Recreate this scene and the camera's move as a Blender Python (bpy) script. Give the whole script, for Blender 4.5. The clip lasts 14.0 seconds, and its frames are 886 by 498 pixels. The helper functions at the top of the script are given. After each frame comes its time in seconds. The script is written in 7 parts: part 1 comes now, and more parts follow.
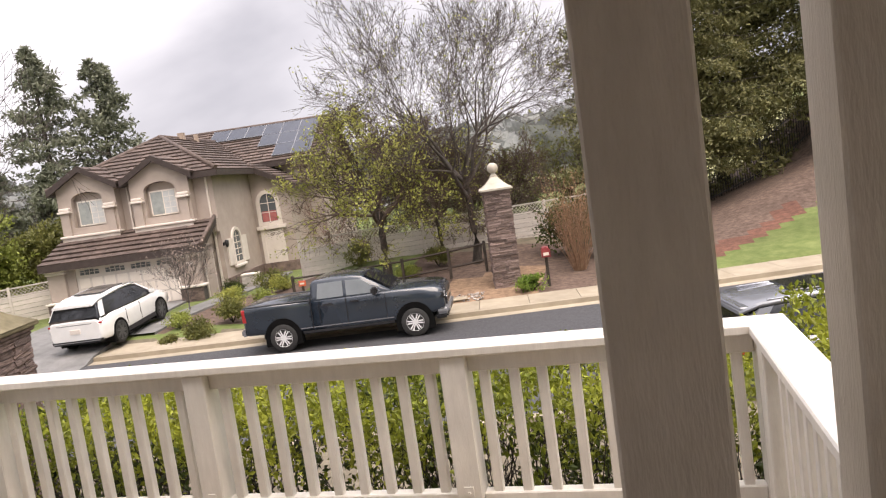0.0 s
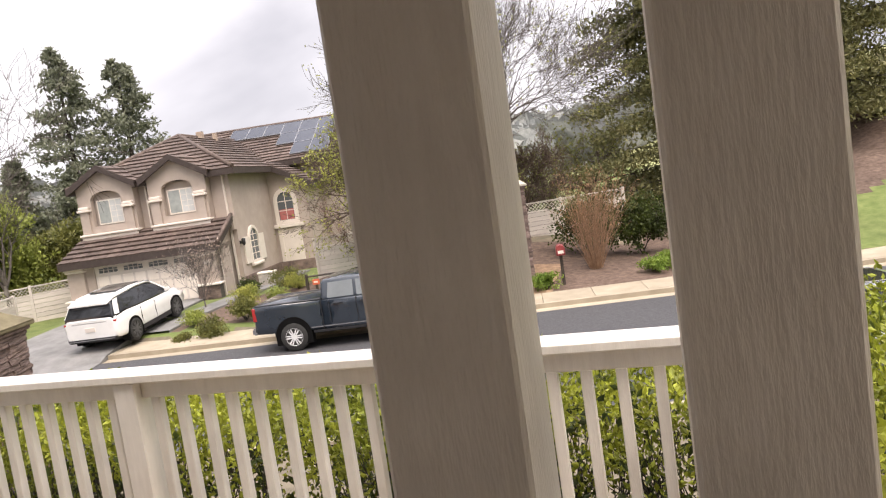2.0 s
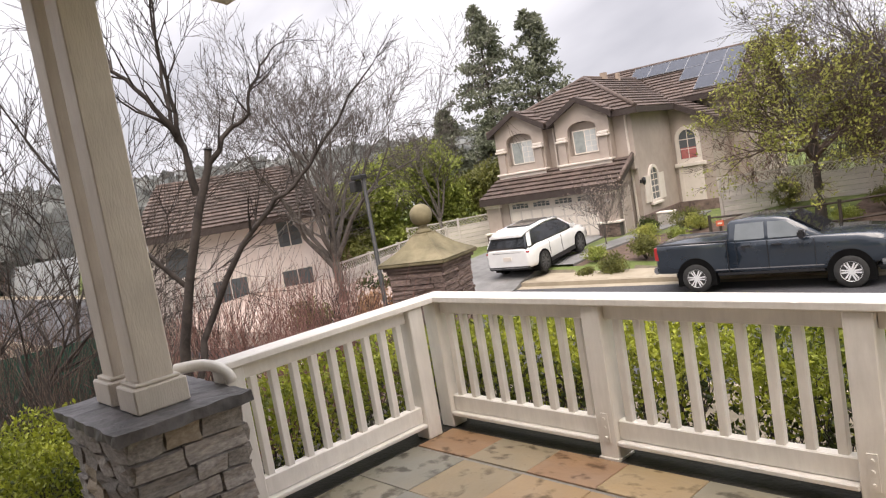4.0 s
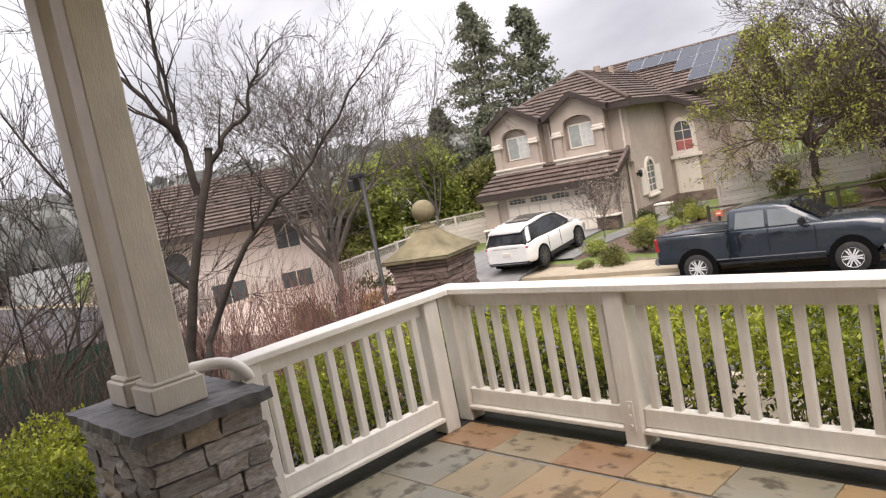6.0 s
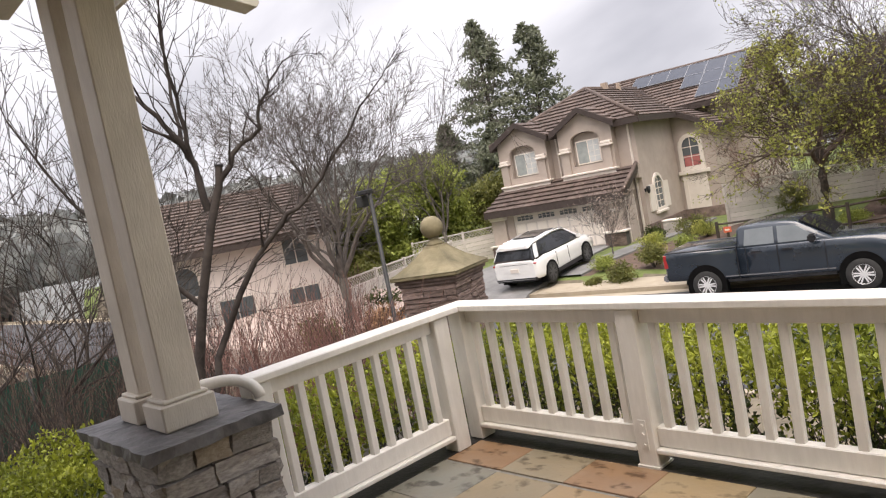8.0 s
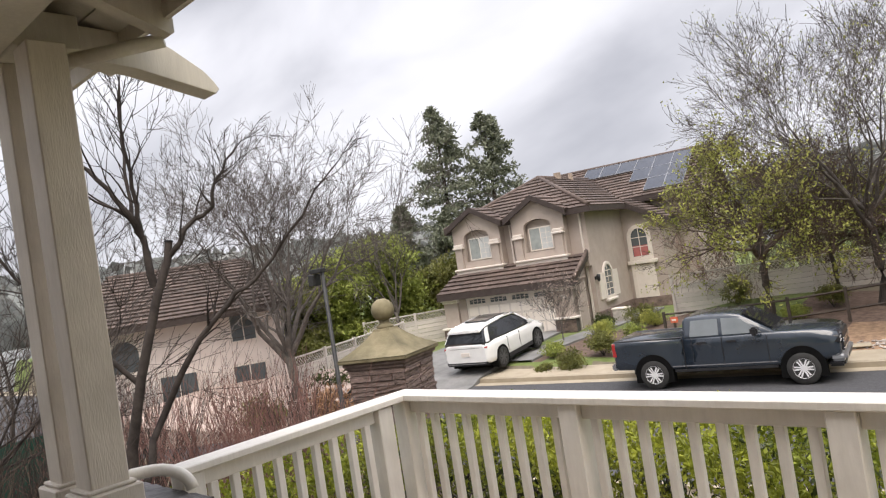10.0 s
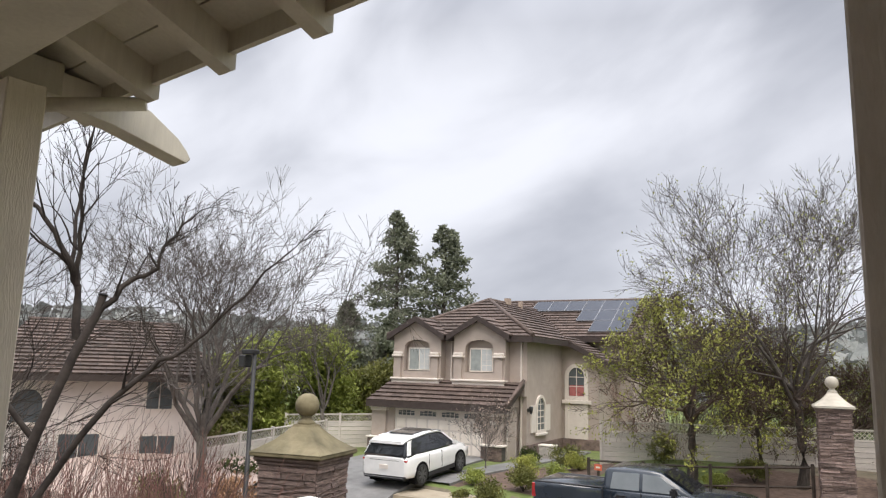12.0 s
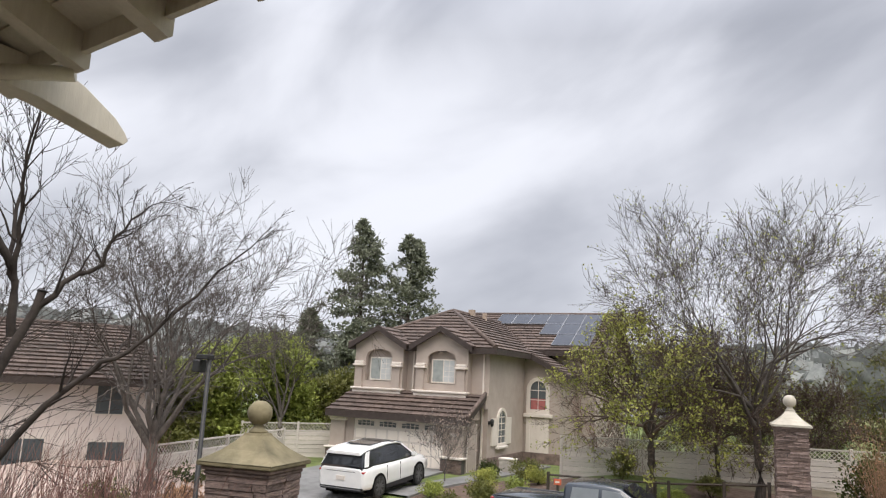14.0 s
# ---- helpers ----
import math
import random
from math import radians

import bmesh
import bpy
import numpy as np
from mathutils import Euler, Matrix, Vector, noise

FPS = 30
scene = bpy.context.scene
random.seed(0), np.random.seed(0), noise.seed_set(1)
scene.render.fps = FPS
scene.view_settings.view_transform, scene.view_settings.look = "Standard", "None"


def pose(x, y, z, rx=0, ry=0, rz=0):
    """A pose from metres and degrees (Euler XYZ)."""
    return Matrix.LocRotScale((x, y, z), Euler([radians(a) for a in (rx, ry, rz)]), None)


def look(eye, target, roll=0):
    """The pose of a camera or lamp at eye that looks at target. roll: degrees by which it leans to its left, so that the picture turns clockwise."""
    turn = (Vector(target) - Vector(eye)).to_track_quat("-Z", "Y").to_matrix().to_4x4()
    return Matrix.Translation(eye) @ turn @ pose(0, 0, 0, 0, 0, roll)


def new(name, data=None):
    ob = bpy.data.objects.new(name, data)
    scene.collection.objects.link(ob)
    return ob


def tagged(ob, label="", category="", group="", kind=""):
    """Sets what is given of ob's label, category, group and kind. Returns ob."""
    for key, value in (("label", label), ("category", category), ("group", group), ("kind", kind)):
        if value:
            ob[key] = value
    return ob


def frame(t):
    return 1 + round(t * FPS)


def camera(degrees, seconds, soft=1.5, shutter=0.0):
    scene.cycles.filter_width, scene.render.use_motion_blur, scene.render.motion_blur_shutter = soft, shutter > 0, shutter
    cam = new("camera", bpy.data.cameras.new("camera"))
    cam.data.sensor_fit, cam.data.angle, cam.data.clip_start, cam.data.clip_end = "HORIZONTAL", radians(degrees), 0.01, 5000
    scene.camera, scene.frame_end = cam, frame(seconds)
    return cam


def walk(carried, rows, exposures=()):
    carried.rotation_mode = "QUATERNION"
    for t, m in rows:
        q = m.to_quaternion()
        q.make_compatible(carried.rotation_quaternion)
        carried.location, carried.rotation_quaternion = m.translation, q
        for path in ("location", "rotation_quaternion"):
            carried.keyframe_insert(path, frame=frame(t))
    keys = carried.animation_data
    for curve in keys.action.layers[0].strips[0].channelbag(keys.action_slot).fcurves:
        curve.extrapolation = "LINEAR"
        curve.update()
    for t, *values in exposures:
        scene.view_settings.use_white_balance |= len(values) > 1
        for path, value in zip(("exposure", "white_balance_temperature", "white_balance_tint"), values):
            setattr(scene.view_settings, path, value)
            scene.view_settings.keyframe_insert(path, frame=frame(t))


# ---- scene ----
cam = camera(63.19, 14.0, 1.2)
PATH = [
    (0.0, pose(3.600, -3.217, 1.704, 84.07, 8.06, 13.90)),
    (0.5, pose(3.667, -3.105, 1.698, 87.53, 9.16, 7.84)),
    (1.0, pose(3.786, -3.081, 1.700, 87.94, 7.92, 4.81)),
    (1.5, pose(3.834, -2.981, 1.644, 86.05, 6.42, 8.86)),
    (2.0, pose(3.888, -2.877, 1.634, 84.18, 8.29, 15.85)),
    (2.5, pose(3.937, -3.005, 1.654, 83.43, 11.27, 27.18)),
    (3.0, pose(3.913, -3.198, 1.702, 83.91, 11.04, 40.85)),
    (3.2, pose(3.888, -3.254, 1.718, 84.30, 10.32, 45.90)),
    (5.3, pose(3.674, -3.350, 1.687, 84.19, 9.33, 46.89)),
    (5.5, pose(3.659, -3.365, 1.681, 84.14, 10.08, 46.54)),
    (6.0, pose(3.654, -3.349, 1.678, 84.06, 11.06, 46.18)),
    (6.5, pose(3.646, -3.342, 1.671, 84.19, 11.68, 46.27)),
    (7.0, pose(3.617, -3.334, 1.678, 84.51, 11.72, 46.78)),
    (7.2, pose(3.607, -3.339, 1.682, 84.73, 11.66, 47.03)),
    (9.3, pose(3.692, -3.367, 1.690, 87.85, 9.76, 45.07)),
    (9.5, pose(3.670, -3.352, 1.687, 88.67, 9.90, 44.44)),
    (10.0, pose(3.681, -3.351, 1.737, 91.18, 8.95, 43.09)),
    (10.5, pose(3.705, -3.354, 1.776, 93.79, 7.33, 42.14)),
    (11.0, pose(3.731, -3.356, 1.785, 95.91, 4.55, 41.13)),
    (11.5, pose(3.731, -3.357, 1.770, 97.74, 1.40, 39.88)),
    (12.0, pose(3.716, -3.348, 1.776, 99.42, -1.51, 38.16)),
    (12.5, pose(3.714, -3.346, 1.786, 100.90, -3.32, 36.52)),
    (13.0, pose(3.703, -3.341, 1.790, 101.56, -3.88, 35.47)),
    (13.5, pose(3.714, -3.339, 1.784, 101.02, -3.45, 35.22)),
    (13.9, pose(3.706, -3.330, 1.782, 99.85, -3.30, 35.62)),
    (14.0, pose(3.575, -3.090, 1.760, 100.39, -2.78, 35.23)),
]
walk(cam, PATH, [(0.0, 0.52, 6800, 17), (1.0, 0.72, 6800, 17), (1.8, 0.72, 6800, 16), (3.0, 0.50, 6700, 15), (7.0, 0.46, 6650, 15), (9.5, 0.36, 6550, 13), (10.5, 0.30, 6450, 12), (11.5, 0.24, 6350, 11), (14.0, 0.18, 6350, 11)])

# ---- world and light: an overcast winter day ----
SUN_EL, SUN_ROT = radians(62), radians(135)
world = bpy.data.worlds.new("overcast_sky")
scene.world = world
world.use_nodes = True
wn, wl = world.node_tree.nodes, world.node_tree.links
wn.clear()
w_out = wn.new("ShaderNodeOutputWorld")
w_sky = wn.new("ShaderNodeTexSky")
w_sky.sky_type, w_sky.sun_disc = "NISHITA", False
w_sky.sun_elevation, w_sky.sun_rotation = SUN_EL, SUN_ROT
w_bg1 = wn.new("ShaderNodeBackground")
w_bg1.inputs[1].default_value = 0.05
wl.new(w_sky.outputs[0], w_bg1.inputs[0])
w_tc = wn.new("ShaderNodeTexCoord")
# long cloud bands that climb from left to right over the street
w_turn = wn.new("ShaderNodeMapping")
w_turn.inputs["Rotation"].default_value = (0, 0, radians(-37))
wl.new(w_tc.outputs["Generated"], w_turn.inputs[0])
w_tilt = wn.new("ShaderNodeMapping")
w_tilt.inputs["Rotation"].default_value = (0, radians(27), 0)
wl.new(w_turn.outputs[0], w_tilt.inputs[0])
w_map = wn.new("ShaderNodeMapping")
w_map.inputs["Scale"].default_value = (1.15, 0.95, 2.5)
w_map.inputs["Location"].default_value = (0.6, 0.25, 0.9)
wl.new(w_tilt.outputs[0], w_map.inputs[0])
w_n = wn.new("ShaderNodeTexNoise")
w_n.inputs["Scale"].default_value, w_n.inputs["Detail"].default_value = 1.9, 7
w_n.inputs["Roughness"].default_value, w_n.inputs["Distortion"].default_value = 0.44, 0.35
wl.new(w_map.outputs[0], w_n.inputs["Vector"])
w_r = wn.new("ShaderNodeValToRGB")
w_r.color_ramp.elements[0].position, w_r.color_ramp.elements[0].color = 0.31, (0.44, 0.455, 0.505, 1)
w_r.color_ramp.elements[1].position, w_r.color_ramp.elements[1].color = 0.67, (0.93, 0.94, 0.99, 1)
w_r.color_ramp.interpolation = "EASE"
wl.new(w_n.outputs[0], w_r.inputs[0])
w_bg2 = wn.new("ShaderNodeBackground")
# an overcast sky is brighter overhead than near the horizon
w_sep = wn.new("ShaderNodeSeparateXYZ")
wl.new(w_tc.outputs["Generated"], w_sep.inputs[0])
w_grad = wn.new("ShaderNodeMapRange")
w_grad.inputs[1].default_value, w_grad.inputs[2].default_value = 0.45, 1.0
w_grad.inputs[3].default_value, w_grad.inputs[4].default_value = 0.93, 3.3
wl.new(w_sep.outputs[2], w_grad.inputs[0])
wl.new(w_grad.outputs[0], w_bg2.inputs[1])
wl.new(w_r.outputs[0], w_bg2.inputs[0])
w_mix = wn.new("ShaderNodeMixShader")
w_mix.inputs[0].default_value = 0.93
wl.new(w_bg1.outputs[0], w_mix.inputs[1])
wl.new(w_bg2.outputs[0], w_mix.inputs[2])
wl.new(w_mix.outputs[0], w_out.inputs[0])
sun = new("sun", bpy.data.lights.new("sun", "SUN"))
sun.data.energy, sun.data.angle, sun.data.color = 2.6, radians(50), (1, 0.90, 0.77)
sun.matrix_world = look((5, -5, 13.5), (0, 0, 0))


# ---- materials ----
def surf(name, a, b, scale=8.0, rough=0.7, bump=0.1, fine=60.0, stretch=(1, 1, 1), metal=0.0, rand=0.0, stain=0.0, stain_scale=0.7, spec=0.4, island=0.0):
    """A surface between two colours, with a fine grain and larger stains; rand varies it from object to object, island from piece to piece."""
    m = bpy.data.materials.new(name)
    m.use_nodes = True
    n, l = m.node_tree.nodes, m.node_tree.links
    bs = n["Principled BSDF"]
    tc = n.new("ShaderNodeTexCoord")
    info = n.new("ShaderNodeObjectInfo")
    add = n.new("ShaderNodeVectorMath")
    add.operation = "MULTIPLY_ADD"
    l.new(info.outputs["Random"], add.inputs[0])
    add.inputs[1].default_value = (17, 29, 11)
    l.new(tc.outputs["Object"], add.inputs[2])
    mp = n.new("ShaderNodeMapping")
    mp.inputs["Scale"].default_value = stretch
    l.new(add.outputs[0], mp.inputs[0])
    n1 = n.new("ShaderNodeTexNoise")
    n1.inputs["Scale"].default_value, n1.inputs["Detail"].default_value, n1.inputs["Roughness"].default_value = scale, 7, 0.62
    l.new(mp.outputs[0], n1.inputs["Vector"])
    ramp = n.new("ShaderNodeValToRGB")
    ramp.color_ramp.elements[0].position, ramp.color_ramp.elements[0].color = 0.33, (*a, 1)
    ramp.color_ramp.elements[1].position, ramp.color_ramp.elements[1].color = 0.67, (*b, 1)
    l.new(n1.outputs[0], ramp.inputs[0])
    col = ramp.outputs[0]
    if stain:
        n2 = n.new("ShaderNodeTexNoise")
        n2.inputs["Scale"].default_value, n2.inputs["Detail"].default_value = stain_scale, 5
        l.new(add.outputs[0], n2.inputs["Vector"])
        mr = n.new("ShaderNodeMapRange")
        mr.inputs[1].default_value, mr.inputs[2].default_value = 0.35, 0.7
        mr.inputs[3].default_value, mr.inputs[4].default_value = 1.0, 1.0 - stain
        l.new(n2.outputs[0], mr.inputs[0])
        mul = n.new("ShaderNodeMix")
        mul.data_type, mul.blend_type = "RGBA", "MULTIPLY"
        mul.inputs[0].default_value = 1
        l.new(col, mul.inputs[6])
        l.new(mr.outputs[0], mul.inputs[7])
        col = mul.outputs[2]
    if rand or island:
        hs = n.new("ShaderNodeHueSaturation")
        mr2 = n.new("ShaderNodeMapRange")
        k = rand or island
        mr2.inputs[3].default_value, mr2.inputs[4].default_value = 1 - k, 1 + k
        if rand:
            l.new(info.outputs["Random"], mr2.inputs[0])
        else:
            geo = n.new("ShaderNodeNewGeometry")
            l.new(geo.outputs["Random Per Island"], mr2.inputs[0])
        l.new(mr2.outputs[0], hs.inputs["Value"])
        l.new(col, hs.inputs["Color"])
        col = hs.outputs[0]
    l.new(col, bs.inputs["Base Color"])
    bs.inputs["Roughness"].default_value, bs.inputs["Metallic"].default_value = rough, metal
    bs.inputs["Specular IOR Level"].default_value = spec
    if bump:
        n3 = n.new("ShaderNodeTexNoise")
        n3.inputs["Scale"].default_value, n3.inputs["Detail"].default_value = fine, 4
        l.new(mp.outputs[0], n3.inputs["Vector"])
        bp = n.new("ShaderNodeBump")
        bp.inputs["Strength"].default_value, bp.inputs["Distance"].default_value = bump, 0.01
        l.new(n3.outputs[0], bp.inputs["Height"])
        l.new(bp.outputs[0], bs.inputs["Normal"])
    return m


def slate(name):
    """Flagstone: each tile its own mix of grey-green, ochre and rust, with cloudy veins, wet gloss."""
    m = surf(name, (0.30, 0.29, 0.24), (0.36, 0.27, 0.16), 3.0, 0.27, 0.3, 25, stain=0.35, stain_scale=3.2, spec=0.5)
    n, l = m.node_tree.nodes, m.node_tree.links
    bs = n["Principled BSDF"]
    info = n.new("ShaderNodeObjectInfo")
    rp = n.new("ShaderNodeValToRGB")
    rp.color_ramp.interpolation = "CONSTANT"
    cols = [(0.25, 0.235, 0.18), (0.36, 0.235, 0.115), (0.22, 0.22, 0.19), (0.30, 0.165, 0.085), (0.28, 0.225, 0.145), (0.37, 0.265, 0.14)]
    e = rp.color_ramp.elements
    while len(e) < len(cols):
        e.new(0.5)
    for i, c in enumerate(cols):
        e[i].position, e[i].color = i / len(cols), (*c, 1)
    l.new(info.outputs["Random"], rp.inputs[0])
    old = bs.inputs["Base Color"].links[0].from_socket
    mx = n.new("ShaderNodeMix")
    mx.data_type = "RGBA"
    mx.inputs[0].default_value = 0.72
    l.new(old, mx.inputs[6])
    l.new(rp.outputs[0], mx.inputs[7])
    n4 = n.new("ShaderNodeTexNoise")
    n4.inputs["Scale"].default_value, n4.inputs["Detail"].default_value, n4.inputs["Distortion"].default_value = 8.0, 12, 0.15
    tc = n.new("ShaderNodeTexCoord")
    ad = n.new("ShaderNodeVectorMath")
    ad.operation = "MULTIPLY_ADD"
    l.new(info.outputs["Random"], ad.inputs[0])
    ad.inputs[1].default_value = (31, 7, 3)
    l.new(tc.outputs["Object"], ad.inputs[2])
    l.new(ad.outputs[0], n4.inputs["Vector"])
    r4 = n.new("ShaderNodeValToRGB")
    r4.color_ramp.elements[0].position, r4.color_ramp.elements[0].color = 0.32, (0.16, 0.15, 0.15, 1)
    r4.color_ramp.elements[1].position, r4.color_ramp.elements[1].color = 0.44, (1, 1, 1, 1)
    l.new(n4.outputs[0], r4.inputs[0])
    mu = n.new("ShaderNodeMix")
    mu.data_type, mu.blend_type = "RGBA", "MULTIPLY"
    mu.inputs[0].default_value = 0.68
    l.new(mx.outputs[2], mu.inputs[6])
    l.new(r4.outputs[0], mu.inputs[7])
    l.new(mu.outputs[2], bs.inputs["Base Color"])
    return m


def clear_glass(name, tint=(0.5, 0.55, 0.6), rough=0.03):
    m = surf(name, tint, tint, 1, rough, 0, spec=0.8)
    return m


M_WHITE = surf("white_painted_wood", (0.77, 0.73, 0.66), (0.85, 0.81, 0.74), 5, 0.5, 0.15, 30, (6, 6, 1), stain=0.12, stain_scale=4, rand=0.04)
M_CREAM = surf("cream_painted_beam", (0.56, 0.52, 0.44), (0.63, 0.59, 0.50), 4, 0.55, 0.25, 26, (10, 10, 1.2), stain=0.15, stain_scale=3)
M_TAUPE = surf("rough_sawn_taupe_paint", (0.63, 0.565, 0.48), (0.69, 0.625, 0.535), 5, 0.6, 0.42, 20, (8, 8, 1.3), stain=0.15, stain_scale=3)
M_SLATE = slate("flagstone")
M_BORDER = surf("dark_wet_slate", (0.016, 0.015, 0.014), (0.04, 0.037, 0.033), 6, 0.42, 0.4, 40, spec=0.25)
M_GROUT = surf("grout", (0.16, 0.145, 0.12), (0.24, 0.22, 0.19), 20, 0.8, 0.2)
M_STONE = surf("ledge_stone", (0.24, 0.215, 0.195), (0.48, 0.435, 0.38), 6, 0.75, 0.9, 22, rand=0.3, stain=0.25, stain_scale=5)
M_STONE_TAN = surf("tan_ledge_stone", (0.36, 0.29, 0.21), (0.50, 0.42, 0.32), 6, 0.75, 0.9, 22, rand=0.2, stain=0.25, stain_scale=5)
M_STONE_RED = surf("brown_ledge_stone", (0.10, 0.075, 0.068), (0.26, 0.19, 0.165), 4, 0.8, 0.9, 18, rand=0.35)
M_CAPSLATE = surf("grey_cap_slate", (0.065, 0.062, 0.063), (0.19, 0.178, 0.175), 7, 0.5, 1.0, 18, stain=0.3, stain_scale=4)
M_CAPCAST = surf("mossy_cast_stone", (0.14, 0.12, 0.065), (0.27, 0.23, 0.14), 3, 0.8, 0.4, 40, stain=0.4, stain_scale=2)
M_CAPPALE = surf("pale_cast_stone", (0.46, 0.42, 0.35), (0.60, 0.56, 0.48), 3, 0.8, 0.3, 40, stain=0.2, stain_scale=2)
M_MORTAR = surf("mortar", (0.06, 0.055, 0.05), (0.12, 0.11, 0.10), 20, 0.9, 0.3)
M_STEEL = surf("galvanised_steel", (0.5, 0.5, 0.5), (0.62, 0.62, 0.62), 12, 0.4, 0.05, metal=0.9)
M_BLACK = surf("black_rubber", (0.012, 0.012, 0.013), (0.025, 0.025, 0.025), 20, 0.7, 0.1)
M_DARK = surf("dark_trim", (0.015, 0.015, 0.017), (0.03, 0.03, 0.032), 10, 0.35, 0.0)
M_ASPHALT = surf("asphalt", (0.05, 0.05, 0.054), (0.085, 0.085, 0.09), 14, 0.75, 0.3, 90, stain=0.2, stain_scale=0.15)
M_CONCRETE = surf("pale_concrete", (0.320, 0.272, 0.200), (0.416, 0.360, 0.272), 1.5, 0.85, 0.2, 50, stain=0.2, stain_scale=0.5)
M_CONCGREY = surf("grey_concrete", (0.17, 0.17, 0.165), (0.26, 0.255, 0.25), 1.5, 0.8, 0.2, 50, stain=0.25, stain_scale=0.6)
M_EARTH = surf("bare_soil", (0.18, 0.115, 0.075), (0.37, 0.25, 0.16), 5, 0.95, 0.6, 12, stain=0.2)
M_LAWN = surf("lawn_ground", (0.10, 0.14, 0.035), (0.18, 0.215, 0.07), 2.5, 0.95, 0.8, 30, stain=0.3, stain_scale=0.35)
M_BARK = surf("bark", (0.03, 0.025, 0.021), (0.085, 0.07, 0.06), 9, 0.9, 0.8, 20, (3, 3, 0.6))
M_BARKGREY = surf("grey_bark", (0.10, 0.09, 0.08), (0.20, 0.18, 0.16), 9, 0.9, 0.6, 20, (3, 3, 0.6))
M_STUCCO = surf("taupe_stucco", (0.42, 0.355, 0.31), (0.475, 0.405, 0.355), 2, 0.9, 0.3, 40, stain=0.1, stain_scale=0.4)
M_STUCCO_LT = surf("pale_trim_stucco", (0.66, 0.60, 0.54), (0.73, 0.67, 0.61), 3, 0.85, 0.15, 40)
M_STUCCO_PINK = surf("pink_beige_stucco", (0.68, 0.60, 0.56), (0.76, 0.69, 0.65), 2, 0.9, 0.3, 40, stain=0.1, stain_scale=0.4)
M_FASCIA = surf("dark_brown_fascia", (0.042, 0.03, 0.027), (0.065, 0.05, 0.044), 5, 0.6, 0.1)
M_ROOF = surf("brown_roof_tile", (0.085, 0.062, 0.053), (0.165, 0.122, 0.103), 5, 0.75, 0.4, 20, island=0.25, stain=0.3, stain_scale=0.4)
M_FENCE = surf("greige_fence_board", (0.54, 0.495, 0.45), (0.64, 0.59, 0.54), 4, 0.8, 0.3, 20, (1, 1, 5), rand=0.1)
M_FENCEDARK = surf("dark_brown_fence", (0.035, 0.028, 0.022), (0.07, 0.055, 0.045), 5, 0.8, 0.2)
M_IRON = surf("black_iron", (0.012, 0.012, 0.012), (0.03, 0.03, 0.03), 8, 0.5, 0.0)
M_GLASS = clear_glass("window_glass", (0.10, 0.115, 0.125))
M_BLIND = surf("pale_blind", (0.27, 0.30, 0.29), (0.40, 0.43, 0.42), 3, 0.3, 0.0)


# ---- mesh helpers ----
def bm_new():
    return bmesh.new()


def box(bm, x0, x1, y0, y1, z0, z1, m=None):
    v = [bm.verts.new((x, y, z)) for z in (z0, z1) for y in (y0, y1) for x in (x0, x1)]
    for q in ((0, 2, 3, 1), (4, 5, 7, 6), (0, 1, 5, 4), (2, 6, 7, 3), (0, 4, 6, 2), (1, 3, 7, 5)):
        bm.faces.new([v[i] for i in q])
    if m is not None:
        bmesh.ops.transform(bm, matrix=m, verts=v)
    return v


def bevel(bm, w, seg=1):
    bmesh.ops.bevel(bm, geom=bm.edges[:], offset=w, segments=seg, affect="EDGES", clamp_overlap=True)
    return bm


def tube(bm, p, q, r0, r1, n=8, caps=True):
    p, q = Vector(p), Vector(q)
    m = (q - p).to_track_quat("Z", "Y").to_matrix()
    rings = []
    for c, r in ((p, r0), (q, r1)):
        rings.append([bm.verts.new(c + m @ Vector((r * math.cos(6.2832 * i / n), r * math.sin(6.2832 * i / n), 0))) for i in range(n)])
    for i in range(n):
        f = bm.faces.new((rings[0][i], rings[0][(i + 1) % n], rings[1][(i + 1) % n], rings[1][i]))
        f.smooth = n > 6
    if caps:
        bm.faces.new(rings[0][::-1])
        bm.faces.new(rings[1])


def lathe(bm, prof, n=20, centre=(0, 0)):
    rings = []
    for r, z in prof:
        rings.append([bm.verts.new((centre[0] + r * math.cos(6.2832 * i / n), centre[1] + r * math.sin(6.2832 * i / n), z)) for i in range(n)])
    for a, b in zip(rings, rings[1:]):
        for i in range(n):
            bm.faces.new((a[i], a[(i + 1) % n], b[(i + 1) % n], b[i])).smooth = True
    bm.faces.new(rings[0][::-1])
    bm.faces.new(rings[-1])


def prism(bm, pts, axis, a, b):
    """A flat outline pushed along an axis from a to b; the points are the two other coordinates, in order."""
    def put(p, c):
        return {"x": (c, p[0], p[1]), "y": (p[0], c, p[1]), "z": (p[0], p[1], c)}[axis]
    r0 = [bm.verts.new(put(p, a)) for p in pts]
    r1 = [bm.verts.new(put(p, b)) for p in pts]
    n = len(pts)
    for i in range(n):
        bm.faces.new((r0[i], r0[(i + 1) % n], r1[(i + 1) % n], r1[i]))
    bm.faces.new(r0[::-1])
    bm.faces.new(r1)
    bmesh.ops.recalc_face_normals(bm, faces=bm.faces[:])


def part(name, bm, material, parent=None, label=""):
    me = bpy.data.meshes.new(name)
    bm.to_mesh(me)
    bm.free()
    me.materials.append(material)
    ob = new(name, me)
    ob.parent = parent
    return tagged(ob, label)


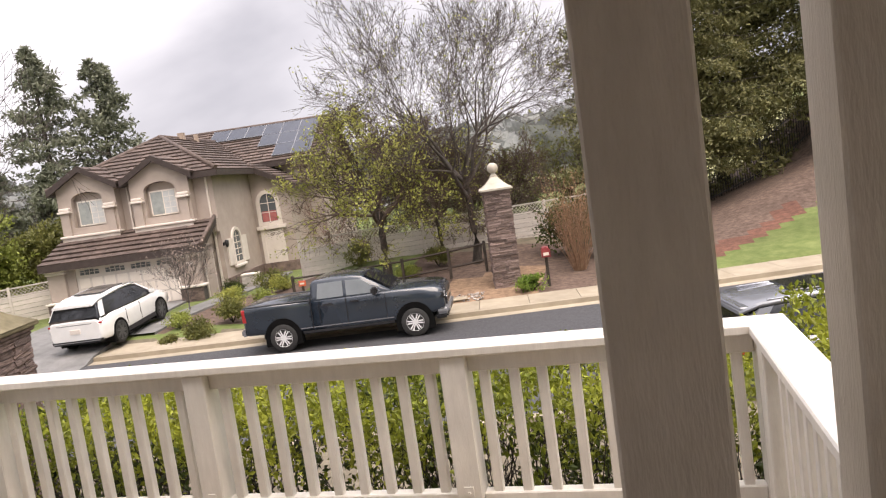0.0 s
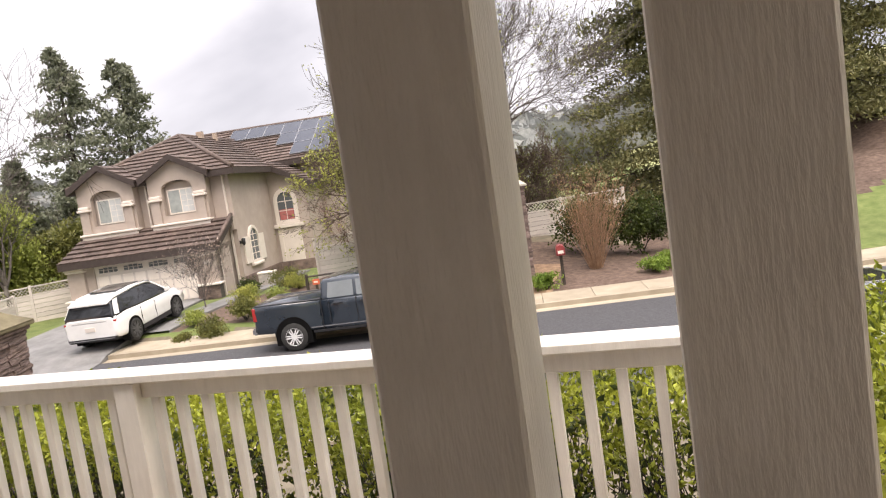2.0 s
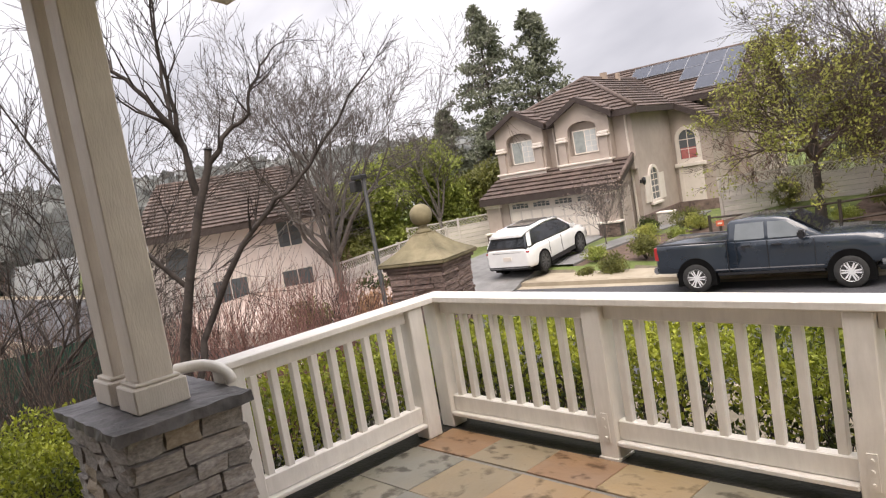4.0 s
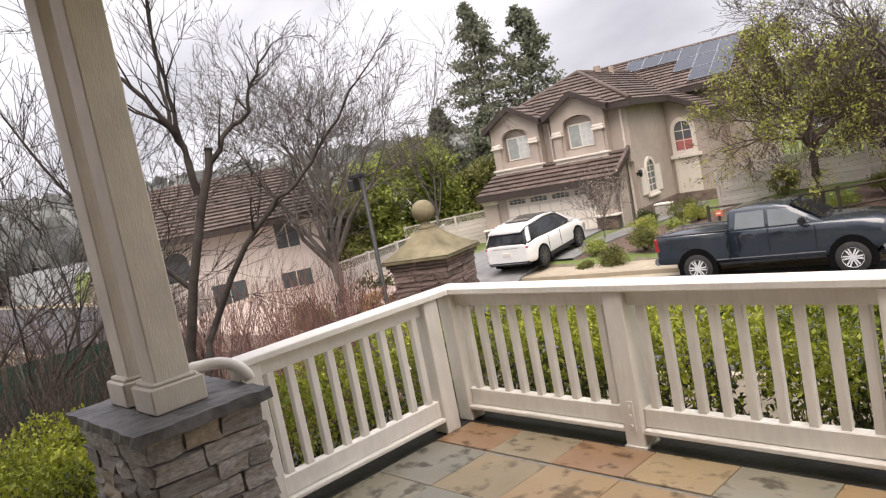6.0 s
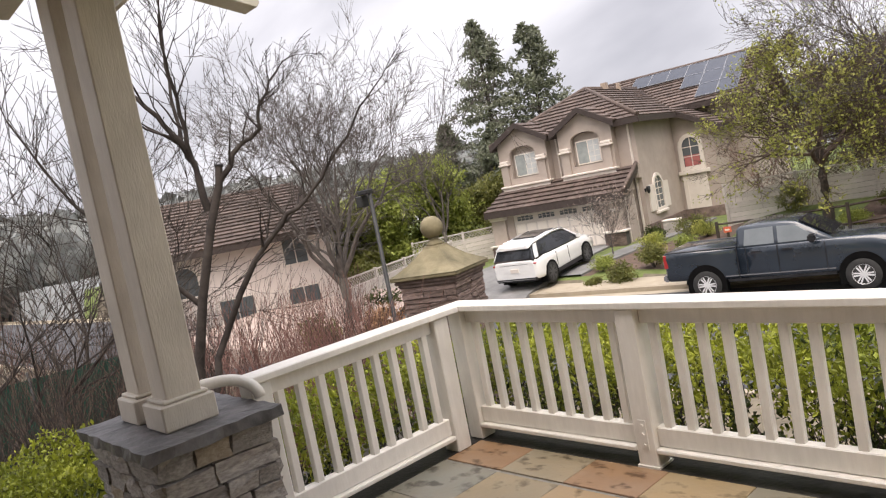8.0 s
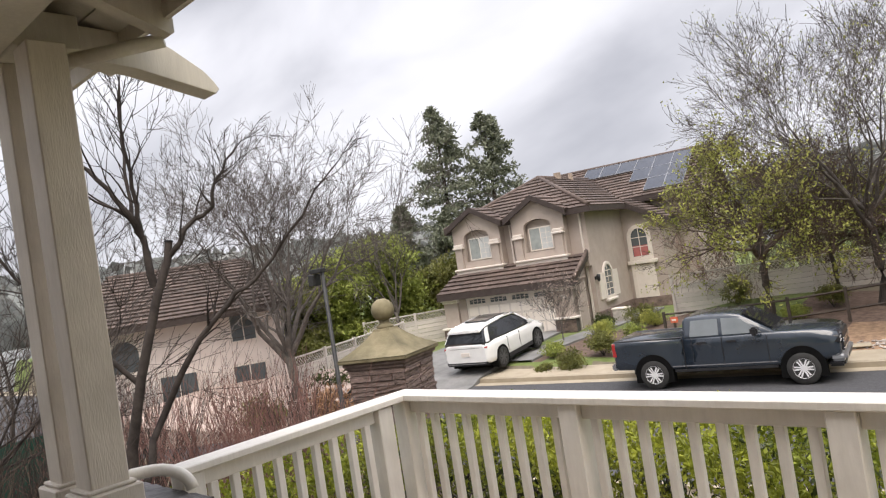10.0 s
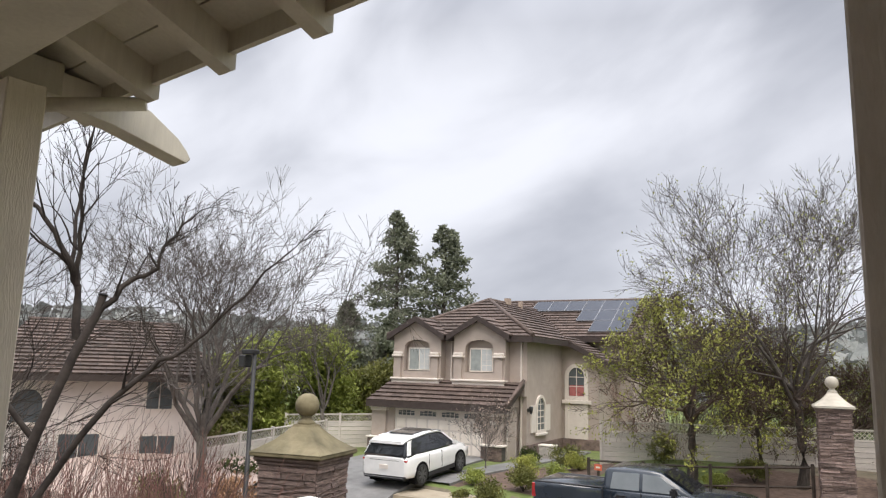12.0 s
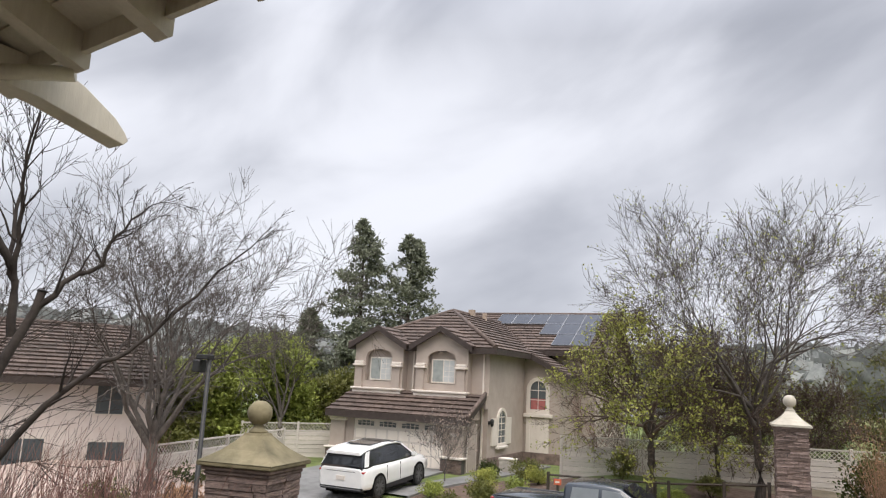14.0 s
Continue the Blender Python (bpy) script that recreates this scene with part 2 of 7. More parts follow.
def raw(name, verts, faces, material, parent=None, label="", smooth=False):
    me = bpy.data.meshes.new(name)
    me.from_pydata(verts, [], faces)
    if smooth:
        me.polygons.foreach_set("use_smooth", [True] * len(me.polygons))
    me.materials.append(material)
    ob = new(name, me)
    ob.parent = parent
    return tagged(ob, label)


def shared(name, me, m, parent):
    ob = new(name, me)
    ob.parent = parent
    ob.matrix_basis = m
    return ob


def thing(name, m, label, category, group="", kind=""):
    ob = new(name)
    ob.matrix_basis = m
    return tagged(ob, label, category, group, kind)


def one(name, bm, material, label, category, group="", kind=""):
    return tagged(part(name, bm, material, None, label), label, category, group, kind)


# ---- the terrace: slab, railings, columns, roof ----
bm = bm_new()
box(bm, -0.75, 4.45, -7.0, 0.10, -0.9, -0.009)
one("floor", bm, M_GROUT, "grey mortar bed of the raised porch terrace", "floor", kind="structure")
FLOOR = bpy.data.objects["floor"]
bm = bm_new()
box(bm, -0.10, 4.2, -0.152, 0.10, -0.03, -0.003)
box(bm, -0.10, 0.125, -1.7, -0.152, -0.03, -0.003)
box(bm, 4.06, 4.2, -1.7, -0.152, -0.03, -0.003)
part("border", bevel(bm, 0.003), M_BORDER, FLOOR, "dark wet slate edging along the railing")


def railing(m, length, posts, label):
    """Cap, apron, bottom rail and ledge along x from 0 to length, with posts at the given places and pickets between."""
    r = thing("railing", m, label, "railing", "porch railings")
    for nm, y0, y1, z0, z1, mt in (("cap_rail", -0.165, 0.0, 0.888, 0.93, M_WHITE), ("apron", -0.105, -0.06, 0.80, 0.886, M_WHITE), ("bottom_rail", -0.115, -0.05, 0.115, 0.225, M_WHITE), ("ledge", -0.15, -0.02, 0.085, 0.113, M_WHITE)):
        bm = bm_new()
        if nm == "cap_rail":
            box(bm, 0, length, y0, y1, z0, z1)
        else:
            ends = [p + 0.062 for p in posts[:-1]], [p - 0.062 for p in posts[1:]]
            for a, b in zip(*ends):
                box(bm, a, b, y0, y1, z0, z1)
                part(nm, bevel(bm, 0.006), mt, r)
                bm = bm_new()
        if nm == "cap_rail":
            part(nm, bevel(bm, 0.006), mt, r)
    bm = bm_new()
    box(bm, -0.061, 0.061, -0.146, -0.016, 0.0, 0.886)
    bevel(bm, 0.006)
    pm = bpy.data.meshes.new("post")
    bm.to_mesh(pm)
    bm.free()
    pm.materials.append(M_WHITE)
    bm = bm_new()
    box(bm, -0.0225, 0.0225, -0.0225, 0.0225, 0.20, 0.805)
    bevel(bm, 0.004)
    km = bpy.data.meshes.new("picket")
    bm.to_mesh(km)
    bm.free()
    km.materials.append(M_WHITE)
    for i, p in enumerate(posts):
        po = shared("post", pm, pose(p, 0, 0), r)
        if 0 < i < len(posts) - 1:
            bm = bm_new()
            box(bm, -0.022, 0.022, -0.152, -0.1465, 0.10, 0.27)
            for z in (0.13, 0.19, 0.24):
                tube(bm, (0, -0.152, z), (0, -0.160, z), 0.009, 0.009, 6)
            part("bracket", bm, M_WHITE, po, "white-painted steel strap with bolts")
            bm = bm_new()
            box(bm, -0.068, 0.068, -0.155, -0.008, -0.003, 0.010)
            part("base_plate", bm, M_WHITE, po)
    for a, b in zip(posts[:-1], posts[1:]):
        n = round((b - a - 0.144) / 0.127)
        step = (b - a - 0.122) / n
        for k in range(n):
            x = a + 0.061 + step * (k + 0.5)
            shared("picket", km, pose(x, -0.082, 0, 0, random.uniform(-0.4, 0.4), random.uniform(-2, 2)), r)
    return r


railing(pose(0, 0, 0), 4.18, [0.08, 1.413, 2.755, 4.1], "white painted wooden railing at the front of the porch")
railing(pose(0, 0, 0), 1.555, [0.08, 1.4], "white painted wooden railing along the side of the porch").matrix_basis = Matrix(((0, -1, 0, 0), (1, 0, 0, -1.72), (0, 0, 1, 0), (0, 0, 0, 1)))
railing(pose(0, 0, 0), 1.555, [0.08, 1.48], "white painted wooden railing at the stair side of the porch").matrix_basis = Matrix(((0, 1, 0, 4.18), (-1, 0, 0, -0.165), (0, 0, 1, 0), (0, 0, 0, 1)))


def ledge_wall(parent, x0, x1, y0, y1, z0, z1, mats, rows, proud=0.03, seed=3, lo=0.14, hi=0.34):
    """Rough ledge stones in uneven courses round a square core, each stone its own piece."""
    rng = random.Random(seed)
    bm = bm_new()
    box(bm, x0 + 0.03, x1 - 0.03, y0 + 0.03, y1 - 0.03, z0, z1)
    part("core", bm, M_MORTAR, parent)
    kinds = []
    for k in range(10):
        bm = bm_new()
        box(bm, 0, 1, 0, 1, 0, 1)
        bmesh.ops.subdivide_edges(bm, edges=bm.edges[:], cuts=1, use_grid_fill=True)
        for v in bm.verts:
            v.co += Vector((rng.uniform(-0.045, 0.045), rng.uniform(-0.12, 0.12), rng.uniform(-0.06, 0.06)))
        me = bpy.data.meshes.new("stone")
        bm.to_mesh(me)
        bm.free()
        me.materials.append(mats[k % len(mats)])
        kinds.append(me)
    cuts = [z0]
    for i in range(rows):
        cuts.append(cuts[-1] + rng.uniform(0.75, 1.3))
    s = (z1 - z0) / (cuts[-1] - z0)
    cuts = [z0 + (c - z0) * s for c in cuts]
    sides = (((x0, y0), (1, 0), x1 - x0), ((x1, y0), (0, 1), y1 - y0), ((x1, y1), (-1, 0), x1 - x0), ((x0, y1), (0, -1), y1 - y0))
    for a, b in zip(cuts, cuts[1:]):
        for (ox, oy), (dx, dy), ln in sides:
            u = 0.0
            while u < ln - 0.02:
                w = min(rng.uniform(lo, hi), ln - u)
                if ln - u - w < lo * 0.6:
                    w = ln - u
                d = 0.05 + rng.uniform(0, proud)
                g = 0.005
                rot = math.degrees(math.atan2(dy, dx))
                m = pose(ox + dx * (u + g) + dy * (d - 0.05), oy + dy * (u + g) - dx * (d - 0.05), a + g, 0, 0, rot) @ Matrix.Diagonal((w - 2 * g, 0.1, b - a - 2 * g, 1))
                shared("stone", rng.choice(kinds), m, parent)
                u += w


def slab_bm(x0, x1, y0, y1, z0, z1, rough=0.008, cuts=10, seed=1):
    rng = random.Random(seed)
    bm = bm_new()
    box(bm, x0, x1, y0, y1, z0, z1)
    bmesh.ops.subdivide_edges(bm, edges=[e for e in bm.edges if abs(e.verts[0].co.z - e.verts[1].co.z) < 0.001], cuts=cuts, use_grid_fill=True)
    for v in bm.verts:
        v.co += Vector((rng.uniform(-rough, rough), rng.uniform(-rough, rough), rng.uniform(-rough, rough) * 0.55))
    return bm


def column(cx, label, near):
    """Two square posts side by side with base blocks, standing on a ledge-stone pier with a slate cap."""
    pier = thing("stone_pier", pose(cx, -2.035, 0), "grey and tan ledge-stone pier with a split slate cap", "pier", "porch piers")
    ledge_wall(pier, -0.44, 0.44, -0.28, 0.28, -0.85, 0.765, [M_STONE, M_STONE, M_STONE_TAN, M_STONE], 13, seed=5)
    for i, (a, b) in enumerate(((-0.5, -0.12), (-0.117, 0.5))):
        part("cap_slab", slab_bm(a, b, -0.335, 0.335, 0.765, 0.82, seed=i + 2), M_CAPSLATE, pier)
    col = thing("porch_column", pose(cx - (0 if near else 0.02), -2.0 - (0 if near else 0.055), 0.82), label, "column", "porch columns")
    for sx in (-0.18, 0.18):
        bm = bm_new()
        box(bm, sx - 0.089, sx + 0.089, -0.089, 0.089, 0, 2.232)
        bevel(bm, 0.006)
        po = part("post", bm, M_TAUPE, col)
        bm = bm_new()
        box(bm, sx - 0.125, sx + 0.125, -0.135, 0.135, 0.002, 0.13)
        bevel(bm, 0.008)
        part("base_block", bm, M_TAUPE, po)
        bm = bm_new()
        box(bm, sx - 0.108, sx + 0.108, -0.113, 0.113, 0.131, 0.15)
        part("base_moulding", bevel(bm, 0.006), M_TAUPE, po)
    return col


column(-0.06, "white-taupe painted double post with a boxed base", False)
column(3.81, "taupe rough-sawn painted double post", True)

# slate tiles in a running grid, cut round the piers
bm = bm_new()
box(bm, 0.004, 0.450, 0.004, 0.450, -0.028, 0.0)
bevel(bm, 0.003)
tile_me = bpy.data.meshes.new("tile")
bm.to_mesh(tile_me)
bm.free()
tile_me.materials.append(M_SLATE)
for j in range(15):
    for i in range(10):
        x0, y1 = 0.130 + 0.468 * i, -0.045 - 0.462 * j
        if x0 > 4.2:
            continue
        sx, sy = 1.042, 1.026
        if j == 0:
            sy = 0.72
            y1 = -0.045 - 0.462 * 0.24
        m = pose(x0, y1 - 0.454 * sy, random.uniform(-0.0015, 0.001)) @ Matrix.Diagonal((min(sx, (4.42 - x0) / 0.454), sy, 1, 1))
        shared("tile", tile_me, m, FLOOR)

# porch roof: beams, rafters, sheathing boards, tiles above; house wall behind
por = thing("porch_roof", pose(0, 0, 0), "cream painted porch roof with exposed rafter tails", "porch roof")
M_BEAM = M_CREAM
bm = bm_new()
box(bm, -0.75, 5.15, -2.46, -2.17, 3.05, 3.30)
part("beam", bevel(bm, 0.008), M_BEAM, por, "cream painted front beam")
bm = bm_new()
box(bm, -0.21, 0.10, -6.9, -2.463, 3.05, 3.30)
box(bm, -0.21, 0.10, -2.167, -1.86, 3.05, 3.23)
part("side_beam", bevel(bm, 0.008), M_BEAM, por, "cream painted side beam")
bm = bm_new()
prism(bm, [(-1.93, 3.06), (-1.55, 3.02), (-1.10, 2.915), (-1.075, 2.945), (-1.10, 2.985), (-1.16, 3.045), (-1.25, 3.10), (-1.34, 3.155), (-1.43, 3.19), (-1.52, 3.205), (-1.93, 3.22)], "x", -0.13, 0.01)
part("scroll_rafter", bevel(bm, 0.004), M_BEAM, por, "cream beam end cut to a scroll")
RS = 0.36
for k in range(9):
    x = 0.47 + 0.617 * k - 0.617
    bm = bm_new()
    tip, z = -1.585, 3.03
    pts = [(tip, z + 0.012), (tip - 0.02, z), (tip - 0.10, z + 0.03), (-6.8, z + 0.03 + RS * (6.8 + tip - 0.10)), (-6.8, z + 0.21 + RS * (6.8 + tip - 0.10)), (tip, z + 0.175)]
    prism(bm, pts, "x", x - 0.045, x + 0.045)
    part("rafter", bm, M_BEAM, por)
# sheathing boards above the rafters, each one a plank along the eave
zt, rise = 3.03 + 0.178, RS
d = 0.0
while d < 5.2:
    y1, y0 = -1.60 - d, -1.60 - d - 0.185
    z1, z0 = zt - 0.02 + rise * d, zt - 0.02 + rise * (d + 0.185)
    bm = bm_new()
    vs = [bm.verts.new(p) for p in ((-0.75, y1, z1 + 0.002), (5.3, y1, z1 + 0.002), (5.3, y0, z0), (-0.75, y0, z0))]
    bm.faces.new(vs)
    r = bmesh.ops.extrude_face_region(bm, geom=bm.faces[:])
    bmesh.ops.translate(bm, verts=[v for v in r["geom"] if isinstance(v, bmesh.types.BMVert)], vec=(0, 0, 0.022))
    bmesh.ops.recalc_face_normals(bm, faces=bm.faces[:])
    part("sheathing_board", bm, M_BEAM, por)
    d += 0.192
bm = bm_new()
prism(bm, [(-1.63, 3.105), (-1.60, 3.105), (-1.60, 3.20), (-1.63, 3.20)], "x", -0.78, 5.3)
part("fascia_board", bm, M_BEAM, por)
bm = bm_new()
prism(bm, [(-1.50, zt + 0.02), (-1.50, zt + 0.08), (-6.9, zt + 0.08 + RS * 5.4), (-6.9, zt + 0.02 + RS * 5.4)], "x", -0.8, 5.35)
part("roof_covering", bm, M_FASCIA, por)
# rain pipe from the eave back to the post, and down behind it
bm = bm_new()
tube(bm, (0.43, -1.60, 3.03), (0.12, -1.99, 2.97), 0.035, 0.035, 10)
pipe = one("downpipe", bm, M_CREAM, "cream painted rain pipe beside the porch post", "downpipe")
bm = bm_new()
pp = [(0.0, -1.885, 0.945), (0.08, -1.81, 0.95)] + [(0.08 + 0.12 * math.sin(a * 0.26), -1.81 + 0.13 * math.sin(a * 0.26), 0.83 + 0.12 * math.cos(a * 0.26)) for a in range(1, 7)]
rings = []
for k, c in enumerate(pp):
    d = Vector(pp[min(k + 1, len(pp) - 1)]) - Vector(pp[max(k - 1, 0)])
    q = d.to_track_quat("Z", "Y").to_matrix()
    rings.append([bm.verts.new(Vector(c) + q @ Vector((0.030 * math.cos(6.2832 * i / 14), 0.030 * math.sin(6.2832 * i / 14), 0))) for i in range(14)])
for ra, rb in zip(rings, rings[1:]):
    for i in range(14):
        bm.faces.new((ra[i], ra[(i + 1) % 14], rb[(i + 1) % 14], rb[i])).smooth = True
bm.faces.new(rings[-1])
one("drain_elbow", bm, M_WHITE, "white curved drain elbow on the pier cap", "drain pipe")

# the house behind the porch
bm = bm_new()
box(bm, -1.2, 8.0, -7.2, -7.0, -1.0, 6.0)
one("wall_house", bm, M_STUCCO, "taupe stucco house wall behind the porch", "wall", kind="structure")
bm = bm_new()
box(bm, 5.6, 5.8, -7.0, -3.0, -1.0, 4.5)
one("wall_side", bm, M_STUCCO, "taupe stucco side wall of the entry", "wall", kind="structure")


# ---- ground, street and hills ----
KERB = [(-120, 9), (-60, 12), (-30, 13.6), (-20, 14.6), (-14, 15.5), (-8, 16.3), (-2, 17.3), (4, 18.4), (10, 20.0), (16, 22.1), (24, 25.4), (40, 33), (80, 56)]
ROAD_Z, ROAD_W = -2.62, 9.4


def kerb_y(x):
    for (a, b), (c, d) in zip(KERB, KERB[1:]):
        if x <= c:
            return b + (d - b) * max(0.0, (x - a) / (c - a))
    return KERB[-1][1] + (x - 80) * 0.58


def ease(a, b, x):
    t = min(1.0, max(0.0, (x - a) / (b - a)))
    return t * t * (3 - 2 * t)


def hill_z(x, y):
    """The ridge all round: a low wooded one far off, a nearer grassy one towards positive x."""
    r, a = math.hypot(x, y), math.atan2(x, y)
    k = ease(-0.25, 0.1, a) * (1 - ease(1.6, 2.2, a))
    reach = 400 - 250 * k
    tall = 0.044 + 0.018 * ease(-0.1, 0.2, a) + 0.10 * ease(0.15, 0.62, a)
    bump = 1 + 0.16 * noise.noise((math.cos(a) * 3, math.sin(a) * 3, 0.4)) + 0.07 * noise.noise((math.cos(a) * 11, math.sin(a) * 11, 2.4))
    return tall * reach * bump * ease(reach * 0.25, reach, r)


def ground_z(x, y):
    d = y - kerb_y(x)
    r = math.hypot(x, y)
    if d > 1.5:
        e = d - 1.5
        k = ease(3, 14, x)
        garden = ease(-13, -7, x) * (1 - ease(-1, 4, x))
        z = -2.48 + min(e, 8) * (0.03 + 0.28 * k + 0.10 * garden) + max(0, min(e - 8, 10)) * (0.02 + 0.62 * ease(10, 17, x) + 0.42 * ease(16, 23, x))
        k = ease(-22, -18.5, x) * (1 - ease(-10.5, -8, x)) * (1 - ease(9, 16, d))
        z += k * max(0.0, ROAD_Z + 0.12 + 0.36 * (1 - math.exp(-d / 3)) - z)
        w = ease(34, 70, r)
        return z * (1 - w) + max(-2.3, hill_z(x, y)) * w
    if d > -ROAD_W - 0.2:
        return -2.76
    e = -ROAD_W - d
    z = -2.55 + min(e, 9) * 0.13
    z -= 0.7 * ease(-2, -12, x) * ease(0, 4, e)
    w = ease(40, 90, r)
    return z * (1 - w) + max(-2.5, hill_z(x, y)) * w


def spaced(lo, hi, step, far):
    c = [lo + step * i for i in range(int((hi - lo) / step) + 1)]
    a, s = c[0], step
    left = []
    while a > -far:
        s *= 1.25
        a -= s
        left.append(a)
    b, s = c[-1], step
    right = []
    while b < far:
        s *= 1.25
        b += s
        right.append(b)
    return left[::-1] + c + right


M_MULCH = surf("bark_mulch", (0.085, 0.055, 0.042), (0.185, 0.13, 0.10), 5, 0.95, 0.9, 25, stain=0.3)
M_DRY = surf("hill_grass", (0.20, 0.25, 0.08), (0.36, 0.34, 0.17), 0.05, 0.95, 0.5, 2.0, stain=0.3, stain_scale=0.03)
M_REDLEAF = surf("red_leaf_litter", (0.11, 0.05, 0.035), (0.20, 0.095, 0.065), 5, 0.95, 0.9, 25, stain=0.3)
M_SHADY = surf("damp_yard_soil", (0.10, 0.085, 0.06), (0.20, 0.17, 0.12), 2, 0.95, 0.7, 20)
# wooded ridge: distance haze is mixed into its pale grey colour
M_WOODS = surf("haze_tinted_ridge", (0.20, 0.215, 0.215), (0.32, 0.33, 0.33), 0.06, 0.95, 0.0, stain=0.3, stain_scale=0.02)
GX, GY = spaced(-44, 44, 0.55, 1500), spaced(-8, 64, 0.55, 1500)
verts = [(x, y, ground_z(x, y) + (0.03 * noise.noise((x * 0.7, y * 0.7, 0)) if y > kerb_y(x) + 2 else 0)) for y in GY for x in GX]
faces, kinds = [], []
W = len(GX)


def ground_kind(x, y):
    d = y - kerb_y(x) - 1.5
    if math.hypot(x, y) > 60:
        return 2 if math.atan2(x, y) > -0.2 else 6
    if d < 0:
        return 5
    wig = 1.2 * noise.noise((x * 0.25, y * 0.25, 4.0))
    if x > 3.3:
        if x < 8.5 and d < 2.4 + wig * 0.4 and x < 6.0:
            return 1
        edge = 1.2 + 0.62 * (x - 5.5) + wig
        if 0 <= d < min(edge, 7.8 + wig):
            return 0
        if x < 10 and d < edge + 1.6:
            return 4
        return 1 if d < (21 if x < 14 else 12.5) else 2
    if -12.5 < x < -8.9 and 0.9 < d < 6.5 + wig:
        return 1
    if x > -5.2:
        if d < 2.7 + 0.3 * (x + 3) and x < 0.4:
            return 3
        return 1 if d < 7 else (0 if d > 16 else 5)
    return 0


for j in range(len(GY) - 1):
    for i in range(W - 1):
        faces.append((j * W + i, j * W + i + 1, (j + 1) * W + i + 1, (j + 1) * W + i))
        kinds.append(ground_kind((GX[i] + GX[i + 1]) / 2, (GY[j] + GY[j + 1]) / 2))
g = raw("ground", verts, faces, M_LAWN, smooth=True)
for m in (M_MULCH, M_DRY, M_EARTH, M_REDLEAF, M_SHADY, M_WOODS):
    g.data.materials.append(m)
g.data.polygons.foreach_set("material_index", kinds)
tagged(g, "sloping ground with lawn, mulch beds and grassy hills", "ground", kind="structure")


def strip(name, material, off0, off1, z0, z1, xs, label, cat, thick=0.0):
    """A band along the kerb line, between two distances behind it."""
    v, f = [], []
    for x in xs:
        y = kerb_y(x)
        dx = 0.01
        nx, ny = -(kerb_y(x + dx) - kerb_y(x - dx)) / (2 * dx), 1.0
        q = math.hypot(nx, ny)
        nx, ny = nx / q, ny / q
        v += [(x + nx * off0, y + ny * off0, z0), (x + nx * off1, y + ny * off1, z1)]
        if thick:
            v += [(x + nx * off0, y + ny * off0, z0 - thick), (x + nx * off1, y + ny * off1, z1 - thick)]
    k = 4 if thick else 2
    for i in range(len(xs) - 1):
        a, b = i * k, (i + 1) * k
        f.append((a, b, b + 1, a + 1))
        if thick:
            f += [(a, a + 2, b + 2, b), (a + 1, b + 1, b + 3, a + 3)]
    if thick:
        n = (len(xs) - 1) * k
        f += [(0, 1, 3, 2), (n, n + 2, n + 3, n + 1)]
    ob = raw(name, v, f, material)
    if label:
        tagged(ob, label, cat, kind="structure")
    return ob


LONG = [-110 + 2 * i for i in range(95)]
strip("road", M_ASPHALT, -ROAD_W, -0.42, ROAD_Z, ROAD_Z, LONG, "dark wet asphalt residential street", "road")
gut = strip("gutter", M_CONCRETE, -0.42, 0.0, ROAD_Z + 0.006, ROAD_Z + 0.012, LONG, "pale concrete gutter beside the street", "gutter")
kb = strip("kerb", M_CONCRETE, 0.0, 0.16, ROAD_Z + 0.15, ROAD_Z + 0.155, LONG, "pale concrete kerb with a storm drain inlet", "kerb", thick=0.2)
strip("near_kerb", M_CONCRETE, -ROAD_W - 0.2, -ROAD_W, ROAD_Z + 0.155, ROAD_Z + 0.15, LONG, "pale concrete kerb on the near side", "kerb", thick=0.2)
pv = new("pavement")
tagged(pv, "pale tan concrete pavement slabs along the street", "pavement", kind="structure")
x = -40.0
while x < 40:
    ob = strip("slab", M_CONCRETE, 0.172, 1.55, ROAD_Z + 0.157, ROAD_Z + 0.18, [x + 0.008, x + 0.75, x + 1.492], "", "", thick=0.12)
    ob.parent = pv
    x += 1.5
# storm drain inlet in the kerb
bm = bm_new()
box(bm, -0.62, 0.62, -0.012, 0.03, -0.125, -0.02)
ob = part("drain_opening", bm, M_BLACK, kb, "dark storm drain slot")
ob.matrix_basis = pose(5.1, kerb_y(5.1) - 0.004, ROAD_Z + 0.15, 0, 0, 15)

# driveway of the neighbour, and the walk to the front door
HA = 10.0
HM = pose(-14.19, 25.56, 0, 0, 0, HA)
HF = -2.09


def in_house(u, w, z=0.0):
    return HM @ Vector((u, w, z))


def ribbon(name, pts, half, material, lift, label, cat, deep=0.15):
    """A paved band along a line of points on the ground."""
    v, f = [], []
    for i, p in enumerate(pts):
        a, b = Vector(pts[max(0, i - 1)]), Vector(pts[min(len(pts) - 1, i + 1)])
        n = Vector((-(b - a).y, (b - a).x)).normalized()
        for s in (-1, 1):
            q = Vector(p) + n * half * s
            v += [(q.x, q.y, lift(q.x, q.y)), (q.x, q.y, lift(q.x, q.y) - deep)]
    for i in range(len(pts) - 1):
        a = i * 4
        f += [(a, a + 2, a + 6, a + 4), (a, a + 4, a + 5, a + 1), (a + 2, a + 3, a + 7, a + 6)]
    return tagged(raw(name, v, f, material), label, cat, kind="structure")


def drive_z(x, y):
    d = y - kerb_y(x)
    if d < 0:
        return ROAD_Z + 0.202 + max(d, -0.6) / 0.6 * 0.19
    return ROAD_Z + 0.19 + 0.36 * (1 - math.exp(-d / 3)) + 0.012


